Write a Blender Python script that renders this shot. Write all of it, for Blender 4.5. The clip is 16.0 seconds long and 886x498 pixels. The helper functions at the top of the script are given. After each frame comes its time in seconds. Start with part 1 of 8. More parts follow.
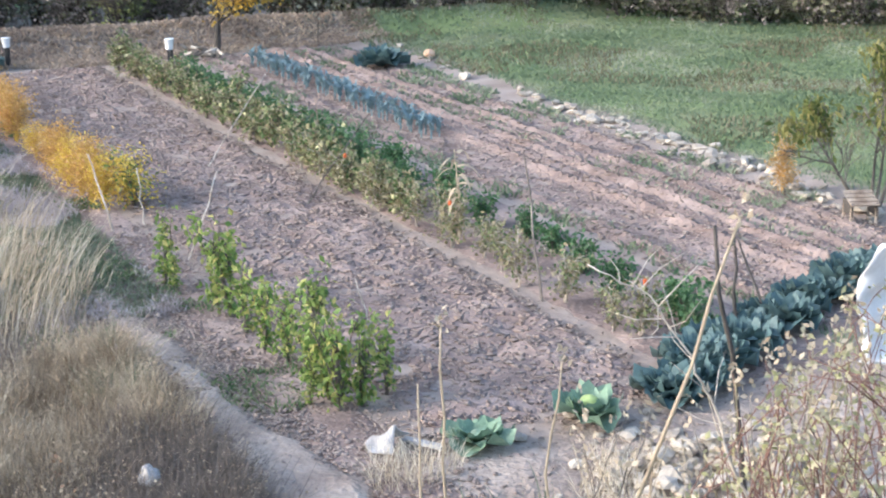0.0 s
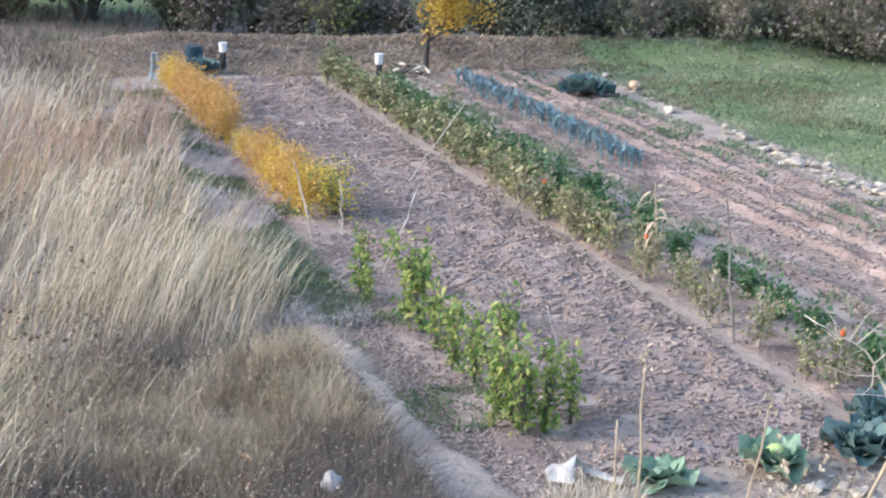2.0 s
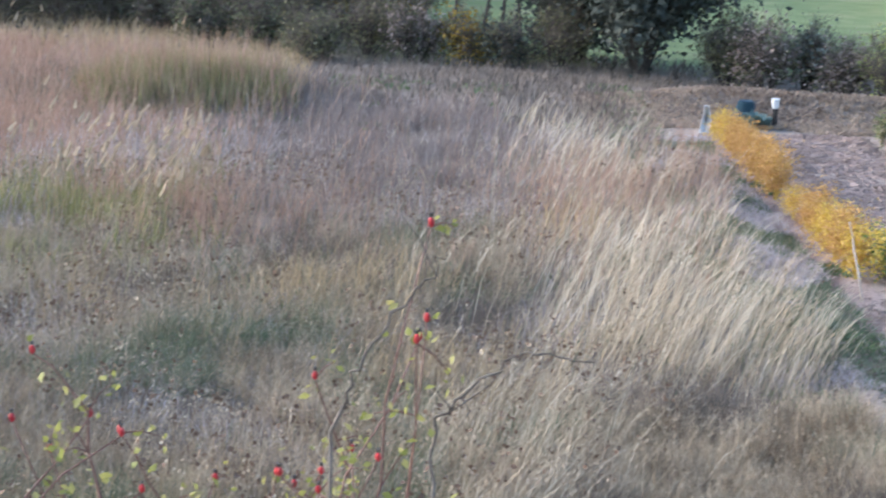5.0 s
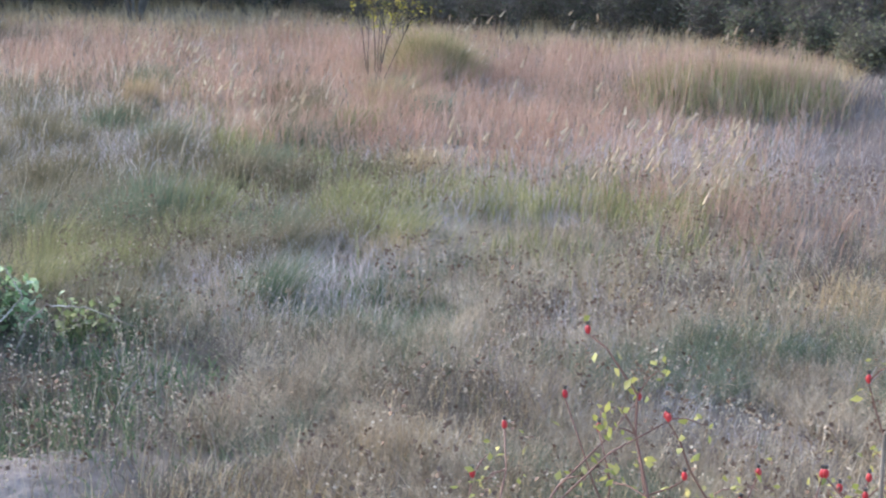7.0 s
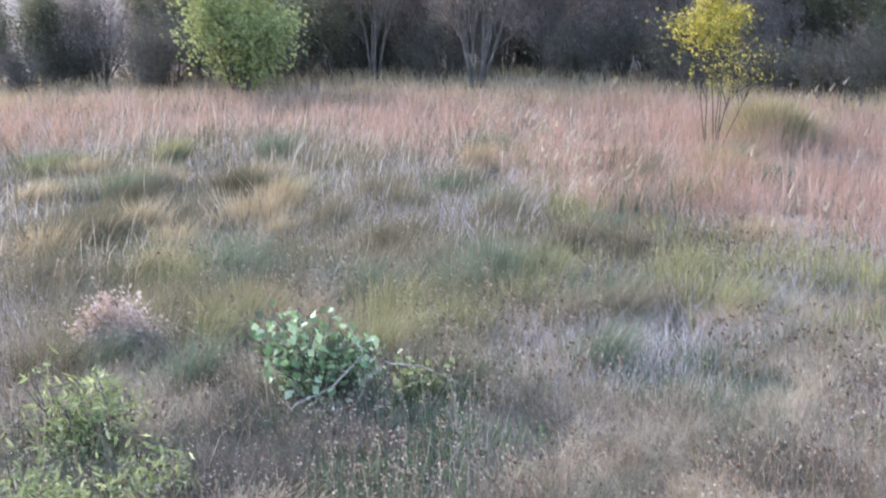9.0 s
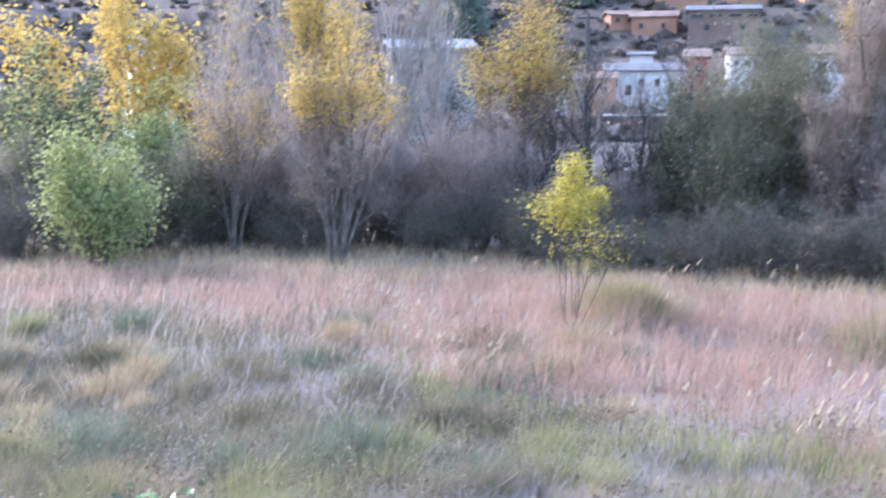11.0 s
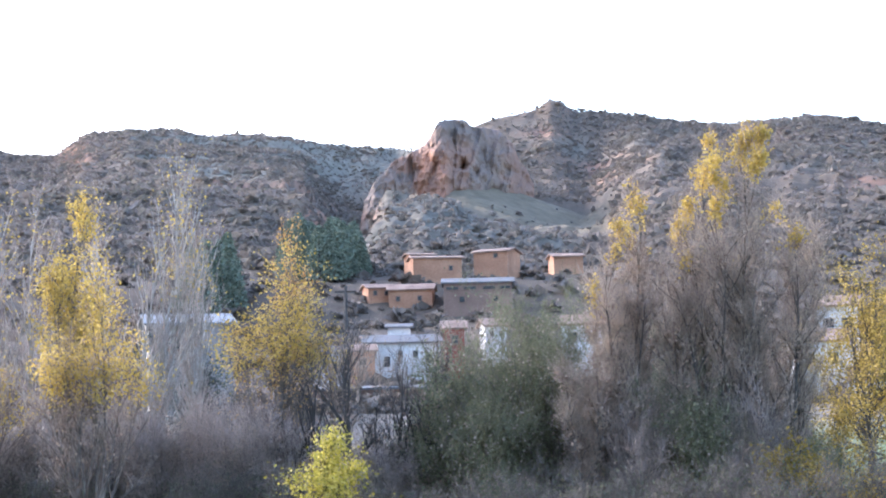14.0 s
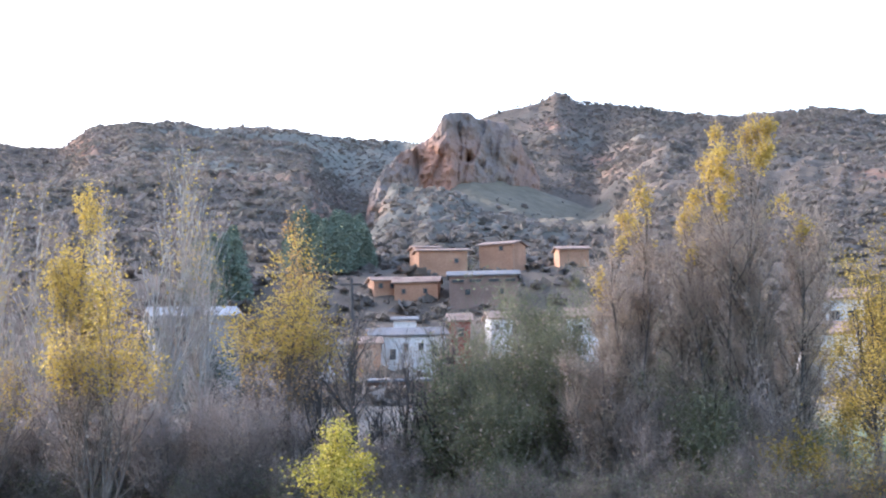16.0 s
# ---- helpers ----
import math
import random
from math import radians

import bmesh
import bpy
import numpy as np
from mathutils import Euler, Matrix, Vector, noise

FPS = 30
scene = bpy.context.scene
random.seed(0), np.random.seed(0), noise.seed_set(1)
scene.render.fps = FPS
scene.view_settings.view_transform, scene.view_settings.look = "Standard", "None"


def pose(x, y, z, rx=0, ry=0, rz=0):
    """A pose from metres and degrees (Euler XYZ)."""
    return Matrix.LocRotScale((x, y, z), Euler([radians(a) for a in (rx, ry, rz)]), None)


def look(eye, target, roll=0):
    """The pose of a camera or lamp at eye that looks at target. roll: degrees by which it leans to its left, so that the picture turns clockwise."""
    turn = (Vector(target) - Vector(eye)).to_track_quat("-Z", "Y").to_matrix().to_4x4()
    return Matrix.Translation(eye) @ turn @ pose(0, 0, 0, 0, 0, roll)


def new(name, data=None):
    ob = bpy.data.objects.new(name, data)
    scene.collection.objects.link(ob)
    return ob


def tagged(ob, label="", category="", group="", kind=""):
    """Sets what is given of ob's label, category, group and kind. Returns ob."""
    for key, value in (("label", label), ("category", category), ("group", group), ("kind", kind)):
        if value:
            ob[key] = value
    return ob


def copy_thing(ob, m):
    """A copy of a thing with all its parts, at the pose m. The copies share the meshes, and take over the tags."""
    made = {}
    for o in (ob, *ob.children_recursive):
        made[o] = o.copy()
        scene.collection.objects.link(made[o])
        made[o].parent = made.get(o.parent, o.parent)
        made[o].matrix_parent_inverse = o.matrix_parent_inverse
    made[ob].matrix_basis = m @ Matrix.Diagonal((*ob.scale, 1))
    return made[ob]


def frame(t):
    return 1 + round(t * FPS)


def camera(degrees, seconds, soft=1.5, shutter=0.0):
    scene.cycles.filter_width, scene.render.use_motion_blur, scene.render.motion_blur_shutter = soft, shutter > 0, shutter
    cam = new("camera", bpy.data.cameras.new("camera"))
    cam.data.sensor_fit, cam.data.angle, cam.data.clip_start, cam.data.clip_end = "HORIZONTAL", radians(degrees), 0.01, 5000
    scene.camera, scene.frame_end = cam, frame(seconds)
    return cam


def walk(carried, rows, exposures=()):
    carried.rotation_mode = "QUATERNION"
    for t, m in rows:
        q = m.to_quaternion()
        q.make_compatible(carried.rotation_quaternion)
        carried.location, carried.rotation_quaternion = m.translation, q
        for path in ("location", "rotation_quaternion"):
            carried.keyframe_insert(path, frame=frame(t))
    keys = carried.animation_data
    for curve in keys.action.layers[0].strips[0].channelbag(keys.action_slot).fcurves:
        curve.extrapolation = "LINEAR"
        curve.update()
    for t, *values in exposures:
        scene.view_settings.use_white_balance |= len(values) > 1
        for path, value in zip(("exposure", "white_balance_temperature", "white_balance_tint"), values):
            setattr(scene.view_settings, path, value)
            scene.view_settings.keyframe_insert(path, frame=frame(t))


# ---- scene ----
# camera: a person on a bank, turning on the spot
cam = camera(32.58, 16.0, soft=1.9, shutter=0.35)
PATH = [
    (0, -0.086, 0.559, 5.503, 15.815, -16.538, 0.474),
    (0.5, -0.085, 0.576, 5.502, 18.176, -15.486, 0.281),
    (1, -0.105, 0.593, 5.497, 21.460, -14.147, -1.889),
    (1.5, -0.111, 0.560, 5.512, 22.439, -15.113, -1.351),
    (2, -0.161, 0.507, 5.525, 23.858, -15.723, -1.976),
    (2.5, -0.212, 0.453, 5.522, 26.991, -16.191, -2.035),
    (3, -0.245, 0.424, 5.537, 31.097, -16.644, -2.000),
    (3.5, -0.284, 0.408, 5.547, 34.893, -14.388, -1.343),
    (3.7, -0.293, 0.383, 5.545, 36.291, -13.874, -1.344),
    (5.8, -0.425, 0.167, 5.450, 52.742, -14.640, -0.428),
    (6, -0.424, 0.155, 5.444, 55.884, -14.450, -0.030),
    (6.5, -0.412, 0.183, 5.441, 61.592, -14.359, -0.542),
    (7, -0.397, 0.196, 5.451, 64.280, -14.118, 0.105),
    (7.5, -0.369, 0.175, 5.458, 67.389, -13.948, -0.008),
    (8, -0.335, 0.170, 5.472, 70.986, -13.904, 0.830),
    (8.5, -0.351, 0.167, 5.485, 74.489, -13.483, 0.785),
    (8.7, -0.348, 0.166, 5.465, 75.585, -12.751, 1.099),
    (9.75, -0.410, 0.120, 5.490, 77.800, -9.300, 0.900),
    (10.8, -0.472, 0.068, 5.515, 73.056, -5.726, 0.643),
    (11, -0.465, 0.082, 5.494, 71.521, -4.910, 0.232),
    (11.5, -0.467, 0.106, 5.495, 68.468, -3.502, 0.120),
    (12, -0.481, 0.114, 5.522, 66.048, -0.392, 0.854),
    (12.5, -0.484, 0.130, 5.520, 64.666, 2.695, 1.607),
    (13, -0.473, 0.134, 5.510, 63.739, 3.762, 1.805),
    (13.5, -0.452, 0.153, 5.534, 63.359, 4.946, 1.732),
    (14, -0.434, 0.162, 5.527, 62.532, 5.234, 1.308),
    (14.5, -0.416, 0.176, 5.537, 61.781, 5.144, 1.415),
    (15, -0.408, 0.175, 5.537, 60.954, 5.242, 1.538),
    (15.5, -0.414, 0.155, 5.523, 61.237, 4.925, 1.667),
    (16, -0.421, 0.139, 5.524, 62.741, 4.965, 1.303),
]
EXPOSURES = [(0.0, 1.67, 5850, 11), (3.5, 1.63, 5700, 12), (6.0, 1.74, 5600, 13), (7.0, 1.87, 5600, 14), (8.5, 2.08, 5600, 17), (11.0, 2.42, 5200, 22), (12.0, 2.72, 5100, 22), (12.6, 2.86, 5100, 22), (13.2, 2.74, 5180, 20), (14.0, 2.24, 5500, 18), (16.0, 2.07, 5650, 18)]
walk(cam, [(t, pose(x, y, z, 90 + p, r, a)) for t, x, y, z, a, p, r in PATH], EXPOSURES)

# ---- light: bright hazy evening sky, low veiled sun ----
SUN_AZ, SUN_EL = 118.0, 24.0      # degrees to the left of +y, and up
world = bpy.data.worlds.new("sky")
scene.world = world
world.use_nodes = True
wt = world.node_tree
sky = wt.nodes.new("ShaderNodeTexSky")
sky.sky_type = "NISHITA"
sky.sun_disc = False
sky.sun_elevation = radians(SUN_EL)
sky.sun_rotation = radians(-SUN_AZ)
sky.air_density, sky.dust_density, sky.ozone_density = 1.2, 2.5, 1.0
wt.links.new(sky.outputs[0], wt.nodes["Background"].inputs[0])
wt.nodes["Background"].inputs[1].default_value = 0.15
sun = new("sun", bpy.data.lights.new("sun", "SUN"))
sun.data.energy, sun.data.angle, sun.data.color = 0.9, radians(16), (1.0, 0.96, 0.91)
sdir = Vector((-math.sin(radians(SUN_AZ)) * math.cos(radians(SUN_EL)), math.cos(radians(SUN_AZ)) * math.cos(radians(SUN_EL)), math.sin(radians(SUN_EL))))
sun.matrix_world = look(sdir * 100, (0, 0, 0))

rng = np.random.default_rng(7)


# ---- small tools ----
def pol(az, d, z=0.0):
    """A place by degrees to the left of +y and distance from the bank."""
    return np.array((-math.sin(radians(az)) * d, math.cos(radians(az)) * d, z))


ROW_O, ROW_U, ROW_V = np.array((-2.8, 15.8)), np.array((-0.685, 0.728)), np.array((0.728, 0.685))


def plot(u, v):
    """Garden plan: u along the rows, v across them."""
    p = ROW_O + ROW_U * u + ROW_V * v
    return float(p[0]), float(p[1])


def plan(x, y):
    dx, dy = x - ROW_O[0], y - ROW_O[1]
    return dx * ROW_U[0] + dy * ROW_U[1], dx * ROW_V[0] + dy * ROW_V[1]


def hashed(ix, iy, seed):
    h = (ix.astype(np.int64) * 374761393 + iy.astype(np.int64) * 668265263 + seed * 1442695041) & 0xFFFFFFFF
    h = ((h ^ (h >> 13)) * 1274126177) & 0xFFFFFFFF
    return ((h ^ (h >> 16)) & 0xFFFF) / 65535.0


def vnoise(x, y, seed=0):
    x, y = np.asarray(x, float), np.asarray(y, float)
    ix, iy = np.floor(x), np.floor(y)
    fx, fy = x - ix, y - iy
    fx, fy = fx * fx * (3 - 2 * fx), fy * fy * (3 - 2 * fy)
    a, b = hashed(ix, iy, seed), hashed(ix + 1, iy, seed)
    c, d = hashed(ix, iy + 1, seed), hashed(ix + 1, iy + 1, seed)
    return (a + (b - a) * fx) * (1 - fy) + (c + (d - c) * fx) * fy


def fbm(x, y, octaves=4, seed=0):
    s, amp, tot = 0.0, 1.0, 0.0
    for k in range(octaves):
        s = s + amp * vnoise(np.asarray(x) * 2 ** k + 17.3 * k, np.asarray(y) * 2 ** k - 9.1 * k, seed + k)
        tot += amp
        amp *= 0.5
    return s / tot


def sstep(a, b, x):
    t = np.clip((np.asarray(x, float) - a) / (b - a), 0, 1)
    return t * t * (3 - 2 * t)


def mesh_np(name, verts, polys, material=None, smooth=False):
    """A mesh from arrays: polys is a list of (n, k) index arrays."""
    me = bpy.data.meshes.new(name)
    verts = np.asarray(verts, dtype=np.float32)
    polys = [np.asarray(p, dtype=np.int32) for p in polys if len(p)]
    me.vertices.add(len(verts))
    me.vertices.foreach_set("co", verts.ravel())
    flat = np.concatenate([p.ravel() for p in polys])
    sizes = np.concatenate([np.full(len(p), p.shape[1], np.int32) for p in polys])
    me.loops.add(len(flat))
    me.loops.foreach_set("vertex_index", flat)
    me.polygons.add(len(sizes))
    me.polygons.foreach_set("loop_start", np.concatenate([[0], np.cumsum(sizes)[:-1]]).astype(np.int32))
    if smooth:
        me.polygons.foreach_set("use_smooth", np.ones(len(sizes), bool))
    me.update(calc_edges=True)
    if material:
        me.materials.append(material)
    return me


def child(name, me, parent, label=""):
    ob = new(name, me)
    ob.parent = parent
    if label:
        tagged(ob, label)
    return ob


def part(name, bm, material, parent, label=""):
    me = bpy.data.meshes.new(name)
    bm.to_mesh(me)
    bm.free()
    me.materials.append(material)
    return child(name, me, parent, label)


def box_bm(sx, sy, sz, at=(0, 0, 0), rot=None, bevel=0.0):
    bm = bmesh.new()
    bmesh.ops.create_cube(bm, size=1)
    bmesh.ops.scale(bm, vec=(sx, sy, sz), verts=bm.verts)
    if bevel:
        bmesh.ops.bevel(bm, geom=list(bm.edges), offset=bevel, segments=1, affect="EDGES")
    if rot is not None:
        bmesh.ops.transform(bm, matrix=rot, verts=bm.verts)
    bmesh.ops.translate(bm, vec=at, verts=bm.verts)
    return bm


class Tubes:
    """Collects tapered tubes, thin strips and leaves into arrays."""

    def __init__(self):
        self.v, self.q, self.t, self.n = [], [], [], 0

    def tube(self, pts, rad, sides=5):
        pts = np.asarray(pts, float)
        m = len(pts)
        d = np.gradient(pts, axis=0)
        d /= np.linalg.norm(d, axis=1)[:, None] + 1e-9
        ref = np.array((0.31, 0.95, 0.05))
        a = np.cross(d, ref)
        a /= np.linalg.norm(a, axis=1)[:, None] + 1e-9
        b = np.cross(d, a)
        ang = np.arange(sides) * 2 * np.pi / sides
        ring = pts[:, None, :] + np.asarray(rad, float)[:, None, None] * (np.cos(ang)[None, :, None] * a[:, None, :] + np.sin(ang)[None, :, None] * b[:, None, :])
        self.v.append(ring.reshape(-1, 3))
        i = np.arange(m - 1)[:, None] * sides + np.arange(sides)[None, :]
        j = np.arange(m - 1)[:, None] * sides + (np.arange(sides)[None, :] + 1) % sides
        self.q.append(np.stack([i, j, j + sides, i + sides], -1).reshape(-1, 4) + self.n)
        self.n += m * sides
        if sides >= 4:
            top = np.arange(sides - 2)
            base = self.n - sides
            self.t.append(np.stack([np.full(sides - 2, base), base + top + 1, base + top + 2], -1))

    def leaves(self, pos, size, long=1.7, droop=0.0):
        """Folded rhombic leaves at the places given; each is an island of its own."""
        pos = np.asarray(pos, float)
        n = len(pos)
        if not n:
            return
        size = np.broadcast_to(np.asarray(size, float), (n,))
        ax = rng.normal(size=(n, 3))
        ax[:, 2] -= droop
        ax /= np.linalg.norm(ax, axis=1)[:, None]
        sd = np.cross(ax, rng.normal(size=(n, 3)))
        sd /= np.linalg.norm(sd, axis=1)[:, None] + 1e-9
        nm = np.cross(ax, sd)
        ln = (size * long)[:, None] * ax
        wd = (size * 0.5)[:, None] * sd
        cup = (size * 0.18)[:, None] * nm
        v = np.stack([pos, pos + ln * 0.45 + wd + cup, pos + ln, pos + ln * 0.45 - wd + cup], 1)
        self.v.append(v.reshape(-1, 3))
        k = np.arange(n)[:, None] * 4 + self.n
        self.t.append(np.concatenate([k + np.array([[0, 1, 2]]), k + np.array([[0, 2, 3]])]))
        self.n += 4 * n

    def blades(self, base, h, w, lean, bend=0.35, mid=0.55):
        """Grass blades: base (n,3), height, width, lean (n,2) of the tip in metres."""
        base = np.asarray(base, float)
        n = len(base)
        if not n:
            return
        h, w = np.broadcast_to(h, (n,)), np.broadcast_to(w, (n,))
        a = rng.uniform(0, 2 * np.pi, n)
        side = np.stack([np.cos(a), np.sin(a), np.zeros(n)], -1) * (w * 0.5)[:, None]
        up = np.zeros((n, 3))
        up[:, 2] = h
        ln = np.concatenate([lean, np.zeros((n, 1))], 1)
        m = base + up * mid + ln * bend
        v = np.stack([base - side, base + side, m + side * 0.8, m - side * 0.8, base + up + ln], 1)
        self.v.append(v.reshape(-1, 3))
        k = np.arange(n)[:, None] * 5 + self.n
        self.q.append(k + np.array([[0, 1, 2, 3]]))
        self.t.append(k + np.array([[3, 2, 4]]))
        self.n += 5 * n

    def strips(self, a, b, w):
        """Thin straight twigs from a to b."""
        a, b = np.asarray(a, float), np.asarray(b, float)
        n = len(a)
        if not n:
            return
        sd = np.cross(b - a, rng.normal(size=(n, 3)))
        sd /= np.linalg.norm(sd, axis=1)[:, None] + 1e-9
        sd *= np.broadcast_to(np.asarray(w, float), (n,))[:, None] * 0.5
        v = np.stack([a - sd, a + sd, b + sd * 0.4, b - sd * 0.4], 1)
        self.v.append(v.reshape(-1, 3))
        self.q.append(np.arange(n)[:, None] * 4 + self.n + np.array([[0, 1, 2, 3]]))
        self.n += 4 * n

    def mesh(self, name, material, smooth=False):
        return mesh_np(name, np.concatenate(self.v), ([np.concatenate(self.q)] if self.q else []) + ([np.concatenate(self.t)] if self.t else []), material, smooth)


# ---- materials ----
def ramp_into(nt, fac, cols):
    r = nt.nodes.new("ShaderNodeValToRGB")
    while len(r.color_ramp.elements) < len(cols):
        r.color_ramp.elements.new(0.5)
    for i, c in enumerate(cols):
        r.color_ramp.elements[i].position = 0.15 + 0.7 * i / max(1, len(cols) - 1)
        r.color_ramp.elements[i].color = (*c, 1)
    nt.links.new(fac, r.inputs[0])
    return r.outputs[0]


def maths(nt, op, a, b):
    m = nt.nodes.new("ShaderNodeMath")
    m.operation = op
    for i, x in enumerate((a, b)):
        if isinstance(x, (int, float)):
            m.inputs[i].default_value = x
        else:
            nt.links.new(x, m.inputs[i])
    return m.outputs[0]


def noise_node(nt, scale, detail=4.0, coord="Object", stretch=None):
    tc = nt.nodes.new("ShaderNodeTexCoord")
    out = tc.outputs[coord]
    if stretch:
        mp = nt.nodes.new("ShaderNodeMapping")
        mp.inputs["Scale"].default_value = stretch
        nt.links.new(out, mp.inputs[0])
        out = mp.outputs[0]
    n = nt.nodes.new("ShaderNodeTexNoise")
    n.inputs["Scale"].default_value = scale
    n.inputs["Detail"].default_value = detail
    nt.links.new(out, n.inputs["Vector"])
    return n.outputs["Fac"]


def mix_rgb(nt, fac, a, b, kind="MIX"):
    m = nt.nodes.new("ShaderNodeMix")
    m.data_type, m.blend_type = "RGBA", kind
    for i, x in ((0, fac), (6, a), (7, b)):
        if isinstance(x, (int, float)):
            m.inputs[i].default_value = x
        elif isinstance(x, tuple):
            m.inputs[i].default_value = (*x, 1)
        else:
            nt.links.new(x, m.inputs[i])
    return m.outputs[2]


def mat(name, cols, scale=3.0, fine=40.0, rough=0.85, bump=0.3, rand=0.0, glow_through=0.0, metal=0.0, objrand=False, grain=0.35):
    """Colours by broad noise and, by the share rand, by piece; a fine grain over it; relief; thin leaves let light through."""
    m = bpy.data.materials.new(name)
    m.use_nodes = True
    nt = m.node_tree
    bsdf = nt.nodes["Principled BSDF"]
    fac = noise_node(nt, scale)
    fac = maths(nt, "ADD", maths(nt, "MULTIPLY", maths(nt, "SUBTRACT", fac, 0.5), 1.9), 0.5)
    if rand:
        src = nt.nodes.new("ShaderNodeObjectInfo").outputs["Random"] if objrand else nt.nodes.new("ShaderNodeNewGeometry").outputs["Random Per Island"]
        fac = maths(nt, "ADD", maths(nt, "MULTIPLY", fac, 1 - rand), maths(nt, "MULTIPLY", src, rand))
    col = ramp_into(nt, fac, cols)
    fn = noise_node(nt, fine, 3)
    g = maths(nt, "ADD", maths(nt, "MULTIPLY", fn, 2 * grain), 1 - grain)
    cmb = nt.nodes.new("ShaderNodeCombineColor")
    for i in range(3):
        nt.links.new(g, cmb.inputs[i])
    col = mix_rgb(nt, 1.0, col, cmb.outputs[0], "MULTIPLY")
    nt.links.new(col, bsdf.inputs["Base Color"])
    bsdf.inputs["Roughness"].default_value = rough
    bsdf.inputs["Metallic"].default_value = metal
    bsdf.inputs["Specular IOR Level"].default_value = 0.25
    if bump:
        bp = nt.nodes.new("ShaderNodeBump")
        bp.inputs["Strength"].default_value = bump
        bp.inputs["Distance"].default_value = 0.6 / fine
        nt.links.new(fn, bp.inputs["Height"])
        nt.links.new(bp.outputs[0], bsdf.inputs["Normal"])
    if glow_through:
        tr = nt.nodes.new("ShaderNodeBsdfTranslucent")
        nt.links.new(col, tr.inputs["Color"])
        mx = nt.nodes.new("ShaderNodeMixShader")
        mx.inputs[0].default_value = glow_through
        nt.links.new(bsdf.outputs[0], mx.inputs[1])
        nt.links.new(tr.outputs[0], mx.inputs[2])
        nt.links.new(mx.outputs[0], nt.nodes["Material Output"].inputs["Surface"])
    return m


M = {}
M["soil"] = mat("tilled_soil", [(0.175, 0.125, 0.105), (0.273, 0.203, 0.172), (0.376, 0.289, 0.247)], 1.3, 14, 0.95, 0.9)
M["clod"] = mat("soil_clod", [(0.188, 0.145, 0.12), (0.273, 0.215, 0.182), (0.367, 0.299, 0.254)], 2.0, 30, 0.95, 0.5, rand=0.4)
M["path"] = mat("dry_path_earth", [(0.27, 0.211, 0.171), (0.358, 0.288, 0.236), (0.446, 0.369, 0.304)], 1.1, 13, 0.95, 1.0)
M["stone"] = mat("pale_limestone", [(0.313, 0.261, 0.206), (0.442, 0.383, 0.31), (0.57, 0.504, 0.413)], 3, 25, 0.9, 0.5, rand=0.5, objrand=True)
M["straw"] = mat("straw_grass", [(0.34, 0.26, 0.17), (0.58, 0.50, 0.37), (0.80, 0.73, 0.59)], 1.3, 9, 0.8, 0, rand=0.35, glow_through=0.25)
M["russet"] = mat("russet_grass", [(0.328, 0.202, 0.14), (0.439, 0.296, 0.219), (0.54, 0.406, 0.317)], 0.7, 9, 0.8, 0, rand=0.3, glow_through=0.35)
M["sedge"] = mat("green_sedge", [(0.099, 0.09, 0.048), (0.194, 0.168, 0.101), (0.337, 0.287, 0.198)], 0.8, 9, 0.8, 0, rand=0.35, glow_through=0.3)
M["weed"] = mat("withered_weed", [(0.171, 0.128, 0.086), (0.389, 0.318, 0.225), (0.646, 0.56, 0.423)], 1.6, 9, 0.85, 0, rand=0.45, glow_through=0.2)
M["mist"] = mat("mauve_mist_grass", [(0.307, 0.265, 0.255), (0.476, 0.423, 0.413), (0.667, 0.608, 0.603)], 1.3, 9, 0.85, 0, rand=0.35, glow_through=0.3)
M["thicket"] = mat("grey_brown_thicket", [(0.246, 0.199, 0.173), (0.358, 0.296, 0.259), (0.481, 0.407, 0.358)], 0.5, 20, 0.85, 0, rand=0.4, glow_through=0.4)
M["thicket_green"] = mat("grey_olive_thicket", [(0.126, 0.128, 0.071), (0.196, 0.196, 0.114), (0.284, 0.273, 0.170)], 0.5, 20, 0.85, 0, rand=0.4, glow_through=0.4)
M["bank_leaf"] = mat("pale_bank_leaf", [(0.30, 0.29, 0.12), (0.48, 0.45, 0.24), (0.62, 0.53, 0.38)], 4, 30, 0.5, 0, rand=0.65, glow_through=0.4)
M["grey_rock"] = mat("grey_buff_rock", [(0.153, 0.133, 0.113), (0.23, 0.187, 0.151), (0.34, 0.234, 0.162)], 0.10, 0.7, 0.95, 0.8)
M["herb"] = mat("muted_green_herb", [(0.099, 0.126, 0.077), (0.171, 0.203, 0.126), (0.288, 0.306, 0.216)], 1.3, 9, 0.8, 0, rand=0.4, glow_through=0.3)
M["thicket_brown"] = mat("brown_thicket", [(0.25, 0.195, 0.154), (0.357, 0.286, 0.225), (0.477, 0.391, 0.298)], 0.5, 20, 0.85, 0, rand=0.4, glow_through=0.4)
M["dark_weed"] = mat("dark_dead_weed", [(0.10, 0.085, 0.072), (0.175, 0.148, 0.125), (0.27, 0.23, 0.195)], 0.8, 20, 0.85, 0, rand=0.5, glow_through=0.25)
M["seed_brown"] = mat("dry_seed_head", [(0.13, 0.082, 0.055), (0.21, 0.14, 0.095)], 3, 30, 0.85, 0, rand=0.5)
M["dusky"] = mat("dusky_dead_grass", [(0.18, 0.148, 0.132), (0.265, 0.222, 0.20), (0.36, 0.308, 0.28)], 0.5, 9, 0.85, 0, rand=0.35, glow_through=0.25)
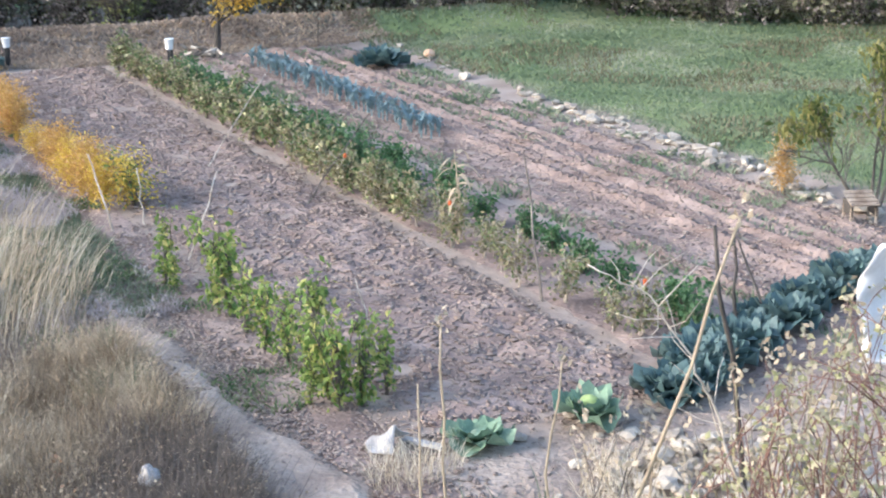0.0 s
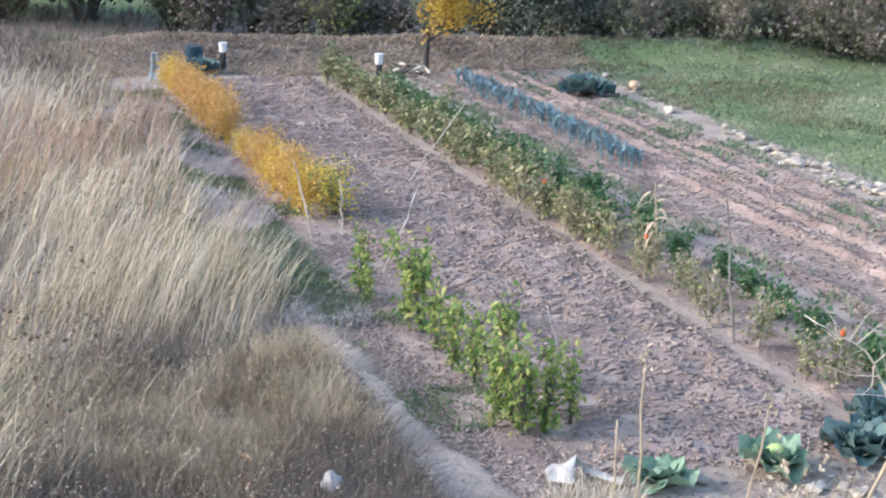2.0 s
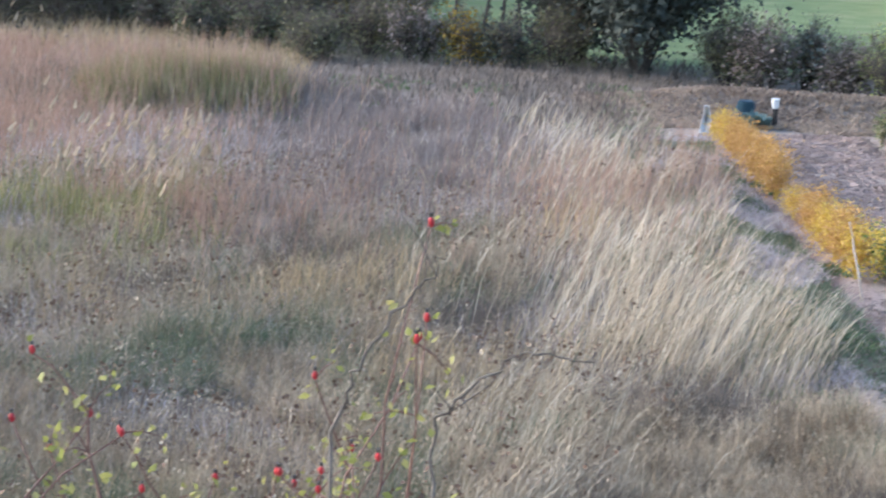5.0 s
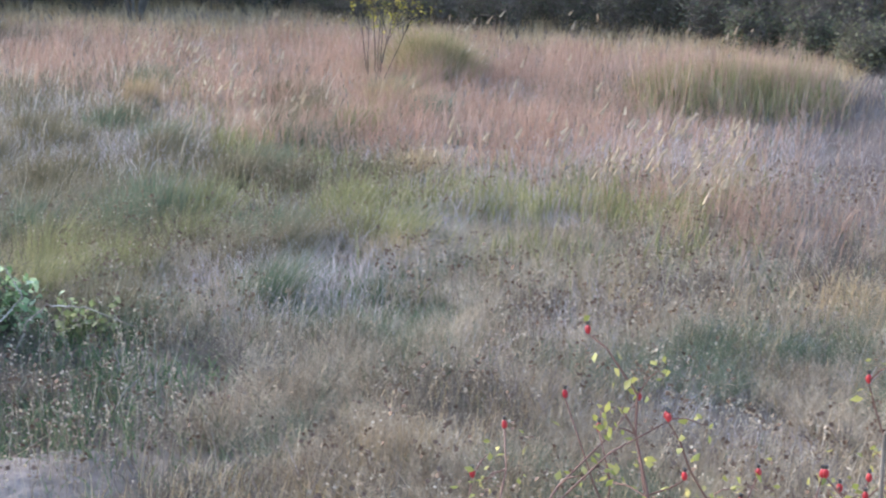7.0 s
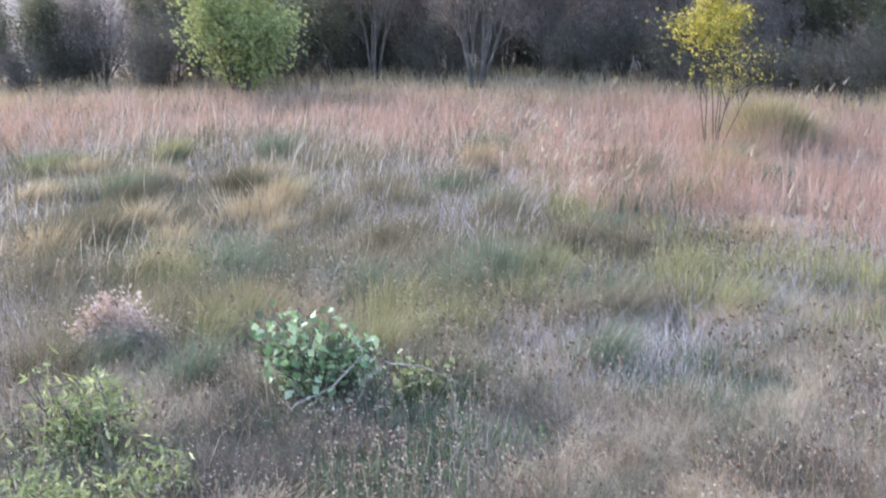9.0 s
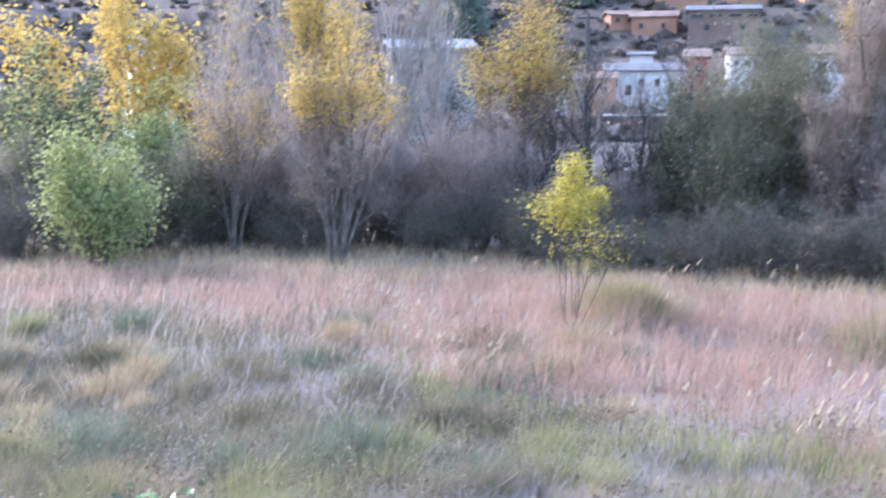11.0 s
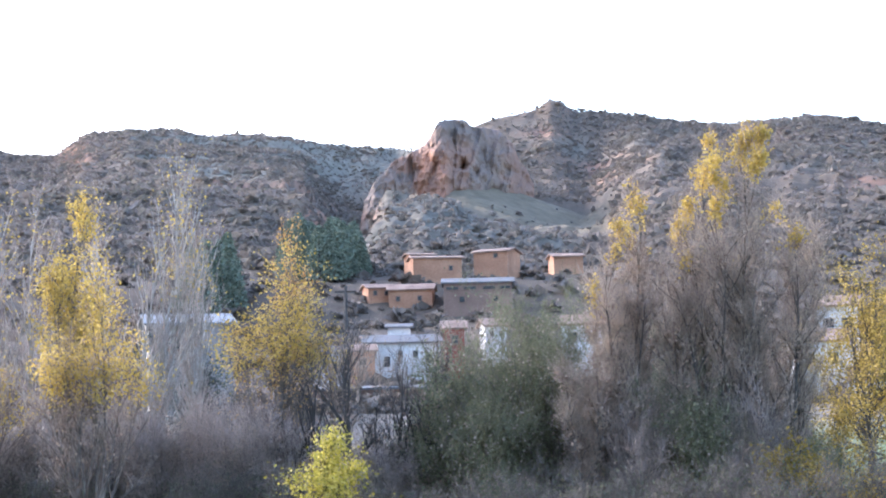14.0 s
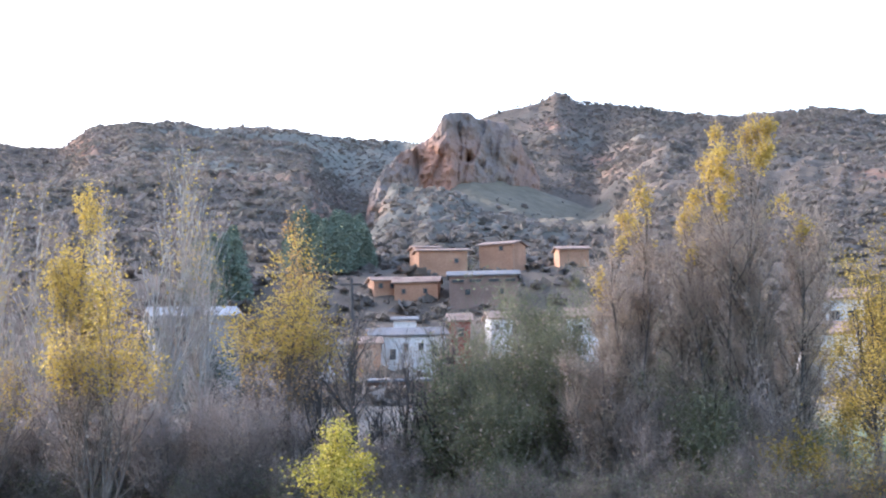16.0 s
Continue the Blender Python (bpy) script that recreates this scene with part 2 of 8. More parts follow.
M["tan"] = mat("tan_grass", [(0.32, 0.235, 0.125), (0.46, 0.355, 0.205), (0.57, 0.465, 0.30)], 0.6, 9, 0.8, 0, rand=0.5, glow_through=0.25)
M["green"] = mat("green_herb", [(0.08, 0.13, 0.06), (0.14, 0.20, 0.09), (0.24, 0.28, 0.15)], 1.0, 9, 0.7, 0, rand=0.6, glow_through=0.3)
M["meadow"] = mat("meadow_grass", [(0.123, 0.162, 0.091), (0.194, 0.243, 0.145), (0.379, 0.372, 0.278)], 0.30, 9, 0.8, 0, rand=0.14, glow_through=0.25, grain=0.15)
M["plume"] = mat("pale_seed_plume", [(0.444, 0.35, 0.233), (0.603, 0.508, 0.37)], 1.0, 9, 0.8, 0, rand=0.6, glow_through=0.3)
M["pepper"] = mat("pepper_leaf", [(0.081, 0.132, 0.046), (0.149, 0.207, 0.081), (0.276, 0.299, 0.138), (0.437, 0.402, 0.23)], 1.2, 30, 0.6, 0, rand=0.65, glow_through=0.3)
M["pepper_dark"] = mat("dark_pepper_leaf", [(0.056, 0.119, 0.05), (0.094, 0.181, 0.075), (0.163, 0.25, 0.112)], 1.2, 30, 0.5, 0, rand=0.65, glow_through=0.3)
M["withered"] = mat("withered_leaf", [(0.19, 0.165, 0.09), (0.31, 0.27, 0.16), (0.44, 0.39, 0.27)], 1.2, 30, 0.8, 0, rand=0.65, glow_through=0.3)
M["bean"] = mat("bean_leaf", [(0.105, 0.18, 0.05), (0.189, 0.28, 0.07), (0.315, 0.38, 0.11), (0.525, 0.46, 0.16)], 1.2, 30, 0.5, 0, rand=0.7, glow_through=0.4)
M["leek"] = mat("blue_green_leek_leaf", [(0.10, 0.165, 0.18), (0.18, 0.265, 0.285), (0.33, 0.42, 0.43)], 2, 30, 0.5, 0, rand=0.65, glow_through=0.2)
M["kale"] = mat("dark_kale_leaf", [(0.05, 0.095, 0.095), (0.095, 0.155, 0.15), (0.19, 0.26, 0.245)], 2, 30, 0.5, 0, rand=0.65, glow_through=0.15)
M["cabbage"] = mat("cabbage_leaf", [(0.10, 0.17, 0.12), (0.20, 0.30, 0.205), (0.33, 0.42, 0.29)], 4, 30, 0.5, 0.2, rand=0.6, glow_through=0.2)
M["heart"] = mat("cabbage_heart_leaf", [(0.34, 0.45, 0.16), (0.45, 0.55, 0.22)], 4, 30, 0.5, 0.2, rand=0.5, glow_through=0.2)
M["fern"] = mat("yellow_asparagus_fern", [(0.52, 0.35, 0.05), (0.72, 0.53, 0.10), (0.80, 0.64, 0.20)], 0.9, 30, 0.7, 0, rand=0.55, glow_through=0.4)
M["ochre"] = mat("ochre_fern", [(0.42, 0.24, 0.07), (0.58, 0.36, 0.13), (0.66, 0.46, 0.21)], 0.9, 30, 0.7, 0, rand=0.55, glow_through=0.4)
M["bark"] = mat("grey_brown_bark", [(0.09, 0.075, 0.06), (0.16, 0.135, 0.11), (0.24, 0.21, 0.175)], 2.5, 18, 0.9, 0.5)
M["bark_dark"] = mat("dark_bark", [(0.055, 0.048, 0.042), (0.10, 0.088, 0.076)], 2.5, 18, 0.9, 0.5)
M["bark_pale"] = mat("pale_poplar_bark", [(0.27, 0.245, 0.21), (0.38, 0.35, 0.31), (0.50, 0.47, 0.42)], 2.5, 12, 0.9, 0.4)
M["dead_wood"] = mat("bleached_dead_wood", [(0.30, 0.25, 0.20), (0.45, 0.39, 0.32), (0.60, 0.54, 0.47)], 5, 40, 0.85, 0.4)
M["gold"] = mat("gold_poplar_leaf", [(0.411, 0.281, 0.057), (0.567, 0.409, 0.096), (0.675, 0.517, 0.177)], 0.5, 20, 0.7, 0, rand=0.45, glow_through=0.45)
M["lemon"] = mat("lemon_yellow_leaf", [(0.28, 0.25, 0.04), (0.44, 0.385, 0.065), (0.58, 0.49, 0.13)], 0.8, 20, 0.6, 0, rand=0.7, glow_through=0.45)
M["rust_leaf"] = mat("faded_brown_leaf", [(0.22, 0.16, 0.125), (0.34, 0.25, 0.19), (0.46, 0.36, 0.26)], 0.5, 20, 0.8, 0, rand=0.7, glow_through=0.3)
M["willow"] = mat("pale_willow_leaf", [(0.19, 0.227, 0.085), (0.325, 0.356, 0.13), (0.493, 0.497, 0.21)], 0.5, 20, 0.6, 0, rand=0.6, glow_through=0.4)
M["olive"] = mat("dull_olive_leaf", [(0.075, 0.09, 0.05), (0.13, 0.145, 0.08), (0.21, 0.21, 0.125)], 0.5, 20, 0.7, 0, rand=0.6, glow_through=0.3)
M["silver"] = mat("silvery_reed_leaf", [(0.11, 0.13, 0.10), (0.20, 0.225, 0.18), (0.34, 0.36, 0.30)], 0.6, 20, 0.7, 0, rand=0.6, glow_through=0.3)
M["dark_leaf"] = mat("dark_evergreen_leaf", [(0.05, 0.06, 0.052), (0.08, 0.093, 0.078), (0.125, 0.138, 0.112)], 0.6, 20, 0.7, 0, rand=0.5, glow_through=0.3)
M["yellowgreen"] = mat("yellow_green_leaf", [(0.184, 0.142, 0.027), (0.313, 0.224, 0.045), (0.423, 0.301, 0.077)], 0.5, 20, 0.6, 0, rand=0.65, glow_through=0.4)
M["orange_leaf"] = mat("orange_autumn_leaf", [(0.38, 0.24, 0.035), (0.53, 0.355, 0.06), (0.62, 0.455, 0.12)], 0.6, 20, 0.6, 0, rand=0.6, glow_through=0.45)
M["peach"] = mat("peach_leaf", [(0.09, 0.12, 0.035), (0.19, 0.20, 0.06), (0.36, 0.31, 0.11)], 1.5, 20, 0.55, 0, rand=0.65, glow_through=0.35)
M["bramble"] = mat("bramble_leaf", [(0.13, 0.22, 0.085), (0.27, 0.38, 0.18), (0.52, 0.60, 0.39)], 1.5, 20, 0.5, 0, rand=0.65, glow_through=0.35)
M["rose_leaf"] = mat("yellow_rose_leaf", [(0.22, 0.24, 0.06), (0.38, 0.37, 0.10), (0.52, 0.455, 0.17)], 4, 30, 0.5, 0, rand=0.65, glow_through=0.4)
M["rose_stem"] = mat("red_brown_rose_stem", [(0.15, 0.075, 0.055), (0.25, 0.145, 0.11)], 6, 40, 0.6, 0.2)
M["hip"] = mat("red_rose_hip", [(0.34, 0.02, 0.025), (0.50, 0.05, 0.05)], 20, 60, 0.3, 0)
M["pink_shrub"] = mat("faded_pink_shrub", [(0.42, 0.30, 0.23), (0.58, 0.44, 0.35), (0.70, 0.57, 0.47)], 1, 20, 0.85, 0, rand=0.6, glow_through=0.25)
M["bank_green"] = mat("narrow_bank_leaf", [(0.15, 0.19, 0.07), (0.30, 0.34, 0.145), (0.50, 0.51, 0.27)], 2, 20, 0.6, 0, rand=0.65, glow_through=0.4)
M["reed_green"] = mat("olive_reed_leaf", [(0.16, 0.16, 0.07), (0.29, 0.28, 0.13), (0.47, 0.42, 0.23)], 1.0, 9, 0.8, 0, rand=0.4, glow_through=0.3)
M["grey_earth"] = mat("grey_loose_earth", [(0.148, 0.121, 0.101), (0.204, 0.167, 0.14), (0.26, 0.217, 0.186)], 1.6, 22, 0.95, 0.6)
M["pine"] = mat("pine_needles", [(0.124, 0.155, 0.113), (0.179, 0.213, 0.152), (0.248, 0.277, 0.2)], 0.12, 3, 0.8, 0, rand=0.5)
M["shrub"] = mat("hill_shrub", [(0.166, 0.149, 0.121), (0.22, 0.19, 0.16), (0.283, 0.234, 0.202)], 0.05, 2, 0.9, 0, rand=0.4, glow_through=0.35)
M["white_wall"] = mat("whitewashed_wall", [(0.50, 0.485, 0.47), (0.64, 0.63, 0.615), (0.74, 0.73, 0.715)], 0.4, 6, 0.9, 0.2)
M["ochre_wall"] = mat("ochre_mud_wall", [(0.326, 0.173, 0.103), (0.427, 0.235, 0.144), (0.516, 0.313, 0.196)], 0.3, 5, 0.9, 0.4)
M["pale_wall"] = mat("pale_grey_wall", [(0.20, 0.19, 0.175), (0.27, 0.255, 0.24), (0.34, 0.325, 0.305)], 0.4, 6, 0.9, 0.3)
M["red_wall"] = mat("dark_red_wall", [(0.24, 0.07, 0.05), (0.33, 0.11, 0.08)], 0.4, 6, 0.9, 0.3)
M["brown_wall"] = mat("brown_render_wall", [(0.20, 0.13, 0.10), (0.28, 0.19, 0.15)], 0.4, 6, 0.9, 0.3)
M["tile_roof"] = mat("clay_tile_roof", [(0.22, 0.145, 0.11), (0.31, 0.21, 0.16), (0.38, 0.275, 0.215)], 0.6, 5, 0.9, 0.6)
M["slate_roof"] = mat("dark_slate_roof", [(0.15, 0.145, 0.145), (0.22, 0.21, 0.21)], 0.5, 6, 0.85, 0.3)
M["grey_roof"] = mat("grey_sheet_roof", [(0.216, 0.223, 0.23), (0.302, 0.31, 0.317)], 0.5, 6, 0.7, 0.2)
M["window"] = mat("dark_window_glass", [(0.03, 0.035, 0.04), (0.06, 0.065, 0.07)], 2, 10, 0.15, 0)
M["frame"] = mat("pale_window_frame", [(0.55, 0.53, 0.50), (0.68, 0.66, 0.63)], 2, 10, 0.6, 0)
M["wood"] = mat("weathered_board", [(0.22, 0.16, 0.115), (0.36, 0.285, 0.215), (0.48, 0.40, 0.32)], 4, 30, 0.85, 0.4)
M["white_plastic"] = mat("white_plastic", [(0.66, 0.66, 0.65), (0.78, 0.78, 0.77)], 3, 20, 0.45, 0.1, grain=0.12)
M["dirty_plastic"] = mat("dirty_white_sheeting", [(0.28, 0.265, 0.25), (0.40, 0.385, 0.37), (0.50, 0.485, 0.465)], 4, 20, 0.5, 0.2, grain=0.15)
M["blue_plastic"] = mat("dark_blue_plastic", [(0.02, 0.05, 0.075), (0.035, 0.075, 0.10)], 3, 20, 0.4, 0.1)
M["black"] = mat("black_post", [(0.018, 0.018, 0.018), (0.04, 0.04, 0.04)], 3, 20, 0.6, 0.2)
M["tomato"] = mat("ripe_fruit", [(0.50, 0.06, 0.03), (0.62, 0.17, 0.05)], 8, 60, 0.3, 0)
M["pale_fruit"] = mat("pale_pepper_fruit", [(0.55, 0.50, 0.25), (0.66, 0.60, 0.36)], 8, 60, 0.3, 0)
M["pumpkin"] = mat("orange_pumpkin", [(0.58, 0.36, 0.22), (0.66, 0.46, 0.32)], 8, 30, 0.5, 0.2)


# ---- ground: one sheet from the bank over field and river flat to the hills ----
def interp(x, pts):
    return np.interp(x, [p[0] for p in pts], [p[1] for p in pts])


RIDGE = [(-180, 5), (0, 5), (30, 7.5), (40, 8.5), (46.07, 9.08), (47.42, 9.42), (48.83, 9.6), (50.68, 9.48), (51.73, 9.39), (53.6, 9.6), (55.5, 9.98), (57.4, 10.22), (57.8, 10.5), (58.2, 10.56), (58.7, 10.28),
         (60.44, 9.95), (61.2, 9.7), (62, 9.15), (63.16, 8.98), (66.06, 9.2), (69.06, 9.52), (72.86, 9.84), (74.32, 9.85), (75.76, 9.58), (76.78, 8.8), (78.19, 8.7), (78.99, 8.85), (84, 8.0), (95, 7.5), (180, 5)]
# skyline of the crag, of the boulder knoll under it and of the dry grass slope beside it: degrees along, degrees up
CRAG = [(58.9, 7.6), (59.6, 8.9), (60.2, 9.62), (60.6, 9.75), (61.2, 9.84), (61.6, 10.06), (61.94, 10.18), (62.2, 10.13), (62.49, 9.98), (62.7, 9.62), (62.83, 9.3), (63.1, 9.02), (63.48, 8.93), (64.36, 8.43), (65.0, 7.7), (65.35, 7.1), (65.5, 6.4), (65.75, 5.0)]
KNOLL = [(55.5, 4.3), (57, 4.9), (58.8, 5.5), (60, 6.05), (61.3, 6.65), (62.3, 7.0), (64.5, 7.05), (65.0, 6.3), (65.4, 5.0), (66.0, 3.4)]
MEAD = [(54, 5.0), (56, 5.8), (57.5, 6.5), (59, 7.1), (60.5, 7.7), (61.5, 8.0), (62.3, 8.0), (63, 7.0), (64, 5.0)]


def ground_z(x, y):
    x, y = np.asarray(x, float), np.asarray(y, float)
    r = np.hypot(x, y)
    az = np.degrees(np.arctan2(-x, y))
    # the bank on which the camera stands
    z = 3.9 * (1 - sstep(0.6, 9.4, r)) ** 1.15
    # field: gentle unevenness, none in the garden
    u, v = plan(x, y)
    garden = sstep(-3.6, -2.8, u) * sstep(-4.6, -3.9, v) * (1 - sstep(6.4, 7.2, v)) * (1 - sstep(20, 22, u))
    z = z + (fbm(x * 0.35, y * 0.35, 3, 5) - 0.5) * 0.30 * (1 - garden) * sstep(9, 12, r)
    z = z + 0.12 * np.exp(-((v + 4.7) / 0.6) ** 2) * sstep(-2, 1, u) * (1 - sstep(16, 20, u))
    # low earth bank at the end of the garden
    z = z + 0.45 * np.exp(-((u - 22.2 + 0.15 * v) / 0.9) ** 2) * sstep(-6, -3, v) * (1 - sstep(24, 30, v))
    # the village slope and the hills
    open_side = sstep(24, 36, az) * (1 - sstep(100, 130, az))
    rise = interp(r, [(78, 0), (112, 3.6), (135, 4.6), (150, 5.8), (175, 11.5), (188, 13.6), (204, 19.5), (250, 26), (320, 36), (3000, 36)]) * (0.25 + 0.75 * open_side)
    ridge_r = interp(az, [(-180, 900), (40, 640), (61, 600), (64, 760), (74, 700), (84, 760), (180, 900)])
    top = 5.5 + ridge_r * np.tan(np.radians(interp(az, RIDGE)))
    s = np.clip((r - 230) / (ridge_r - 230), 0, 1)
    low = sstep(54, 57, az) * (1 - sstep(66, 68, az))
    prof = (0.45 * s + 0.55 * s ** 2.0) * (1 - low) + low * s ** 2.5
    hill = rise + (top - rise) * prof
    wx, wy = x + 30 * fbm(x * 0.01, y * 0.01, 3, 3), y + 30 * fbm(x * 0.01, y * 0.01, 3, 4)
    big = fbm(wx * 0.011, wy * 0.011, 4, 21) - 0.5
    gully = 1 - np.abs(fbm(az * 0.55 + 0.004 * r, r * 0.004, 4, 33) - 0.5) * 2
    fade = np.clip((r - 232) / 110, 0, 1) * np.clip((ridge_r + 50 - r) / 130, 0.10, 1)
    hill = hill + (13 * big + 3.5 * (gully - 0.75)) * fade
    q1 = np.abs(fbm(wx * 0.045, wy * 0.045, 4, 41) - 0.5) * 2
    q2 = np.abs(fbm(x * 0.11, y * 0.11, 4, 43) - 0.5) * 2
    hill = hill + (3.4 * (0.35 - q1) + 1.5 * (0.35 - q2)) * np.clip((r - 235) / 60, 0, 1) * np.clip((ridge_r + 40 - r) / 70, 0.25, 1)
    # broken rock bands
    bench = 15.0 + 7.0 * fbm(x * 0.006, y * 0.006, 2, 47)
    hb = np.floor((hill + 6 * fbm(x * 0.015, y * 0.015, 3, 48)) / bench) * bench
    f = (hill - hb) / bench
    ledge = hb + bench * sstep(0.35, 0.60, f)
    band = 0.55 * sstep(0.50, 0.62, fbm(x * 0.012, y * 0.012, 3, 49)) * np.clip((ridge_r - r) / 90, 0, 1)
    hill = np.where(s > 0.15, hill + np.clip(ledge - hill, -2.5, 2.5) * band * sstep(0.15, 0.3, s), hill)
    z_far = np.where(r > 230, hill, rise)
    over = np.clip(r - ridge_r, 0, None)
    z_far = z_far - over * 0.25
    # the dry grass slope beside the crag, and the boulder knoll under it
    zm = 5.5 + 430 * np.tan(np.radians(interp(az, MEAD)))
    mead = zm - 0.34 * np.clip(430 - r, 0, None) - 0.6 * np.clip(r - 432, 0, None) + 1.2 * (fbm(x * 0.03, y * 0.03, 3, 62) - 0.5)
    z_far = np.where((az > 54) & (az < 64) & (r > 290), np.maximum(z_far, mead), z_far)
    zk = 5.5 + 345 * np.tan(np.radians(interp(az, KNOLL)))
    lo_k = interp(r, [(230, 23), (262, 27), (400, 30)])
    craggy = (fbm(x * 0.06, y * 0.06, 5, 61) - 0.5) * 7 + (0.4 - np.abs(fbm(x * 0.24, y * 0.24, 4, 63) - 0.5) * 2) * 2.6
    knoll = lo_k + (zk - lo_k) * sstep(232, 352, r + 14 * (fbm(az * 0.9, r * 0.02, 3, 64) - 0.5)) + craggy * sstep(245, 275, r) * (1 - 0.7 * sstep(330, 350, r)) - 0.35 * np.clip(r - 356, 0, None)
    z_far = np.where((az > 55.5) & (az < 66.0) & (r > 240), np.maximum(z_far, knoll), z_far)
    z_far = np.where(r < 78, 0, z_far)
    return z + z_far


def build_ground():
    az = np.unique(np.concatenate([np.arange(-180, -14, 4.0), np.arange(-14, 40, 0.35), np.arange(40, 90, 0.14), np.arange(90, 100, 0.5), np.arange(100, 180, 4.0)]))
    r = np.concatenate([[0.0005, 0.05], np.arange(0.5, 9, 0.4), np.arange(9, 36, 0.25), np.arange(36, 60, 0.6), np.arange(60, 230, 4), np.arange(230, 370, 2.0), np.arange(370, 445, 3), np.arange(445, 800, 4.0), [850, 1000, 1500, 2600]])
    A, Rr = np.meshgrid(np.radians(az), r, indexing="xy")
    X, Y = -np.sin(A) * Rr, np.cos(A) * Rr
    Z = ground_z(X, Y)
    nr, na = X.shape
    idx = np.arange(nr * na).reshape(nr, na)
    q = np.stack([idx[:-1, :-1], idx[1:, :-1], idx[1:, 1:], idx[:-1, 1:]], -1).reshape(-1, 4)
    last = np.stack([idx[:-1, -1], idx[1:, -1], idx[1:, 0], idx[:-1, 0]], -1)
    me = mesh_np("ground", np.stack([X, Y, Z], -1).reshape(-1, 3), [np.concatenate([q, last])[:, ::-1]], None, True)
    # what grows where: green meadow, bare earth, hill
    u, v = plan(X, Y)
    n = fbm(X * 0.3, Y * 0.3, 4, 8)
    meadow = sstep(6.2, 6.9, v + (n - 0.5) * 1.2) * (1 - sstep(20.8, 22.0, u)) * sstep(-9, -4, u)
    meadow = np.maximum(meadow, sstep(42, 46, Rr) * (1 - sstep(78, 110, Rr)) * (1 - sstep(radians(44), radians(50), A)))
    meadow = np.maximum(meadow, 0.8 * sstep(66, 74, Rr) * (1 - sstep(90, 112, Rr)) * (1 - sstep(radians(49), radians(52), A)))
    bare = sstep(-3.4, -2.8, u) * (1 - sstep(19.4, 20.4, u)) * sstep(-4.6, -3.8, v) * (1 - sstep(6.2, 6.9, v + (n - 0.5) * 1.2))
    bare = np.maximum(bare, 0.15 * sstep(20.3, 21.3, u + (n - 0.5)) * (1 - sstep(23, 24, u)) * sstep(-5, -4, v))
    hill = sstep(95, 150, Rr)
    col = np.stack([meadow, bare, hill, np.ones_like(hill)], -1).reshape(-1, 4).astype(np.float32)
    at = me.color_attributes.new("cover", "FLOAT_COLOR", "POINT")
    at.data.foreach_set("color", col.ravel())
    # what the hills are made of: red ledges, dry grass, pale boulders, dense scrub
    ad, el = np.degrees(A), np.degrees(np.arctan2(Z - 5.5, Rr))
    n3 = fbm(X * 0.05, Y * 0.05, 4, 18)
    red = np.zeros_like(Z)
    for a0, e0, wa, we, k in ((56.6, 7.95, 1.1, 0.35, 1.0), (55.1, 8.45, 0.8, 0.25, 0.6), (58.3, 9.5, 1.0, 0.22, 0.7), (75.8, 8.8, 0.9, 0.45, 1.0), (70.9, 6.2, 0.5, 0.3, 0.8), (67.5, 6.5, 0.6, 0.35, 0.9), (46.7, 7.1, 1.0, 0.3, 0.8), (48.6, 9.0, 1.4, 0.25, 0.6), (65.2, 6.6, 0.35, 0.4, 1.0), (52.8, 8.9, 1.2, 0.25, 0.5), (73.5, 8.3, 1.0, 0.4, 0.5)):
        red = np.maximum(red, k * np.exp(-((ad - a0) / wa) ** 2 - ((el - e0) / we) ** 2) * sstep(0.36, 0.58, n3))
    dry = sstep(290, 330, Rr) * (1 - sstep(425, 440, Rr)) * sstep(55.0, 57.0, ad) * (1 - sstep(62.0, 62.8, ad)) * (np.abs(el - interp(ad, MEAD)) < 3) * (Z > 5.5 + Rr * np.tan(np.radians(interp(ad, KNOLL) - 0.25)))
    pale = sstep(246, 275, Rr) * (1 - sstep(350, 362, Rr)) * sstep(56.5, 58.5, ad) * (1 - sstep(65.4, 65.9, ad)) * (1 - dry)
    scrub = np.clip(sstep(61, 64, ad) * (1 - sstep(73, 76, ad)) * sstep(6.6, 8.0, el) + 0.55 * (1 - sstep(58, 61, ad)) * sstep(0.42, 0.6, n3), 0, 1) * sstep(420, 460, Rr)
    a2 = me.color_attributes.new("hillside", "FLOAT_COLOR", "POINT")
    a2.data.foreach_set("color", np.stack([red, dry * 1.0, pale, scrub], -1).reshape(-1, 4).astype(np.float32).ravel())
    m = bpy.data.materials.new("ground_cover")
    m.use_nodes = True
    nt = m.node_tree
    bsdf = nt.nodes["Principled BSDF"]
    bsdf.inputs["Roughness"].default_value = 0.95
    bsdf.inputs["Specular IOR Level"].default_value = 0.1
    an = nt.nodes.new("ShaderNodeAttribute")
    an.attribute_name = "cover"
    sp = nt.nodes.new("ShaderNodeSeparateColor")
    nt.links.new(an.outputs["Color"], sp.inputs[0])
    litter = ramp_into(nt, noise_node(nt, 0.9, 6), [(0.13, 0.105, 0.08), (0.21, 0.175, 0.14), (0.31, 0.26, 0.21)])
    green = ramp_into(nt, noise_node(nt, 0.5, 6), [(0.12, 0.165, 0.07), (0.18, 0.225, 0.10), (0.31, 0.29, 0.17)])
    earth = ramp_into(nt, noise_node(nt, 1.6, 6), [(0.24, 0.185, 0.15), (0.34, 0.275, 0.23), (0.44, 0.37, 0.31)])
    ah = nt.nodes.new("ShaderNodeAttribute")
    ah.attribute_name = "hillside"
    sh = nt.nodes.new("ShaderNodeSeparateColor")
    nt.links.new(ah.outputs["Color"], sh.inputs[0])
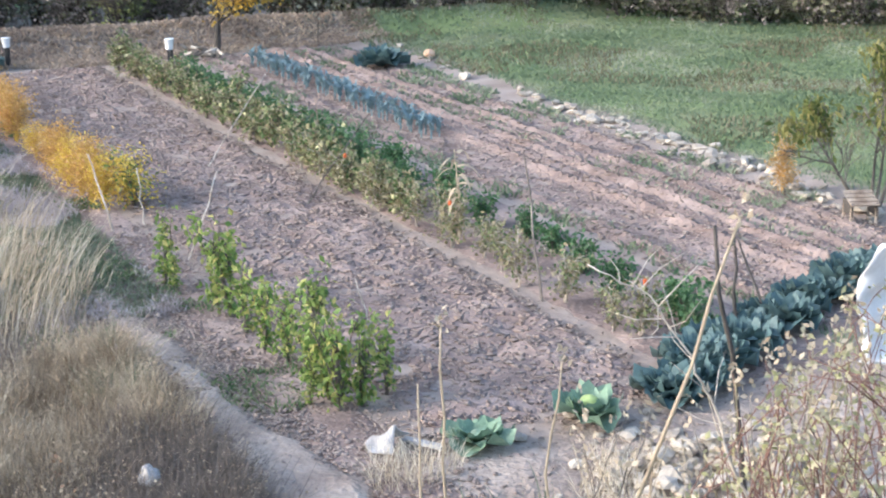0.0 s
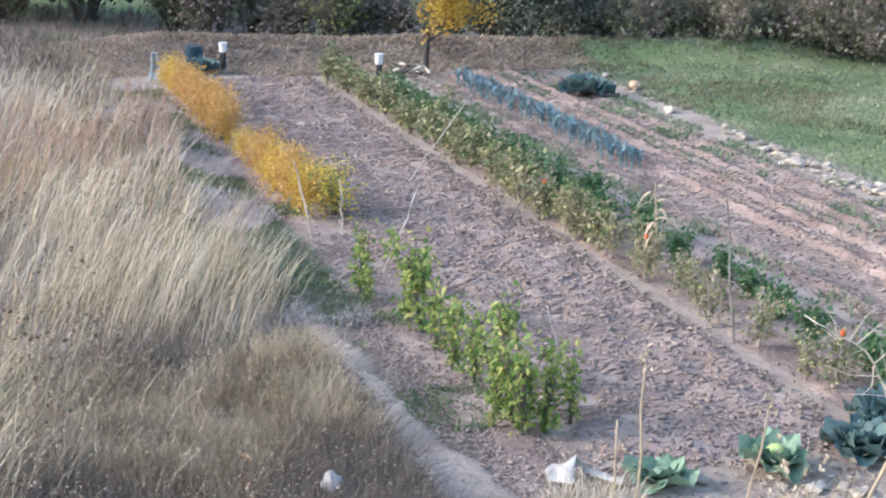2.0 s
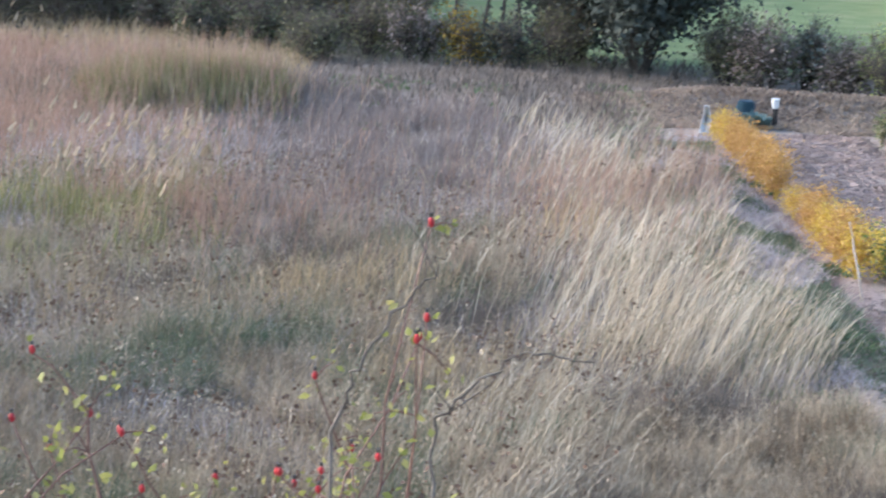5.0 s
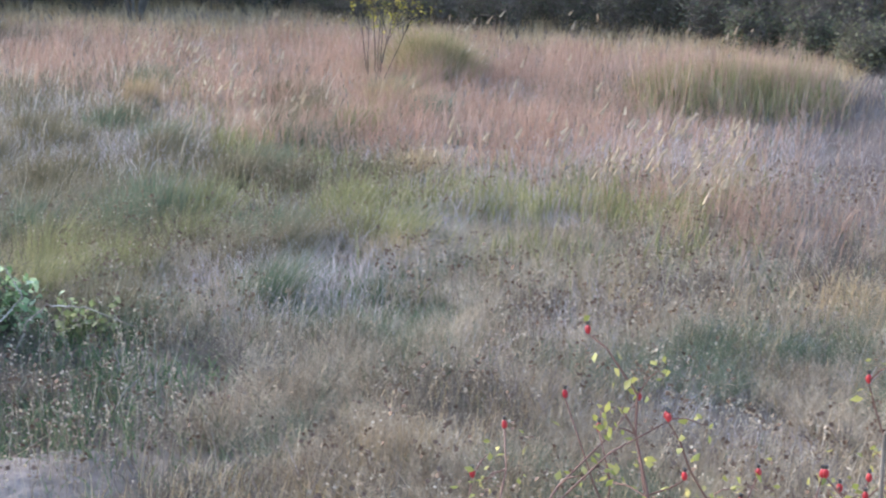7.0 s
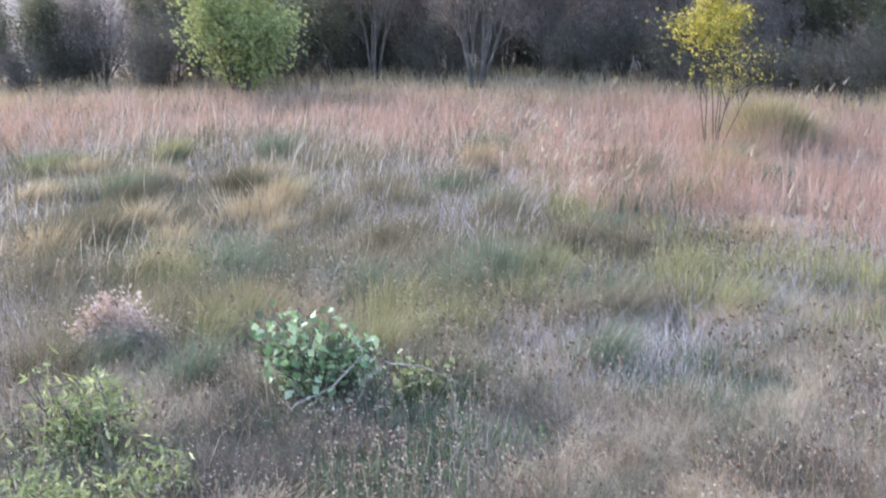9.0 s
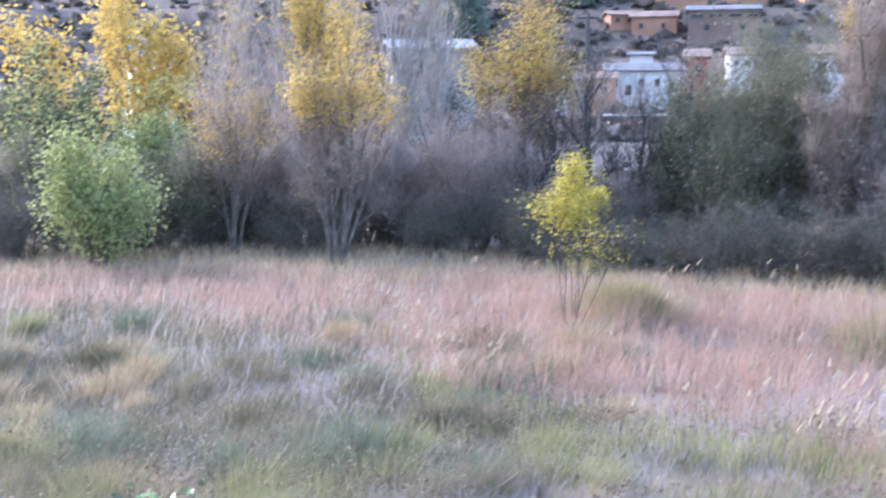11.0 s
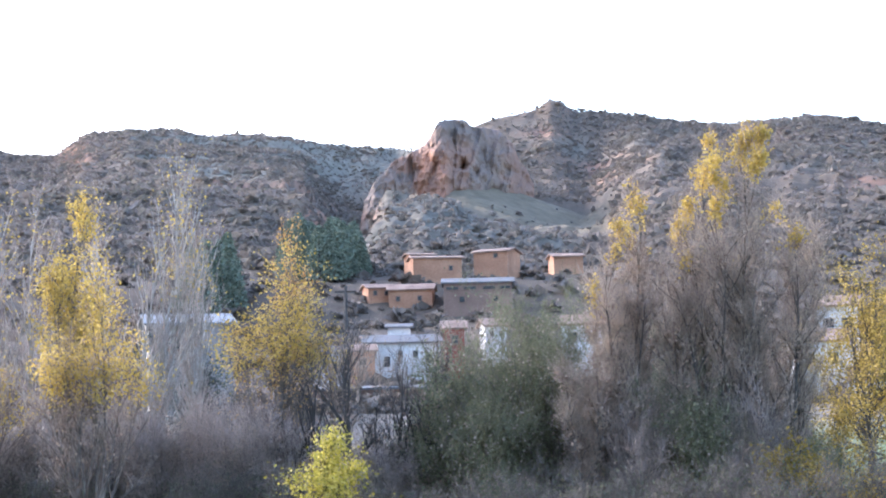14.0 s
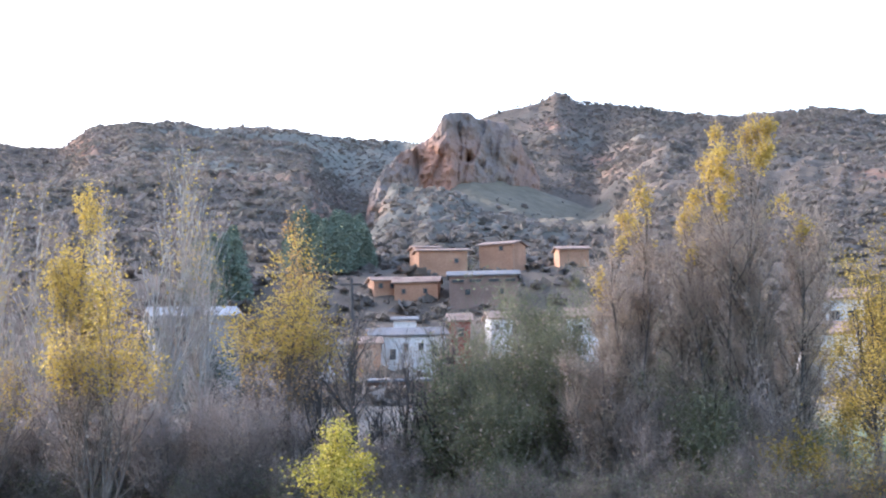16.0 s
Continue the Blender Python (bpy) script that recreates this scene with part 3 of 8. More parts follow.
    slope = ramp_into(nt, noise_node(nt, 0.10, 10), [(0.095, 0.08, 0.063), (0.125, 0.102, 0.079), (0.15, 0.118, 0.091), (0.185, 0.138, 0.104)])
    rock = ramp_into(nt, noise_node(nt, 0.035, 9, stretch=(1, 1, 1.6)), [(0.135, 0.112, 0.092), (0.19, 0.15, 0.12), (0.25, 0.17, 0.125), (0.32, 0.185, 0.125)])
    # dense scrub, its colour lightened to carry the haze over the farther hill
    hazy_scrub_c = ramp_into(nt, noise_node(nt, 0.25, 8), [(0.155, 0.15, 0.12), (0.205, 0.19, 0.152), (0.25, 0.218, 0.178)])
    red_c = ramp_into(nt, noise_node(nt, 0.12, 9, stretch=(1, 1, 2.5)), [(0.22, 0.15, 0.12), (0.34, 0.19, 0.13), (0.43, 0.225, 0.145)])
    dry_c = ramp_into(nt, noise_node(nt, 0.09, 8), [(0.16, 0.13, 0.088), (0.205, 0.168, 0.115), (0.265, 0.218, 0.152)])
    pale_c = ramp_into(nt, noise_node(nt, 0.30, 9), [(0.095, 0.09, 0.07), (0.15, 0.138, 0.112), (0.25, 0.228, 0.19)])
    ge = nt.nodes.new("ShaderNodeNewGeometry")
    sx = nt.nodes.new("ShaderNodeSeparateXYZ")
    nt.links.new(ge.outputs["True Normal"], sx.inputs[0])
    steep = nt.nodes.new("ShaderNodeMapRange")
    steep.inputs["From Min"].default_value, steep.inputs["From Max"].default_value = 0.84, 0.60
    nt.links.new(sx.outputs[2], steep.inputs["Value"])
    grit = ramp_into(nt, noise_node(nt, 0.38, 8), [(0.72, 0.72, 0.72), (1.0, 0.99, 0.98), (1.28, 1.25, 1.21)])
    hillc = mix_rgb(nt, ah.outputs["Alpha"], mix_rgb(nt, steep.outputs[0], slope, rock), hazy_scrub_c)
    hillc = mix_rgb(nt, sh.outputs[1], hillc, dry_c)
    hillc = mix_rgb(nt, sh.outputs[2], hillc, pale_c)
    hillc = mix_rgb(nt, sh.outputs[0], hillc, red_c)
    hillc = mix_rgb(nt, 1.0, hillc, grit, "MULTIPLY")
    c = mix_rgb(nt, sp.outputs[0], litter, green)
    c = mix_rgb(nt, sp.outputs[1], c, earth)
    c = mix_rgb(nt, sp.outputs[2], c, hillc)
    nt.links.new(c, bsdf.inputs["Base Color"])
    bp = nt.nodes.new("ShaderNodeBump")
    bp.inputs["Strength"].default_value = 0.6
    bp.inputs["Distance"].default_value = 0.05
    nt.links.new(noise_node(nt, 9, 5), bp.inputs["Height"])
    bh = nt.nodes.new("ShaderNodeBump")
    bh.inputs["Distance"].default_value = 2.5
    nt.links.new(maths(nt, "MULTIPLY", sp.outputs[2], 0.42), bh.inputs["Strength"])
    nt.links.new(noise_node(nt, 0.22, 8), bh.inputs["Height"])
    nt.links.new(bp.outputs[0], bh.inputs["Normal"])
    nt.links.new(bh.outputs[0], bsdf.inputs["Normal"])
    me.materials.append(m)
    return tagged(new("ground", me), "valley ground rising to rocky hills", "ground", kind="structure")


build_ground()


# ---- hill shrubs and rocks, pine grove ----
def blob_unit(seed, n=7):
    """A rough low-poly clump: a few leafy facets round a point."""
    g = np.random.default_rng(seed)
    v, t = [], []
    for k in range(n):
        c = g.normal(size=3) * (0.32, 0.32, 0.22) + (0, 0, 0.35)
        a, b = g.normal(size=3) * 0.42, g.normal(size=3) * 0.42
        i = len(v)
        v += [c - a, c + b, c + a, c - b]
        t += [(i, i + 1, i + 2), (i, i + 2, i + 3)]
    return np.array(v), np.array(t)


def scatter_blobs(pts, size, name, material, tall=1.0, n=7):
    vs, ts, base = [], [], 0
    units = [blob_unit(s, n) for s in range(8)]
    pick = rng.integers(0, 8, len(pts))
    ang = rng.uniform(0, 6.28, len(pts))
    for k in range(8):
        sel = np.where(pick == k)[0]
        if not len(sel):
            continue
        v, t = units[k]
        c, s = np.cos(ang[sel]), np.sin(ang[sel])
        x = c[:, None] * v[None, :, 0] - s[:, None] * v[None, :, 1]
        y = s[:, None] * v[None, :, 0] + c[:, None] * v[None, :, 1]
        w = np.stack([x, y, np.broadcast_to(v[None, :, 2] * tall, x.shape)], -1) * size[sel][:, None, None] + pts[sel][:, None, :]
        vs.append(w.reshape(-1, 3))
        ts.append((t[None] + (np.arange(len(sel)) * len(v))[:, None, None] + base).reshape(-1, 3))
        base += len(sel) * len(v)
    return mesh_np(name, np.concatenate(vs), [np.concatenate(ts)], material)


def hill_points(n, az0, az1, r0, r1, seed):
    g = np.random.default_rng(seed)
    a, r = np.radians(g.uniform(az0, az1, n)), np.sqrt(g.uniform(r0 ** 2, r1 ** 2, n))
    x, y = -np.sin(a) * r, np.cos(a) * r
    ad = np.degrees(a)
    dense = 0.03 * sstep(62, 65, ad) * (1 - sstep(73, 76, ad)) * sstep(450, 560, r)
    keep = fbm(x * 0.018, y * 0.018, 4, 71) + dense > g.uniform(0.22, 0.62, n)
    keep &= ~((ad > 56) & (ad < 62.8) & (r > 300) & (r < 440) & (g.uniform(0, 1, n) < 0.93))
    keep &= ~((ad > 57) & (ad < 65.8) & (r < 436) & (g.uniform(0, 1, n) < 0.6))
    x, y = x[keep], y[keep]
    return np.stack([x, y, ground_z(x, y) - 0.15], -1)


p = hill_points(190000, 40, 84, 235, 760, 3)
tagged(new("hill_shrubs", scatter_blobs(p, np.random.default_rng(5).gamma(1.7, 0.22, len(p)) + 0.24, "hill_shrubs", M["shrub"])), "dark scrub bushes dotted over the rocky hillside", "shrub", kind="stuff")


# ---- grass of the field ----
def field_points(n, az0, az1, r0, r1, seed, power=1.0):
    g = np.random.default_rng(seed)
    a = np.radians(g.uniform(az0, az1, n))
    q = g.uniform(0, 1, n) ** power
    r = r0 + (r1 - r0) * q
    return -np.sin(a) * r, np.cos(a) * r, g


def in_garden(x, y, pad=0.0):
    u, v = plan(x, y)
    edge = np.where(u < 3.4, -4.72, -4.55 + 0.35 * np.sin(u * 0.6)) - pad
    return (v > edge) & (v < 6.4) & (u > -3.2) & (u < 22.5)


def on_path(x, y):
    u, v = plan(x, y)
    return (np.abs(v + 4.24 + 0.10 * np.sin(u * 1.7)) < 0.38 + 0.35 * (fbm(x * 1.5, y * 1.5, 2, 6) - 0.5)) & (u > -7) & (u < 3.4)


def grass(name, label, material, x, y, h, w, lean, spread, zoff=0.0, bend=0.35):
    n = len(x)
    g = np.random.default_rng(len(name) * 7 + n)
    r = np.hypot(x, y)
    z = ground_z(x, y) - 0.02 + zoff
    t = Tubes()
    hh = h * g.uniform(0.6, 1.25, n)
    ln = (np.asarray(lean)[None, :] + g.normal(size=(n, 2)) * spread) * hh[:, None]
    t.blades(np.stack([x, y, z], -1), hh, w * np.clip(r / 13, 0.9, 2.7) * g.uniform(0.7, 1.4, n), ln, bend)
    return tagged(new(name, t.mesh(name, material)), label, "grass", kind="stuff")


# places of distinct growth: x, y, radius, kind (0 straw, 1 russet, 2 sedge, 3 weed, 4 tan, 5 mauve mist), strength
PATCHES = [(-19.1, 7.6, 1.3, 5, 8), (-21.3, 10.7, 1.5, 5, 8), (-13.2, 9.5, 1.3, 5, 8), (-23.4, 16.7, 2.0, 5, 4), (-30.2, 7.0, 2.2, 5, 3), (-18.1, 5.7, 1.0, 5, 8), (-18.6, 14.4, 1.6, 1, 4),
           (-11.5, 9.7, 1.4, 3, 2), (-20.6, 17.4, 1.8, 5, 2), (-17.0, 14.0, 2.0, 3, 3), (-15.5, 20.5, 2.2, 1, 2), (-25.3, 5.6, 3.0, 2, 4), (-11.8, 5.2, 1.4, 4, 2), (-28.7, 20.5, 2.0, 2, 5), (-31.0, 24.7, 2.0, 2, 4), (-16.7, 16.8, 1.5, 5, 4), (-22.4, 22.5, 3.0, 5, 3),
           (-14.8, 18.0, 1.0, 4, 4), (-11.5, 11.9, 1.1, 4, 2), (-14.4, 12.5, 1.0, 4, 3), (-8.6, 10.0, 1.3, 0, 2), (-6.0, 10.8, 1.5, 3, 5), (-19.2, 10.4, 1.2, 6, 5), (-17.5, 7.6, 1.3, 6, 4), (-14.2, 4.4, 1.6, 6, 4), (-16.4, 6.4, 1.0, 6, 3), (-22.3, 9.4, 1.2, 6, 3)]


REED_EDGE = [(50, 27), (55, 24), (62, 24.5), (68, 26), (71, 28), (74, 37), (80, 43), (86, 45), (95, 47)]


def zone_weights(x, y):
    """Shares of straw, russet, sedge, weed and tan growth over the field."""
    r = np.hypot(x, y)
    az = np.degrees(np.arctan2(-x, y))
    u, v = plan(x, y)
    n1, n2 = fbm(x * 0.16, y * 0.16, 4, 91), fbm(x * 0.3, y * 0.3, 4, 95)
    straw = np.exp(-(((v + 6.1 + 0.03 * u) / (1.55 - 0.02 * u)) ** 2)) * sstep(1.5, 4.0, u) * (1 - sstep(19, 24, u)) * 2.2 * (0.25 + 0.75 * sstep(11.5, 15.0, r)) + 0.06 * (n2 > 0.56)
    first = interp(az, REED_EDGE)
    reeds = 0.8 * sstep(-5, 6, r - first + 22 * (n1 - 0.5)) * sstep(49, 56, az + 6 * (n1 - 0.5)) * (0.45 + 0.55 * sstep(0.40, 0.55, n2))
    russet = 3.2 * reeds + 0.9 * sstep(0.5, 0.62, n1) * sstep(18, 24, r) * (1 - sstep(56, 62, az))
    side = sstep(64, 74, az + 10 * (n2 - 0.5)) * sstep(17, 22, r) * (1 - 0.75 * reeds)
    sedge = 1.3 * side + 0.9 * sstep(38, 44, r) * (1 - sstep(46, 54, az)) * 0.2
    sedge = sedge + 0.8 * np.exp(-(((az - 54) / 5) ** 2) - ((r - 38) / 3) ** 2)
    weed = 0.55 * (1 - 0.7 * reeds) + 0.7 * (1 - sstep(19, 27, r)) + 0.7 * sstep(0.48, 0.56, n2) * (1 - reeds)
    straw = straw + 0.12 * side * sstep(0.42, 0.55, n1) 
    mist = 0.15 + 0.32 * side * sstep(0.45, 0.6, n2) + 0.5 * sstep(0.55, 0.62, fbm(x * 0.25, y * 0.25, 3, 97)) * (1 - reeds)
    tan = 0.35 * (1 - sstep(13, 17, r)) * sstep(40, 50, az) + 0.08 * reeds + 2.0 * np.exp(-(((x + 14.2) / 1.5) ** 2) - ((y - 10.6) / 1.0) ** 2) + 0.25 * sstep(0.6, 0.66, n2)
    herb = 0.30 + 1.3 * sstep(0.50, 0.60, fbm(x * 0.22, y * 0.22, 4, 99)) * (1 - sstep(24, 32, r))
    w = [straw, russet, sedge, weed, tan, mist, herb]
    for px, py, rad, k, a in PATCHES:
        bump_ = 1.8 * a * np.exp(-((((x - px) ** 2 + (y - py) ** 2) / rad ** 2 + 1.2 * (n2 - 0.5)) ** 1))
        w[k] = w[k] + np.clip(bump_, 0, 9)
    return np.stack(w, -1)


FIELD_END = [(20, 30.5), (30, 31.0), (36, 32.0), (42, 33.5), (48, 37.5), (52, 39.5), (56, 43.0), (60, 45.5), (64, 47.5), (68, 49.0), (74, 51.5), (80, 54.0), (95, 55.5)]
fx, fy, fg = field_points(470000, 8, 99, 9.6, 66, 11, 1.15)
keep = ~in_garden(fx, fy) & ~on_path(fx, fy) & ((np.hypot(fx, fy) < 13) | (np.degrees(np.arctan2(-fx, fy)) > 24)) & (np.hypot(fx + 13.4, (fy - 2.1) * 1.3) > 0.75) & (np.hypot(fx, fy) < interp(np.degrees(np.arctan2(-fx, fy)), FIELD_END)) & ~((np.degrees(np.arctan2(-fx, fy)) < 40) & (np.hypot(fx, fy) < 15.5) & (fg.uniform(0, 1, len(fx)) < 0.85)) & (fbm(fx * 1.4, fy * 1.4, 3, 58) > fg.uniform(0.24, 0.60, len(fx)))
fx, fy = fx[keep], fy[keep]
wts = zone_weights(fx, fy)
wts = np.cumsum(wts / wts.sum(1)[:, None], 1)
kind_of = (fg.uniform(0, 1, len(fx))[:, None] > wts).sum(1)
SPEC = [("straw_grass", "tall pale straw grass leaning in the field", "straw", 0.9, 0.007, (0.42, 0.20), 0.20),
        ("russet_grass", "reddish brown dry reed grass", "russet", 0.80, 0.0062, (0.06, 0.10), 0.30),
        ("sedge_grass", "grey-green sedge tussocks", "sedge", 0.52, 0.008, (0.10, 0.28), 0.50),
        ("withered_weeds", "low withered grey-brown weeds", "weed", 0.30, 0.008, (0.06, 0.03), 0.55),
        ("tan_grass", "ochre dry grass patch", "tan", 0.50, 0.008, (0.12, 0.08), 0.25),
        ("misty_grass", "fine mauve-grey seeding grass", "mist", 0.42, 0.006, (0.08, 0.10), 0.48),
        ("grey_herbs", "muted green herbs among the dry grass", "herb", 0.30, 0.011, (0.06, 0.03), 0.5),
        ("dusky_grass", "dusky mauve-brown dead grass before the hedge", "dusky", 0.45, 0.008, (0.08, 0.06), 0.4)]
thin = np.minimum.reduce([np.hypot(fx - a, fy - b) for a, b in ((-14.6, 3.4), (-15.6, 2.6), (-13.8, 4.4), (-15.6, 4.2), (-16.4, 3.2), (-14.0, 2.6), (-16.6, 1.6), (-15.4, 1.2), (-17.8, 1.2), (-14.6, 1.6), (-18.8, 1.2), (-16.8, 0.4))])
kind_of[(thin < 1.2 + 0.8 * (fbm(fx * 0.9, fy * 0.9, 3, 59) - 0.4)) & (fg.uniform(0, 1, len(fx)) < 0.88)] = 9
far_ = sstep(21, 26, np.hypot(fx, fy)) * (1 - sstep(49, 54, np.degrees(np.arctan2(-fx, fy)))) * (1 - 0.8 * np.exp(-((plan(fx, fy)[1] + 6.2) / 1.6) ** 2))
kind_of[(fg.uniform(0, 1, len(fx)) < 0.8 * far_) & (kind_of < 7)] = 7
for k, (nm, lb, mt, h, w, ln, spd) in enumerate(SPEC):
    s = kind_of == k
    clump = 0.35 + 1.3 * fbm(fx[s] * 0.7, fy[s] * 0.7, 3, 40 + k)
    grass(nm, lb, M[mt], fx[s], fy[s], h * clump, w, ln, spd)

# low rank growth between the field and the thickets
lx_, ly_, lg = field_points(60000, 26, 100, 30, 68, 27)
la = np.degrees(np.arctan2(-lx_, ly_))
keep = (np.hypot(lx_, ly_) > interp(la, FIELD_END) - 1.5) & (np.hypot(lx_, ly_) < interp(la, FIELD_END) + 13) & ~in_garden(lx_, ly_)
# tan in the open; by the hedge a dark colour stands in for shade
for nm, lb, mt, side_ in (("rank_growth", "low rank tan growth before the thicket", "tan", la > 49), ("shaded_growth", "low dead growth before the hedge, shade put into its dark colour", "dark_weed", la <= 49)):
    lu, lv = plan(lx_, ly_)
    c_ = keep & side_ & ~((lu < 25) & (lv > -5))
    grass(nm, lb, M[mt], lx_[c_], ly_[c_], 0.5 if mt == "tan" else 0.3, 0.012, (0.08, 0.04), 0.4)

# seed heads over the weeds and pale plumes on the reeds
g = np.random.default_rng(23)
sx_, sy_, _ = field_points(24000, 30, 97, 11, 27, 24, 0.9)
keep = (fbm(sx_ * 0.6, sy_ * 0.6, 3, 46) > 0.50) & (rng.uniform(0, 1, len(sx_)) < 0.65) & ~in_garden(sx_, sy_) & ~on_path(sx_, sy_)
sx_, sy_ = sx_[keep], sy_[keep]
t = Tubes()
hh = g.uniform(0.3, 0.75, len(sx_))
base = np.stack([sx_, sy_, ground_z(sx_, sy_)], -1)
tip = base + np.stack([g.normal(0.05, 0.08, len(sx_)), g.normal(0.02, 0.08, len(sx_)), hh], -1)
t.strips(base, tip, 0.006)
for k in range(3):
    t.leaves(tip + g.normal(size=tip.shape) * 0.035, g.uniform(0.014, 0.034, len(tip)), 1.2)
tagged(new("weed_seed_heads", t.mesh("weed_seed_heads", M["weed"])), "dry seed heads on thin weed stems", "weed", kind="stuff")
t = Tubes()
dk = g.uniform(0, 1, len(tip)) < 0.30
for k in range(3):
    t.leaves(tip[dk] + (0, 0, 0.05) + g.normal(size=tip[dk].shape) * 0.02, g.uniform(0.022, 0.055, dk.sum()), 1.1)
t.strips(base[dk], tip[dk] + (0, 0, 0.05), 0.006)
tagged(new("dark_seed_heads", t.mesh("dark_seed_heads", M["seed_brown"])), "dark brown dry seed heads", "weed", kind="stuff")
px_, py_, _ = field_points(3600, 53, 76, 20, 50, 25)
zw = zone_weights(px_, py_)
edge_ = np.hypot(px_, py_) - interp(np.degrees(np.arctan2(-px_, py_)), REED_EDGE)
keep = (zw[:, 1] > g.uniform(0.2, 1.6, len(px_))) & (g.uniform(0, 1, len(px_)) < 0.75 * np.exp(-((edge_ - 0.2) / 2.3) ** 2) + 0.02)
px_, py_ = px_[keep], py_[keep]
t = Tubes()
hh = g.uniform(0.7, 1.2, len(px_))
base = np.stack([px_, py_, ground_z(px_, py_)], -1)
tip = base + np.stack([g.normal(0.05, 0.09, len(px_)), g.normal(0.08, 0.09, len(px_)), hh], -1)
t.strips(base, tip, 0.010)
lean = np.stack([g.normal(0.03, 0.04, len(px_)), g.normal(0.06, 0.04, len(px_)), g.uniform(0.10, 0.20, len(px_))], -1)
for k in range(3):
    t.strips(tip, tip + lean * g.uniform(0.8, 1.3, (len(px_), 1)), 0.08)
tagged(new("reed_plumes", t.mesh("reed_plumes", M["plume"])), "pale feathery plumes on reed stems", "reed", kind="stuff")

# twiggy withered weeds, thickest beside the path
kx, ky, kg = field_points(26000, 18, 96, 9.4, 23, 28, 1.25)
ka = np.degrees(np.arctan2(-kx, ky))
keep = ~in_garden(kx, ky) & ~on_path(kx, ky) & ((ka < 41) & (np.hypot(kx, ky) < 15.5) | (kg.uniform(0, 1, len(kx)) < 0.42) & (ka >= 41) & (np.hypot(kx, ky) > 10.2)) & ((fbm(kx * 0.8, ky * 0.8, 3, 37) > 0.42) | (ka < 41)) & (np.hypot(kx + 13.4, (ky - 2.0) * 0.75) > 1.2)
kx, ky = kx[keep], ky[keep]
t = Tubes()
per = 16
cb = np.repeat(np.stack([kx, ky, ground_z(kx, ky)], -1), per, 0)
dv = kg.normal(size=cb.shape) * (0.17, 0.17, 0.09) + (0.02, 0.02, 0.24)
md = cb + dv * kg.uniform(0.35, 0.7, (len(cb), 1))
tone = np.repeat(fbm(kx * 0.45, ky * 0.45, 3, 38) + kg.normal(0, 0.05, len(kx)) + np.where(np.degrees(np.arctan2(-kx, ky)) > 44, 0.12, -0.10) - 0.5 * np.exp(-((np.hypot(kx + 15.8, ky - 2.4) / 2.4) ** 4)), per)
for nm, lb, mt, lo, hi in (("brown_weeds", "dark twiggy withered weeds by the path", "dark_weed", -9, 0.46), ("tan_weeds", "pale tan withered weeds in seed", "weed", 0.46, 0.74), ("grey_weeds", "grey-green twiggy weeds in the field", "herb", 0.74, 9)):
    c_ = (tone >= lo) & (tone < hi)
    t = Tubes()
    t.strips(cb[c_], md[c_], 0.008)
    for k in range(3):
        t.strips(md[c_], md[c_] + dv[c_] * 0.45 + kg.normal(size=md[c_].shape) * 0.07, 0.005)
    tagged(new(nm, t.mesh(nm, M[mt])), lb, "weed", kind="stuff")
t = Tubes()
fl = kg.uniform(0, 1, len(md)) < 0.28
t.leaves(md[fl] + dv[fl] * 0.45, kg.uniform(0.012, 0.028, fl.sum()), 1.0)
tagged(new("weed_flecks", t.mesh("weed_flecks", M["plume"])), "pale seed flecks on the twiggy weeds", "weed", kind="stuff")

# green herbs: damp patches, the garden margin, the bank foot
gx_, gy_, _ = field_points(60000, 22, 95, 10.8, 40, 26)
n_ = fbm(gx_ * 0.35, gy_ * 0.35, 3, 77)
u_, v_ = plan(gx_, gy_)
gp = np.minimum.reduce([np.hypot(gx_ - a, gy_ - b) for a, b in ((-19.2, 10.6), (-17.7, 7.8), (-13.8, 3.5), (-22.4, 9.4), (-23.6, 15.0), (-6.9, 11.7), (-8.0, 10.5), (-15.0, 3.6))])
wet = (n_ > 0.66) | ((gp < 1.5) & (n_ > 0.42)) | ((np.abs(v_ + 5.0) < 0.55) & (n_ > 0.34) & (u_ > 1.5))
keep = wet & ~on_path(gx_, gy_) & ~in_garden(gx_, gy_, -0.4)
grass("green_herbs", "low green herbs in damp patches", M["green"], gx_[keep], gy_[keep], 0.13, 0.016, (0.05, 0.03), 0.5).data

# meadow on the far side of the stones, and the river flat behind the hedge
mu, mv = rng.uniform(-8, 21.5, 120000), rng.uniform(6.1, 24, 120000)
mx_, my_ = ROW_O[0] + ROW_U[0] * mu + ROW_V[0] * mv, ROW_O[1] + ROW_U[1] * mu + ROW_V[1] * mv
keep = (mv > 6.3 + 0.8 * (fbm(mx_ * 0.5, my_ * 0.5, 3, 9) - 0.4)) & (np.degrees(np.arctan2(-mx_, my_)) > -8)
grass("meadow_grass", "short green meadow grass with dry patches", M["meadow"], mx_[keep], my_[keep], 0.08, 0.016, (0.03, 0.02), 0.5)
keep = keep & (fbm(mx_ * 0.45, my_ * 0.45, 4, 44) > 0.55) & (rng.uniform(0, 1, len(mx_)) < 0.5)
grass("meadow_bents", "dry bleached bents in the meadow", M["sedge"], mx_[keep], my_[keep], 0.12, 0.012, (0.04, 0.02), 0.4)


# ---- trees and bushes ----
def unit(v):
    return v / (np.linalg.norm(v) + 1e-9)


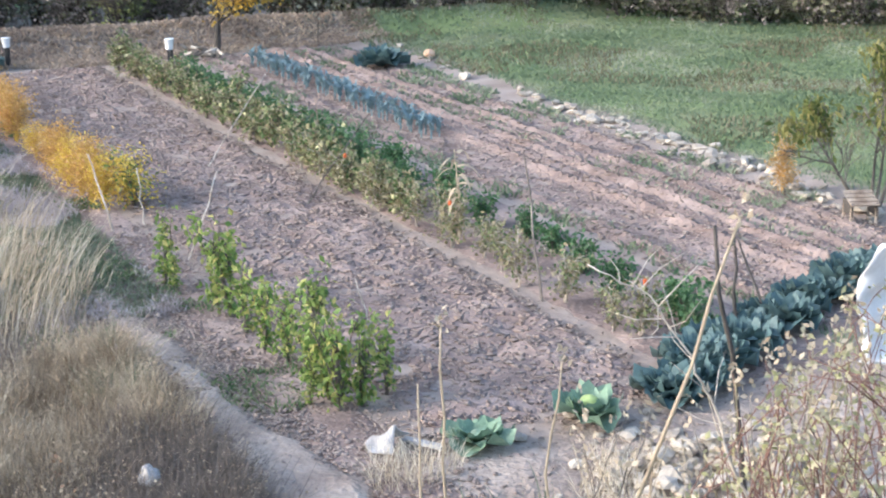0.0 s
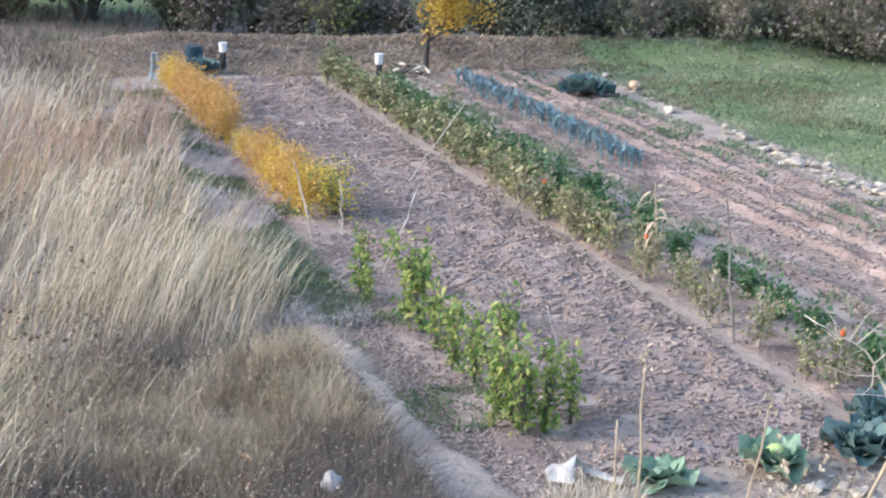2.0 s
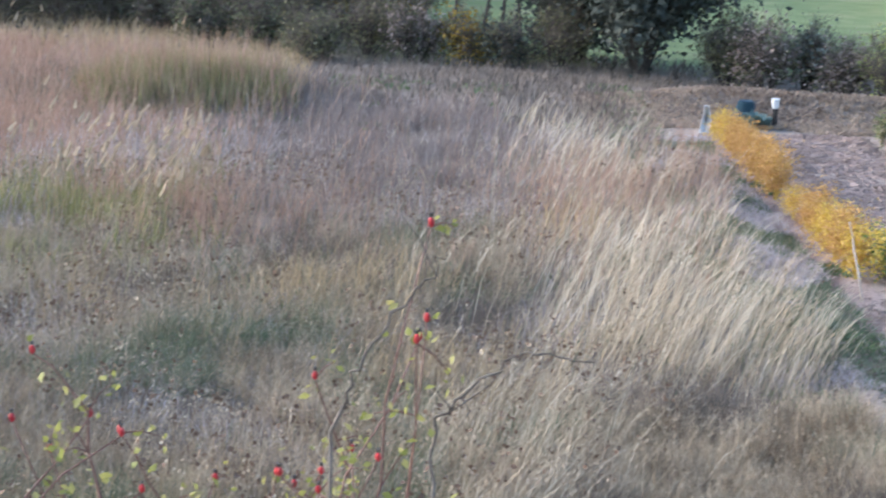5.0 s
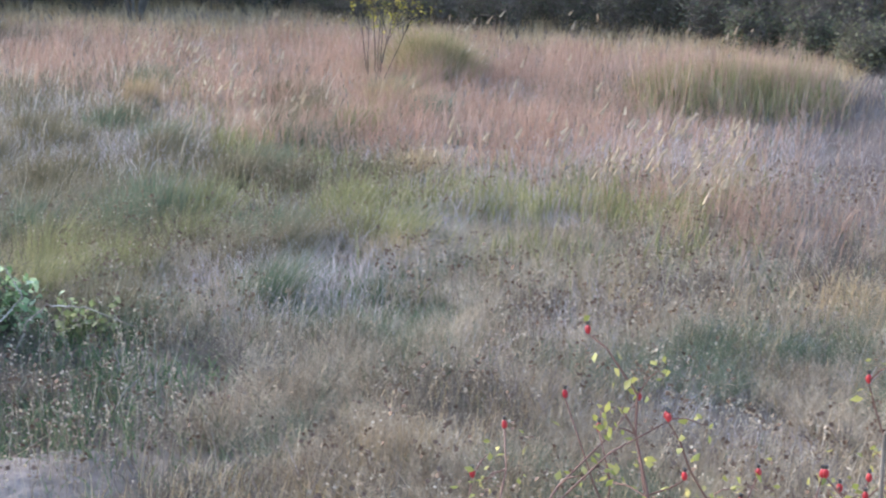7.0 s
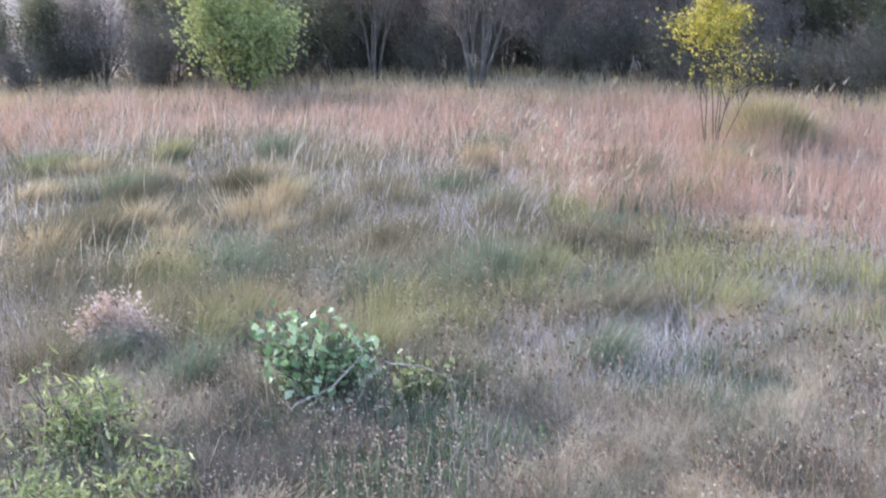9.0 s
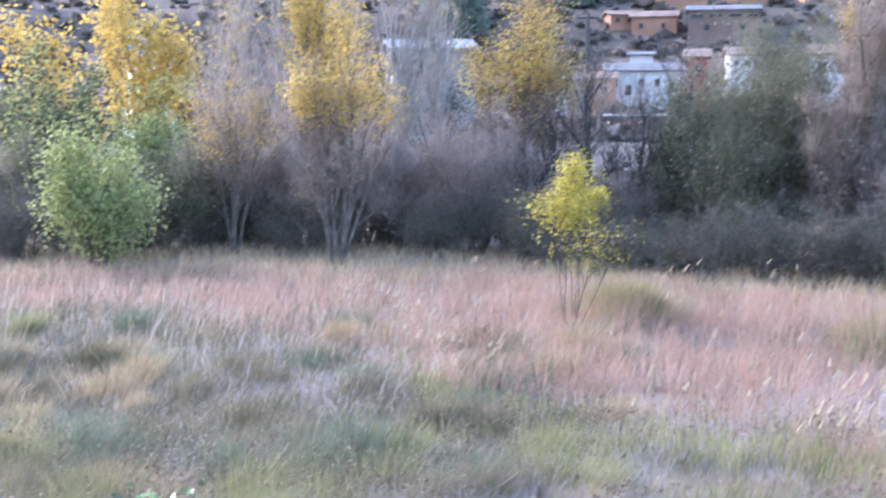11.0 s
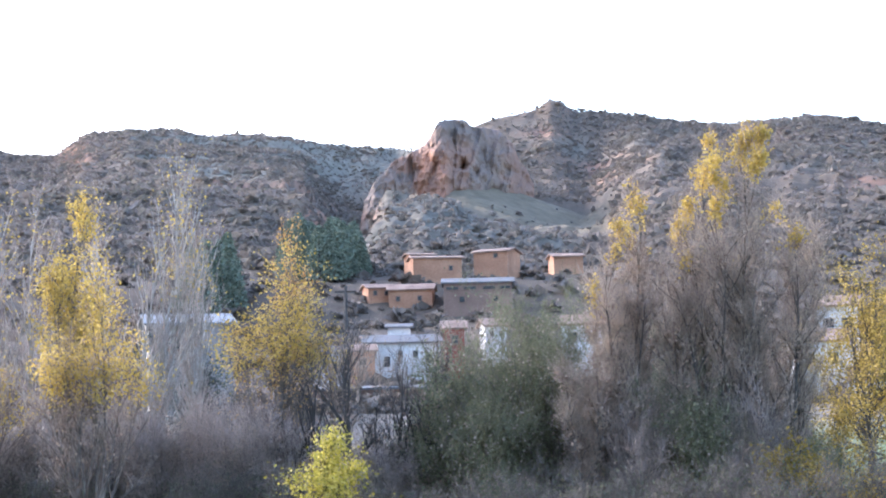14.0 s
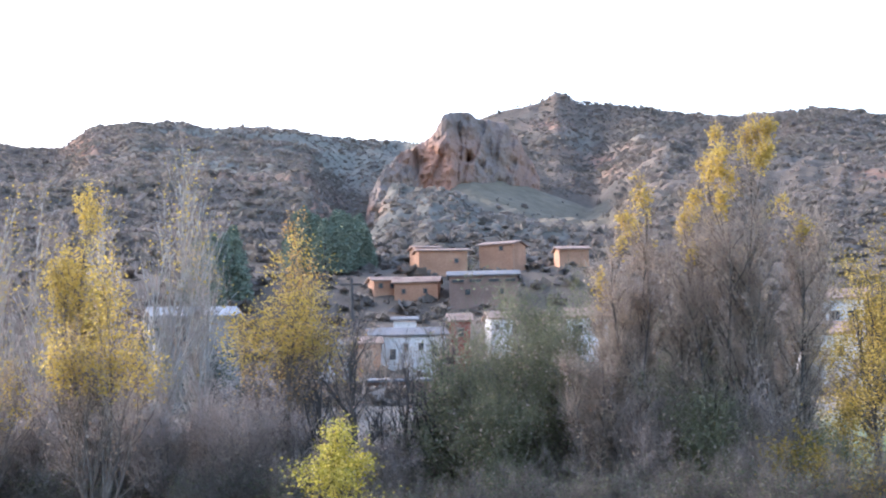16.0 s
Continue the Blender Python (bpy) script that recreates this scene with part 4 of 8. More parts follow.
def grow(g, h, stems, spread, levels, kids, up, r0, wob=0.12, shorten=0.55, start=0.25, angle=35):
    """Limbs of a tree as (points, radii, level)."""
    out = []

    def limb(p, d, length, rad, level):
        n = 6 if level == 0 else 4
        pts, rr = [p], [rad]
        for k in range(n):
            d = unit(d + g.normal(size=3) * wob * (1.0 if level else 0.45) + np.array((0, 0, up)) * (0.5 if level else 0.25))
            p = p + d * length / n
            pts.append(p)
            rr.append(rad * (1 - 0.85 * (k + 1) / n))
        out.append((np.array(pts), np.array(rr), level))
        if level >= levels:
            return
        for k in range(kids[level]):
            s = start + (1 - start) * (k + g.uniform(0.1, 0.9)) / kids[level]
            i = min(n - 1, int(s * n))
            f = s * n - i
            q = pts[i] * (1 - f) + pts[i + 1] * f
            ax = unit(pts[i + 1] - pts[i])
            sd = unit(np.cross(ax, g.normal(size=3)))
            a = radians(angle * g.uniform(0.6, 1.3))
            limb(q, ax * math.cos(a) + sd * math.sin(a), length * shorten * g.uniform(0.6, 1.15) * (1.15 - 0.55 * s), max(0.006, (rr[i] * 0.6)), level + 1)

    for k in range(stems):
        a = g.uniform(0, 6.28)
        out_ = (g.uniform(0.3, 1) if k else 0.12) if stems > 1 else g.uniform(0, 0.3)
        tilt = radians(spread) * out_
        d = np.array((math.sin(tilt) * math.cos(a), math.sin(tilt) * math.sin(a), math.cos(tilt)))
        off = np.array((math.cos(a), math.sin(a), 0)) * (0.06 * h ** 0.5 if stems > 1 else 0)
        limb(off - np.array((0, 0, 0.15)), d, h * g.uniform(0.85, 1.0) * (1 - 0.28 * out_) if k else h, r0 * (1 if stems == 1 else 0.7), 0)
    return out


def tree(name, label, category, place, h, seed, bark, leaf, stems=1, spread=12, levels=2, kids=(14, 7), up=0.12, r0=0.1, n_leaf=3000, size=0.08, zone=(0.3, 1.0),
         zone2=None, twigs=0, puff=0.25, wob=0.12, shorten=0.5, start=0.25, angle=35, leaf2=None, share2=0.0, droop=0.2, long=1.4, group="", twig_mat=None, tipped=0.0):
    """A thing with a trunk part (stems, limbs, twigs) and a crown part (leaves)."""
    g = np.random.default_rng(seed)
    x, y = place[:2]
    root = new(name)
    root.location = (x, y, float(ground_z(x, y)))
    tagged(root, label, category, group)
    limbs = grow(g, h, stems, spread, levels, kids, up, r0, wob, shorten, start, angle)
    top = max(l[0][:, 2].max() for l in limbs)
    k = h / top
    limbs = [(p * (k if k < 1 else 1), r, lv) for p, r, lv in limbs]
    t = Tubes()
    for p, r, lv in limbs:
        t.tube(p, np.maximum(r, 0.006), 6 if lv == 0 else 4 if lv == 1 else 3)
    fine = [l for l in limbs if l[2] >= 1]
    ends = np.concatenate([p[1:] for p, r, lv in fine])
    if twigs:
        a = ends[g.integers(0, len(ends), twigs)]
        tw = Tubes() if twig_mat else t
        tw.strips(a, a + g.normal(size=a.shape) * (0.15, 0.15, 0.12) * h ** 0.4 + (0, 0, 0.19 * h ** 0.5), 0.010 + 0.0005 * h)
        if twig_mat:
            tagged(child("brushwood", tw.mesh("brushwood", twig_mat), root), kind="stuff")
    child("trunk", t.mesh("trunk", bark, True), root)
    zz = ends[:, 2] / h
    for mtl, cnt, zn, nm in ((leaf, int(n_leaf * (1 - share2)), zone, "crown"), (leaf2, int(n_leaf * share2), zone2 or zone, "faded_leaves")):
        if not mtl or not cnt:
            continue
        w = np.clip((zz - zn[0]) / 0.12, 0, 1) * np.clip((zn[1] - zz) / 0.08, 0, 1) + 1e-6
        if tipped and nm == "crown":
            cell = np.floor(ends[:, :2] / tipped).astype(int)
            key = (cell[:, 0] + 500) * 1000 + cell[:, 1] + 500
            uniq, inv = np.unique(key, return_inverse=True)
            top_ = np.full(len(uniq), -1.0)
            np.maximum.at(top_, inv, ends[:, 2])
            w = np.exp(-(((top_[inv] - ends[:, 2]) / 0.7) ** 2)) * sstep(0.74, 0.86, zz) + 1e-7
        lump = 0.25 + (np.sin(ends[:, 0] * 2.1 + seed) * np.sin(ends[:, 1] * 2.3) * np.sin(ends[:, 2] * 1.7 + seed) > -0.15)
        pick = g.choice(len(ends), cnt, p=w * lump / (w * lump).sum())
        lt = Tubes()
        lt.leaves(ends[pick] + g.normal(size=(cnt, 3)) * puff, size * g.uniform(0.6, 1.35, cnt), long, droop)
        child(nm, lt.mesh(nm, mtl), root)
    return root


def bush(name, label, place, h, w, seed, leaf, n_leaf=2500, size=0.08, bark=None, category="bush", leaf2=None, share2=0.0, stems=9, twigs=300, zone=(0.05, 1.0), puff=0.22, group="", up_bias=0.05, **kw):
    return tree(name, label, category, place, h, seed, bark or M["bark_dark"], leaf, stems=stems, spread=math.degrees(math.atan(w / 2 / h)) * 1.2, levels=2, kids=(6, 4), up=up_bias,
                r0=0.02 + 0.008 * h, n_leaf=n_leaf, size=size, zone=zone, twigs=twigs, puff=puff, start=0.15, angle=38, leaf2=leaf2, share2=share2, group=group, **kw)


# river-bank poplars beyond the field
tree("poplar_tree", "tall narrow poplar with a yellow crown", "tree", pol(76.5, 66), 14.3, 101, M["bark"], M["gold"], stems=4, spread=4, kids=(18, 7), r0=0.13, n_leaf=6400, size=0.095, zone=(0.45, 1.05), twigs=1200, puff=0.26, up=0.3, angle=24, shorten=0.26)
tree("poplar_tree", "broad yellow poplar with thinning brown crown", "tree", pol(75.6, 58), 10.8, 102, M["bark"], M["gold"], stems=8, spread=18, kids=(12, 7), r0=0.11, n_leaf=5600, size=0.085, zone=(0.48, 1.05), twigs=1800, puff=0.3, up=0.2, angle=26, shorten=0.42, leaf2=M["rust_leaf"], share2=0.22, zone2=(0.2, 0.95), twig_mat=M["thicket_brown"])
tree("poplar_tree", "young yellow poplar with a loose crown", "tree", pol(79.4, 62), 9.0, 109, M["bark"], M["gold"], stems=4, spread=14, kids=(12, 6), r0=0.09, n_leaf=2200, size=0.075, zone=(0.40, 1.05), twigs=1800, puff=0.3, up=0.2, angle=28, leaf2=M["rust_leaf"], share2=0.3, twig_mat=M["thicket_brown"])
for a, d, h, sd, st in ((73.4, 70, 17.4, 105, 4), (71.9, 72, 16.9, 106, 4), (77.3, 72, 15.0, 104, 2), (78.6, 70, 14.8, 103, 2), (74.9, 74, 15.4, 107, 2), (80.6, 68, 14.5, 108, 2)):
    tree("bare_poplar", "tall bare poplar with pale branches and last leaves", "tree", pol(a, d), h, sd, M["bark_pale"], M["gold"], stems=st, spread=9, kids=(22, 6), r0=0.17, n_leaf=330, size=0.09, zone=(0.55, 1.05), twigs=550, up=0.30, angle=22, shorten=0.36, group="bare poplars", twig_mat=M["thicket"])
tree("poplar_tree", "bright yellow poplar with orange lower leaves", "tree", pol(69.0, 64), 11.6, 110, M["bark"], M["gold"], stems=7, spread=12, kids=(16, 7), r0=0.11, n_leaf=7000, size=0.08, zone=(0.50, 1.05), twigs=900, up=0.2, angle=30, shorten=0.36, puff=0.34, leaf2=M["ochre"], share2=0.15, zone2=(0.3, 0.72))
tree("poplar_tree", "thin poplar spire with scattered dark gold leaves", "tree", pol(68.45, 66), 13.4, 118, M["bark"], M["ochre"], stems=3, spread=5, kids=(14, 6), r0=0.08, n_leaf=900, size=0.09, zone=(0.62, 1.05), twigs=500, up=0.28, angle=24, shorten=0.28, puff=0.15)
tree("poplar_tree", "small orange-brown poplar losing its leaves", "tree", pol(66.9, 65), 9.6, 119, M["bark"], M["rust_leaf"], stems=4, spread=10, kids=(12, 6), r0=0.08, n_leaf=1500, size=0.075, zone=(0.3, 1.05), twigs=900, up=0.22, angle=28, puff=0.2, leaf2=M["gold"], share2=0.3, zone2=(0.55, 1.0), twig_mat=M["thicket_brown"])
for a, d, h, sd, nl, st, spd in ((57.5, 57, 9.4, 116, 200, 4, 8), (56.1, 57, 13.0, 111, 800, 5, 8), (54.1, 58, 12.4, 112, 700, 5, 8), (52.4, 57, 14.8, 113, 1200, 6, 7), (51.1, 58, 15.1, 114, 1200, 6, 7), (49.9, 57, 13.4, 115, 900, 5, 7)):
    tree("gold_tipped_poplar", "half-bare poplar with last gold leaves on its tips", "tree", pol(a, d), h, sd, M["bark_dark"] if sd % 2 else M["bark"], M["gold"], stems=st, spread=spd, kids=(16, 7), r0=0.14, n_leaf=nl + 2200, size=0.09, tipped=0.8, twig_mat=M["thicket_brown"],
         twigs=3800, up=0.14, angle=30, shorten=0.26, wob=0.14, leaf2=M["rust_leaf"], share2=2200 / (nl + 2200), zone2=(0.15, 0.9), puff=0.13, group="gold-tipped poplars")
for a, d, h, sd in ((46.9, 72, 11.9, 121), (45.4, 74, 11.4, 122), (43.9, 72, 9.6, 123)):
    tree("yellow_willow", "yellow-green willow with drooping leaves", "tree", pol(a, d), h, sd, M["bark_dark"], M["yellowgreen"], stems=5, spread=24, kids=(13, 7), r0=0.17, n_leaf=15000, size=0.075, zone=(0.2, 1.05), twigs=500, up=0.03, angle=48, droop=0.8, puff=0.28, leaf2=M["gold"], share2=0.3)
bush("dark_conifer", "narrow dark evergreen beside the shed", pol(71.5, 76), 9.3, 1.8, 125, M["dark_leaf"], 5200, 0.10, stems=7, twigs=100, puff=0.2, category="tree")
bush("yellow_bush", "low yellow-green bush by the river", pol(49.9, 53), 3.9, 3.2, 124, M["yellowgreen"], 3600, 0.085)
bush("yellow_bush", "spreading yellow bush below the willow", pol(48.4, 67), 5.2, 3.6, 126, M["yellowgreen"], 3600, 0.085)
# the low leafy willow and dark growth at the field's end
bush("willow_bush", "round pale green willow bush by the field", pol(84.4, 57), 5.7, 6.0, 131, M["willow"], 11000, 0.11, M["bark"], stems=16, puff=0.35)
bush("willow_bush", "broad grey-green willow by the river", pol(85.8, 72), 9.4, 8.0, 132, M["olive"], 8000, 0.15, stems=14, leaf2=M["willow"], share2=0.35)
bush("willow_bush", "green willow with yellow tips", pol(82.2, 69), 8.0, 5.4, 133, M["willow"], 8000, 0.12, stems=12)
tree("autumn_tree", "orange-yellow autumn tree with dark forked trunk", "tree", pol(82.6, 82), 12.0, 134, M["bark_dark"], M["gold"], stems=2, spread=16, kids=(10, 7), r0=0.22, n_leaf=4200, size=0.2, zone=(0.35, 1.05), puff=0.5)
tree("autumn_tree", "spreading orange autumn tree", "tree", pol(86.5, 80), 11.0, 135, M["bark_dark"], M["gold"], stems=3, spread=22, kids=(10, 7), r0=0.2, n_leaf=4200, size=0.2, zone=(0.3, 1.05), puff=0.5)
tree("autumn_tree", "thick pollarded tree with bare shoots", "tree", pol(80.6, 86), 13.5, 136, M["bark"], M["gold"], stems=2, spread=10, kids=(16, 8), r0=0.22, n_leaf=500, size=0.16, zone=(0.1, 0.5), twigs=700, up=0.25)
sd = 140
for a, d, h, w, mt in ((79.4, 66, 5.6, 4.6, "thicket"), (77.8, 64, 5.9, 4.4, "thicket"), (76.2, 66, 5.4, 4.2, "thicket_brown"), (74.6, 64, 5.7, 4.2, "thicket"), (73.0, 63, 5.2, 4.0, "thicket_brown"), (71.6, 65, 6.2, 4.2, "thicket"), (70.2, 62, 6.0, 4.4, "thicket_brown"), (68.6, 62, 5.6, 4.0, "thicket"),
                       (67.0, 60, 3.6, 3.8, "thicket_brown"), (65.5, 60, 3.4, 4.0, "thicket"), (64.1, 60, 3.6, 3.8, "thicket_brown"), (63.0, 61, 5.2, 3.2, "thicket_green"), (61.8, 60, 7.6, 3.4, "thicket_green"), (60.7, 58, 7.0, 3.8, "thicket_green"), (59.3, 60, 10.0, 3.0, "thicket_green"), (58.3, 60, 9.8, 3.0, "thicket_green"), (57.0, 58, 7.0, 4.0, "thicket_brown"),
                       (55.2, 56, 5.8, 4.0, "thicket_brown"), (53.2, 56, 6.2, 4.0, "thicket_green"), (51.2, 56, 5.8, 4.0, "thicket_brown"), (49.4, 58, 4.2, 4.0, "thicket_green"), (56.4, 66, 8.0, 4.6, "thicket_brown"), (53.6, 66, 8.6, 4.6, "thicket_green"), (51.0, 66, 8.2, 4.6, "thicket_brown"),
                       (80.9, 64, 5.4, 4.4, "thicket_green"), (87.2, 66, 5.4, 4.6, "thicket_green"), (89.4, 65, 5.0, 4.6, "thicket"), (91.4, 66, 5.2, 4.6, "thicket_green"), (93.6, 66, 5.4, 4.6, "thicket_green")):
    sd += 1
    leafy = mt == "thicket_green"
    bush("river_bush", "dull olive half-leafy bush in the river thicket" if leafy else "half-bare brown-grey bush in the river thicket", pol(a, d), h, w, sd, M[mt], 5200 if leafy else 2200, 0.085 if leafy else 0.07, M["bark"], stems=13, twigs=3600, twig_mat=M["thicket_green"] if leafy else M["thicket"], leaf2=M["thicket_brown"], share2=0.15 if leafy else 0.4, puff=0.3, up_bias=0.16, group="river bushes")
for a, d, h, st in ((66.3, 60, 8.6, 1), (64.6, 61, 7.2, 3), (63.5, 61, 7.0, 3), (67.6, 62, 7.4, 2), (62.6, 63, 8.2, 2)):
    sd += 1
    tree("bare_tree", "thin dark bare tree before the white houses", "tree", pol(a, d), h, sd, M["bark_dark"], M["rust_leaf"], stems=st, spread=16, kids=(11, 6), r0=0.24, n_leaf=260, size=0.08, twigs=500, up=0.2, angle=30, group="bare trees")
# dark base of the river thicket
ug = np.random.default_rng(61)
for k in range(26):
    bush("river_bush", "half-bare bush at the back of the river thicket", pol(50.5 + 1.25 * k + ug.uniform(-0.4, 0.4), ug.uniform(66, 74)), float(ug.uniform(2.8, 4.6)), 4.4, 900 + k, M["thicket_green"] if k % 2 else M["olive"], 1800, 0.085, M["bark"], stems=10, twigs=1300, twig_mat=M["dark_weed"], puff=0.35, group="river bushes")
for k in range(52):
    a = 46 + 49 * (k + ug.uniform(-0.5, 0.5)) / 52
    d = float(interp(a, [(46, 50), (52, 48), (58, 52), (64, 54), (70, 60), (76, 63), (82, 61), (95, 62)])) + ug.uniform(-1.5, 5.0)
    kind = ("thicket_green", "olive", "olive", "thicket_green", "olive")[int(ug.integers(0, 5))]
    bush("undergrowth_bush", "low tangled undergrowth along the river", pol(a, d), float(ug.uniform(1.3, 3.6)), float(ug.uniform(2.4, 4.2)), 300 + k, M[kind], 2200, 0.055, M["bark"], stems=9, twigs=1500, twig_mat=M["dark_weed"], leaf2=M["dark_weed"], share2=0.4, puff=0.35, group="river undergrowth")
# the small yellow tree in the reeds
tree("yellow_sapling", "slender sapling with a lemon-yellow round crown", "tree", pol(66.95, 38.0), 4.45, 409, M["bark_dark"], M["lemon"], stems=8, spread=27, kids=(12, 5), r0=0.026, n_leaf=4600, size=0.055, zone=(0.64, 1.05), puff=0.19, start=0.5, shorten=0.36, angle=34, leaf2=M["lemon"], share2=0.10, zone2=(0.2, 0.62))
clump = tagged(new("reed_clump"), "low dome of tan and olive reed blades", "reed")
clump.location = (*pol(64.8, 40.0)[:2], float(ground_z(*pol(64.8, 40.0)[:2])))
for nm, mtl, cnt, sd_ in (("dry_foliage", M["tan"], 2600, 1), ("foliage", M["reed_green"], 2200, 2)):
    cg = np.random.default_rng(sd_)
    foot_ = cg.normal(size=(cnt, 2)) * 0.5
    hh = cg.uniform(0.4, 1.65, cnt) * np.exp(-(foot_ ** 2).sum(1) * 0.35)
    t = Tubes()
    t.blades(np.column_stack([foot_, np.full(cnt, -0.02)]), hh, 0.022, foot_ * 0.55 + cg.normal(size=(cnt, 2)) * 0.25, 0.35)
    tagged(child(nm, t.mesh(nm, mtl), clump), kind="stuff")
stand = tagged(new("reed_stand"), "olive stand of reeds with tan tops", "reed")
stand.location = (*pol(53.6, 35.6)[:2], float(ground_z(*pol(53.6, 35.6)[:2])))
for nm, mtl, cnt, top_, sd_ in (("foliage", M["reed_green"], 4200, 1.15, 3), ("dry_foliage", M["russet"], 1700, 1.5, 4)):
    cg = np.random.default_rng(sd_)
    al, ac = cg.uniform(-2.3, 2.3, cnt), cg.normal(0, 0.8, cnt)
    foot_ = np.column_stack([0.42 * al - 0.9 * ac, 0.9 * al + 0.42 * ac])
    hh = cg.uniform(0.35, 1.2, cnt) * top_ * (0.7 + 0.6 * fbm(al * 1.5, ac * 1.5, 3, 5)) * (0.75 + 0.25 * np.cos(al * 0.6))
    t = Tubes()
    t.blades(np.column_stack([foot_, np.full(cnt, -0.05)]), hh, 0.02, cg.normal(size=(cnt, 2)) * 0.2 + (0.02, 0.06), 0.35)
    tagged(child(nm, t.mesh(nm, mtl), stand), kind="stuff")

# hedge behind the garden and meadow
bush("evergreen_thicket", "very dark dense evergreen thicket", pol(36.6, 42.5), 7.0, 5.6, 501, M["dark_leaf"], 20000, 0.13, stems=20, twigs=600, puff=0.4)
bush("evergreen_thicket", "very dark evergreen at the hedge's end", pol(39.0, 45), 6.0, 4.0, 502, M["dark_leaf"], 11000, 0.13, stems=14, twigs=400, puff=0.4)
for k, (a, d) in enumerate(((41.0, 46), (41.8, 45), (42.6, 46), (43.5, 46.5))):
    tree("yellow_tree", "dark-stemmed tree with yellow leaves", "tree", pol(a, d), 6.2 + 0.3 * k, 510 + k, M["bark_dark"], M["yellowgreen"], stems=1, spread=14, kids=(9, 6), r0=0.07, n_leaf=1500, size=0.12, zone=(0.40, 1.05), puff=0.4, start=0.35, group="yellow trees")
for k, (a, d, h, w, mt) in enumerate(((48.8, 43.5, 1.8, 3.4, "thicket_green"), (46.8, 45, 2.2, 3.0, "thicket_green"), (44.9, 44, 1.8, 3.0, "thicket"), (43.0, 43.5, 1.7, 2.6, "yellowgreen"), (41.4, 43, 1.5, 2.6, "dark_leaf"), (39.6, 43, 2.0, 2.6, "thicket_green"), (50.8, 46, 1.5, 3.0, "olive"), (52.8, 47, 1.4, 3.0, "olive"), (47.6, 49, 3.6, 3.0, "yellowgreen"), (45.2, 50, 3.4, 3.0, "yellowgreen"),
                                      (33.4, 41, 2.3, 2.8, "thicket_green"), (32.0, 40, 2.0, 2.4, "thicket"), (30.6, 41, 1.9, 2.4, "silver"), (29.2, 40, 1.6, 2.2, "thicket"), (27.7, 39.3, 1.9, 2.4, "willow"), (26.4, 40.5, 1.6, 2.2, "thicket"), (25.0, 40, 1.5, 2.0, "thicket"), (23.2, 40.5, 1.8, 2.0, "silver"))):
    bush("hedge_bush", "mixed half-bare hedge bush", pol(a, d), h, w, 530 + k, M[mt], 1500, 0.075, stems=11, twigs=1700, twig_mat=M["dark_weed"], up_bias=0.14, leaf2=M["thicket_green"], share2=0.3, group="hedge bushes")
for k, (a, d, h) in enumerate(((21.9, 39.5, 3.0), (21.0, 39.0, 3.3), (20.1, 39.5, 3.1), (19.2, 39, 3.0))):
    bush("silver_willow", "upright silvery grey willow shrub", pol(a, d), h, 1.5, 560 + k, M["silver"], 3200, 0.06, stems=16, twigs=600, leaf2=M["olive"], share2=0.25, group="silvery willows")
for k, (a, d, h, w, mt) in enumerate(((17.6, 41, 5.0, 4.0, "thicket_green"), (15.3, 41.5, 5.5, 4.4, "willow"), (13.6, 42, 5.2, 3.6, "thicket_green"), (11.4, 42.5, 5.5, 4.4, "thicket_green"), (9.2, 42, 5.2, 4.0, "thicket"), (7.2, 42, 5.4, 4.2, "thicket_green"), (5.2, 41.5, 5.0, 4.0, "thicket_green"), (3.2, 41.5, 5.2, 4.0, "thicket"), (1.2, 41, 5.0, 4.0, "thicket_green"), (-0.8, 41, 5, 4, "thicket_green"), (-2.8, 41, 5, 4, "thicket"), (-4.8, 41, 5, 4, "thicket_green"))):
    bush("hedge_tree", "dense dark green hedge tree at the meadow's edge", pol(a, d), h, w, 580 + k, M[mt], 5200, 0.09, stems=13, twigs=1600, twig_mat=M["thicket"], up_bias=0.12, leaf2=M["dark_weed"], share2=0.3, puff=0.35, group="hedge trees")
for k, a in enumerate(np.arange(-4.5, 22.5, 1.7)):
    bush("hedge_undergrowth", "dark shaded undergrowth at the hedge's foot", pol(a, 39.6 + 0.5 * math.sin(k * 3.1)), 1.7, 2.4, 620 + k, M["thicket_green"], 1400, 0.08, stems=8, twigs=700, twig_mat=M["thicket"], leaf2=M["thicket"], share2=0.35, group="hedge undergrowth")
tree("dead_tree", "leaning dead tree with pale bark in the hedge", "tree", pol(12.4, 39.6), 3.0, 650, M["dead_wood"], None, stems=2, spread=14, kids=(6, 4), r0=0.06, twigs=60)
tree("dead_tree", "leaning pale dead trunk before the river meadow", "tree", pol(46.2, 52), 3.6, 651, M["dead_wood"], None, stems=1, spread=60, kids=(4, 3), r0=0.08, twigs=30)
# autumn fruit tree at the end of the garden
fruit = tree("fruit_tree", "small fruit tree with orange autumn leaves", "tree", (-14.3, 31.9), 2.25, 660, M["bark_dark"], M["orange_leaf"], stems=1, spread=12, kids=(8, 6), r0=0.10, n_leaf=1900, size=0.065, zone=(0.36, 1.1), puff=0.12, start=0.35, angle=60, shorten=0.75)
fruit.rotation_euler = (0, 0, math.pi)
tree("young_tree", "thin bare young tree", "tree", (-12.5, 33.6), 1.5, 661, M["bark"], M["silver"], stems=1, kids=(6, 4), r0=0.025, n_leaf=120, size=0.05)
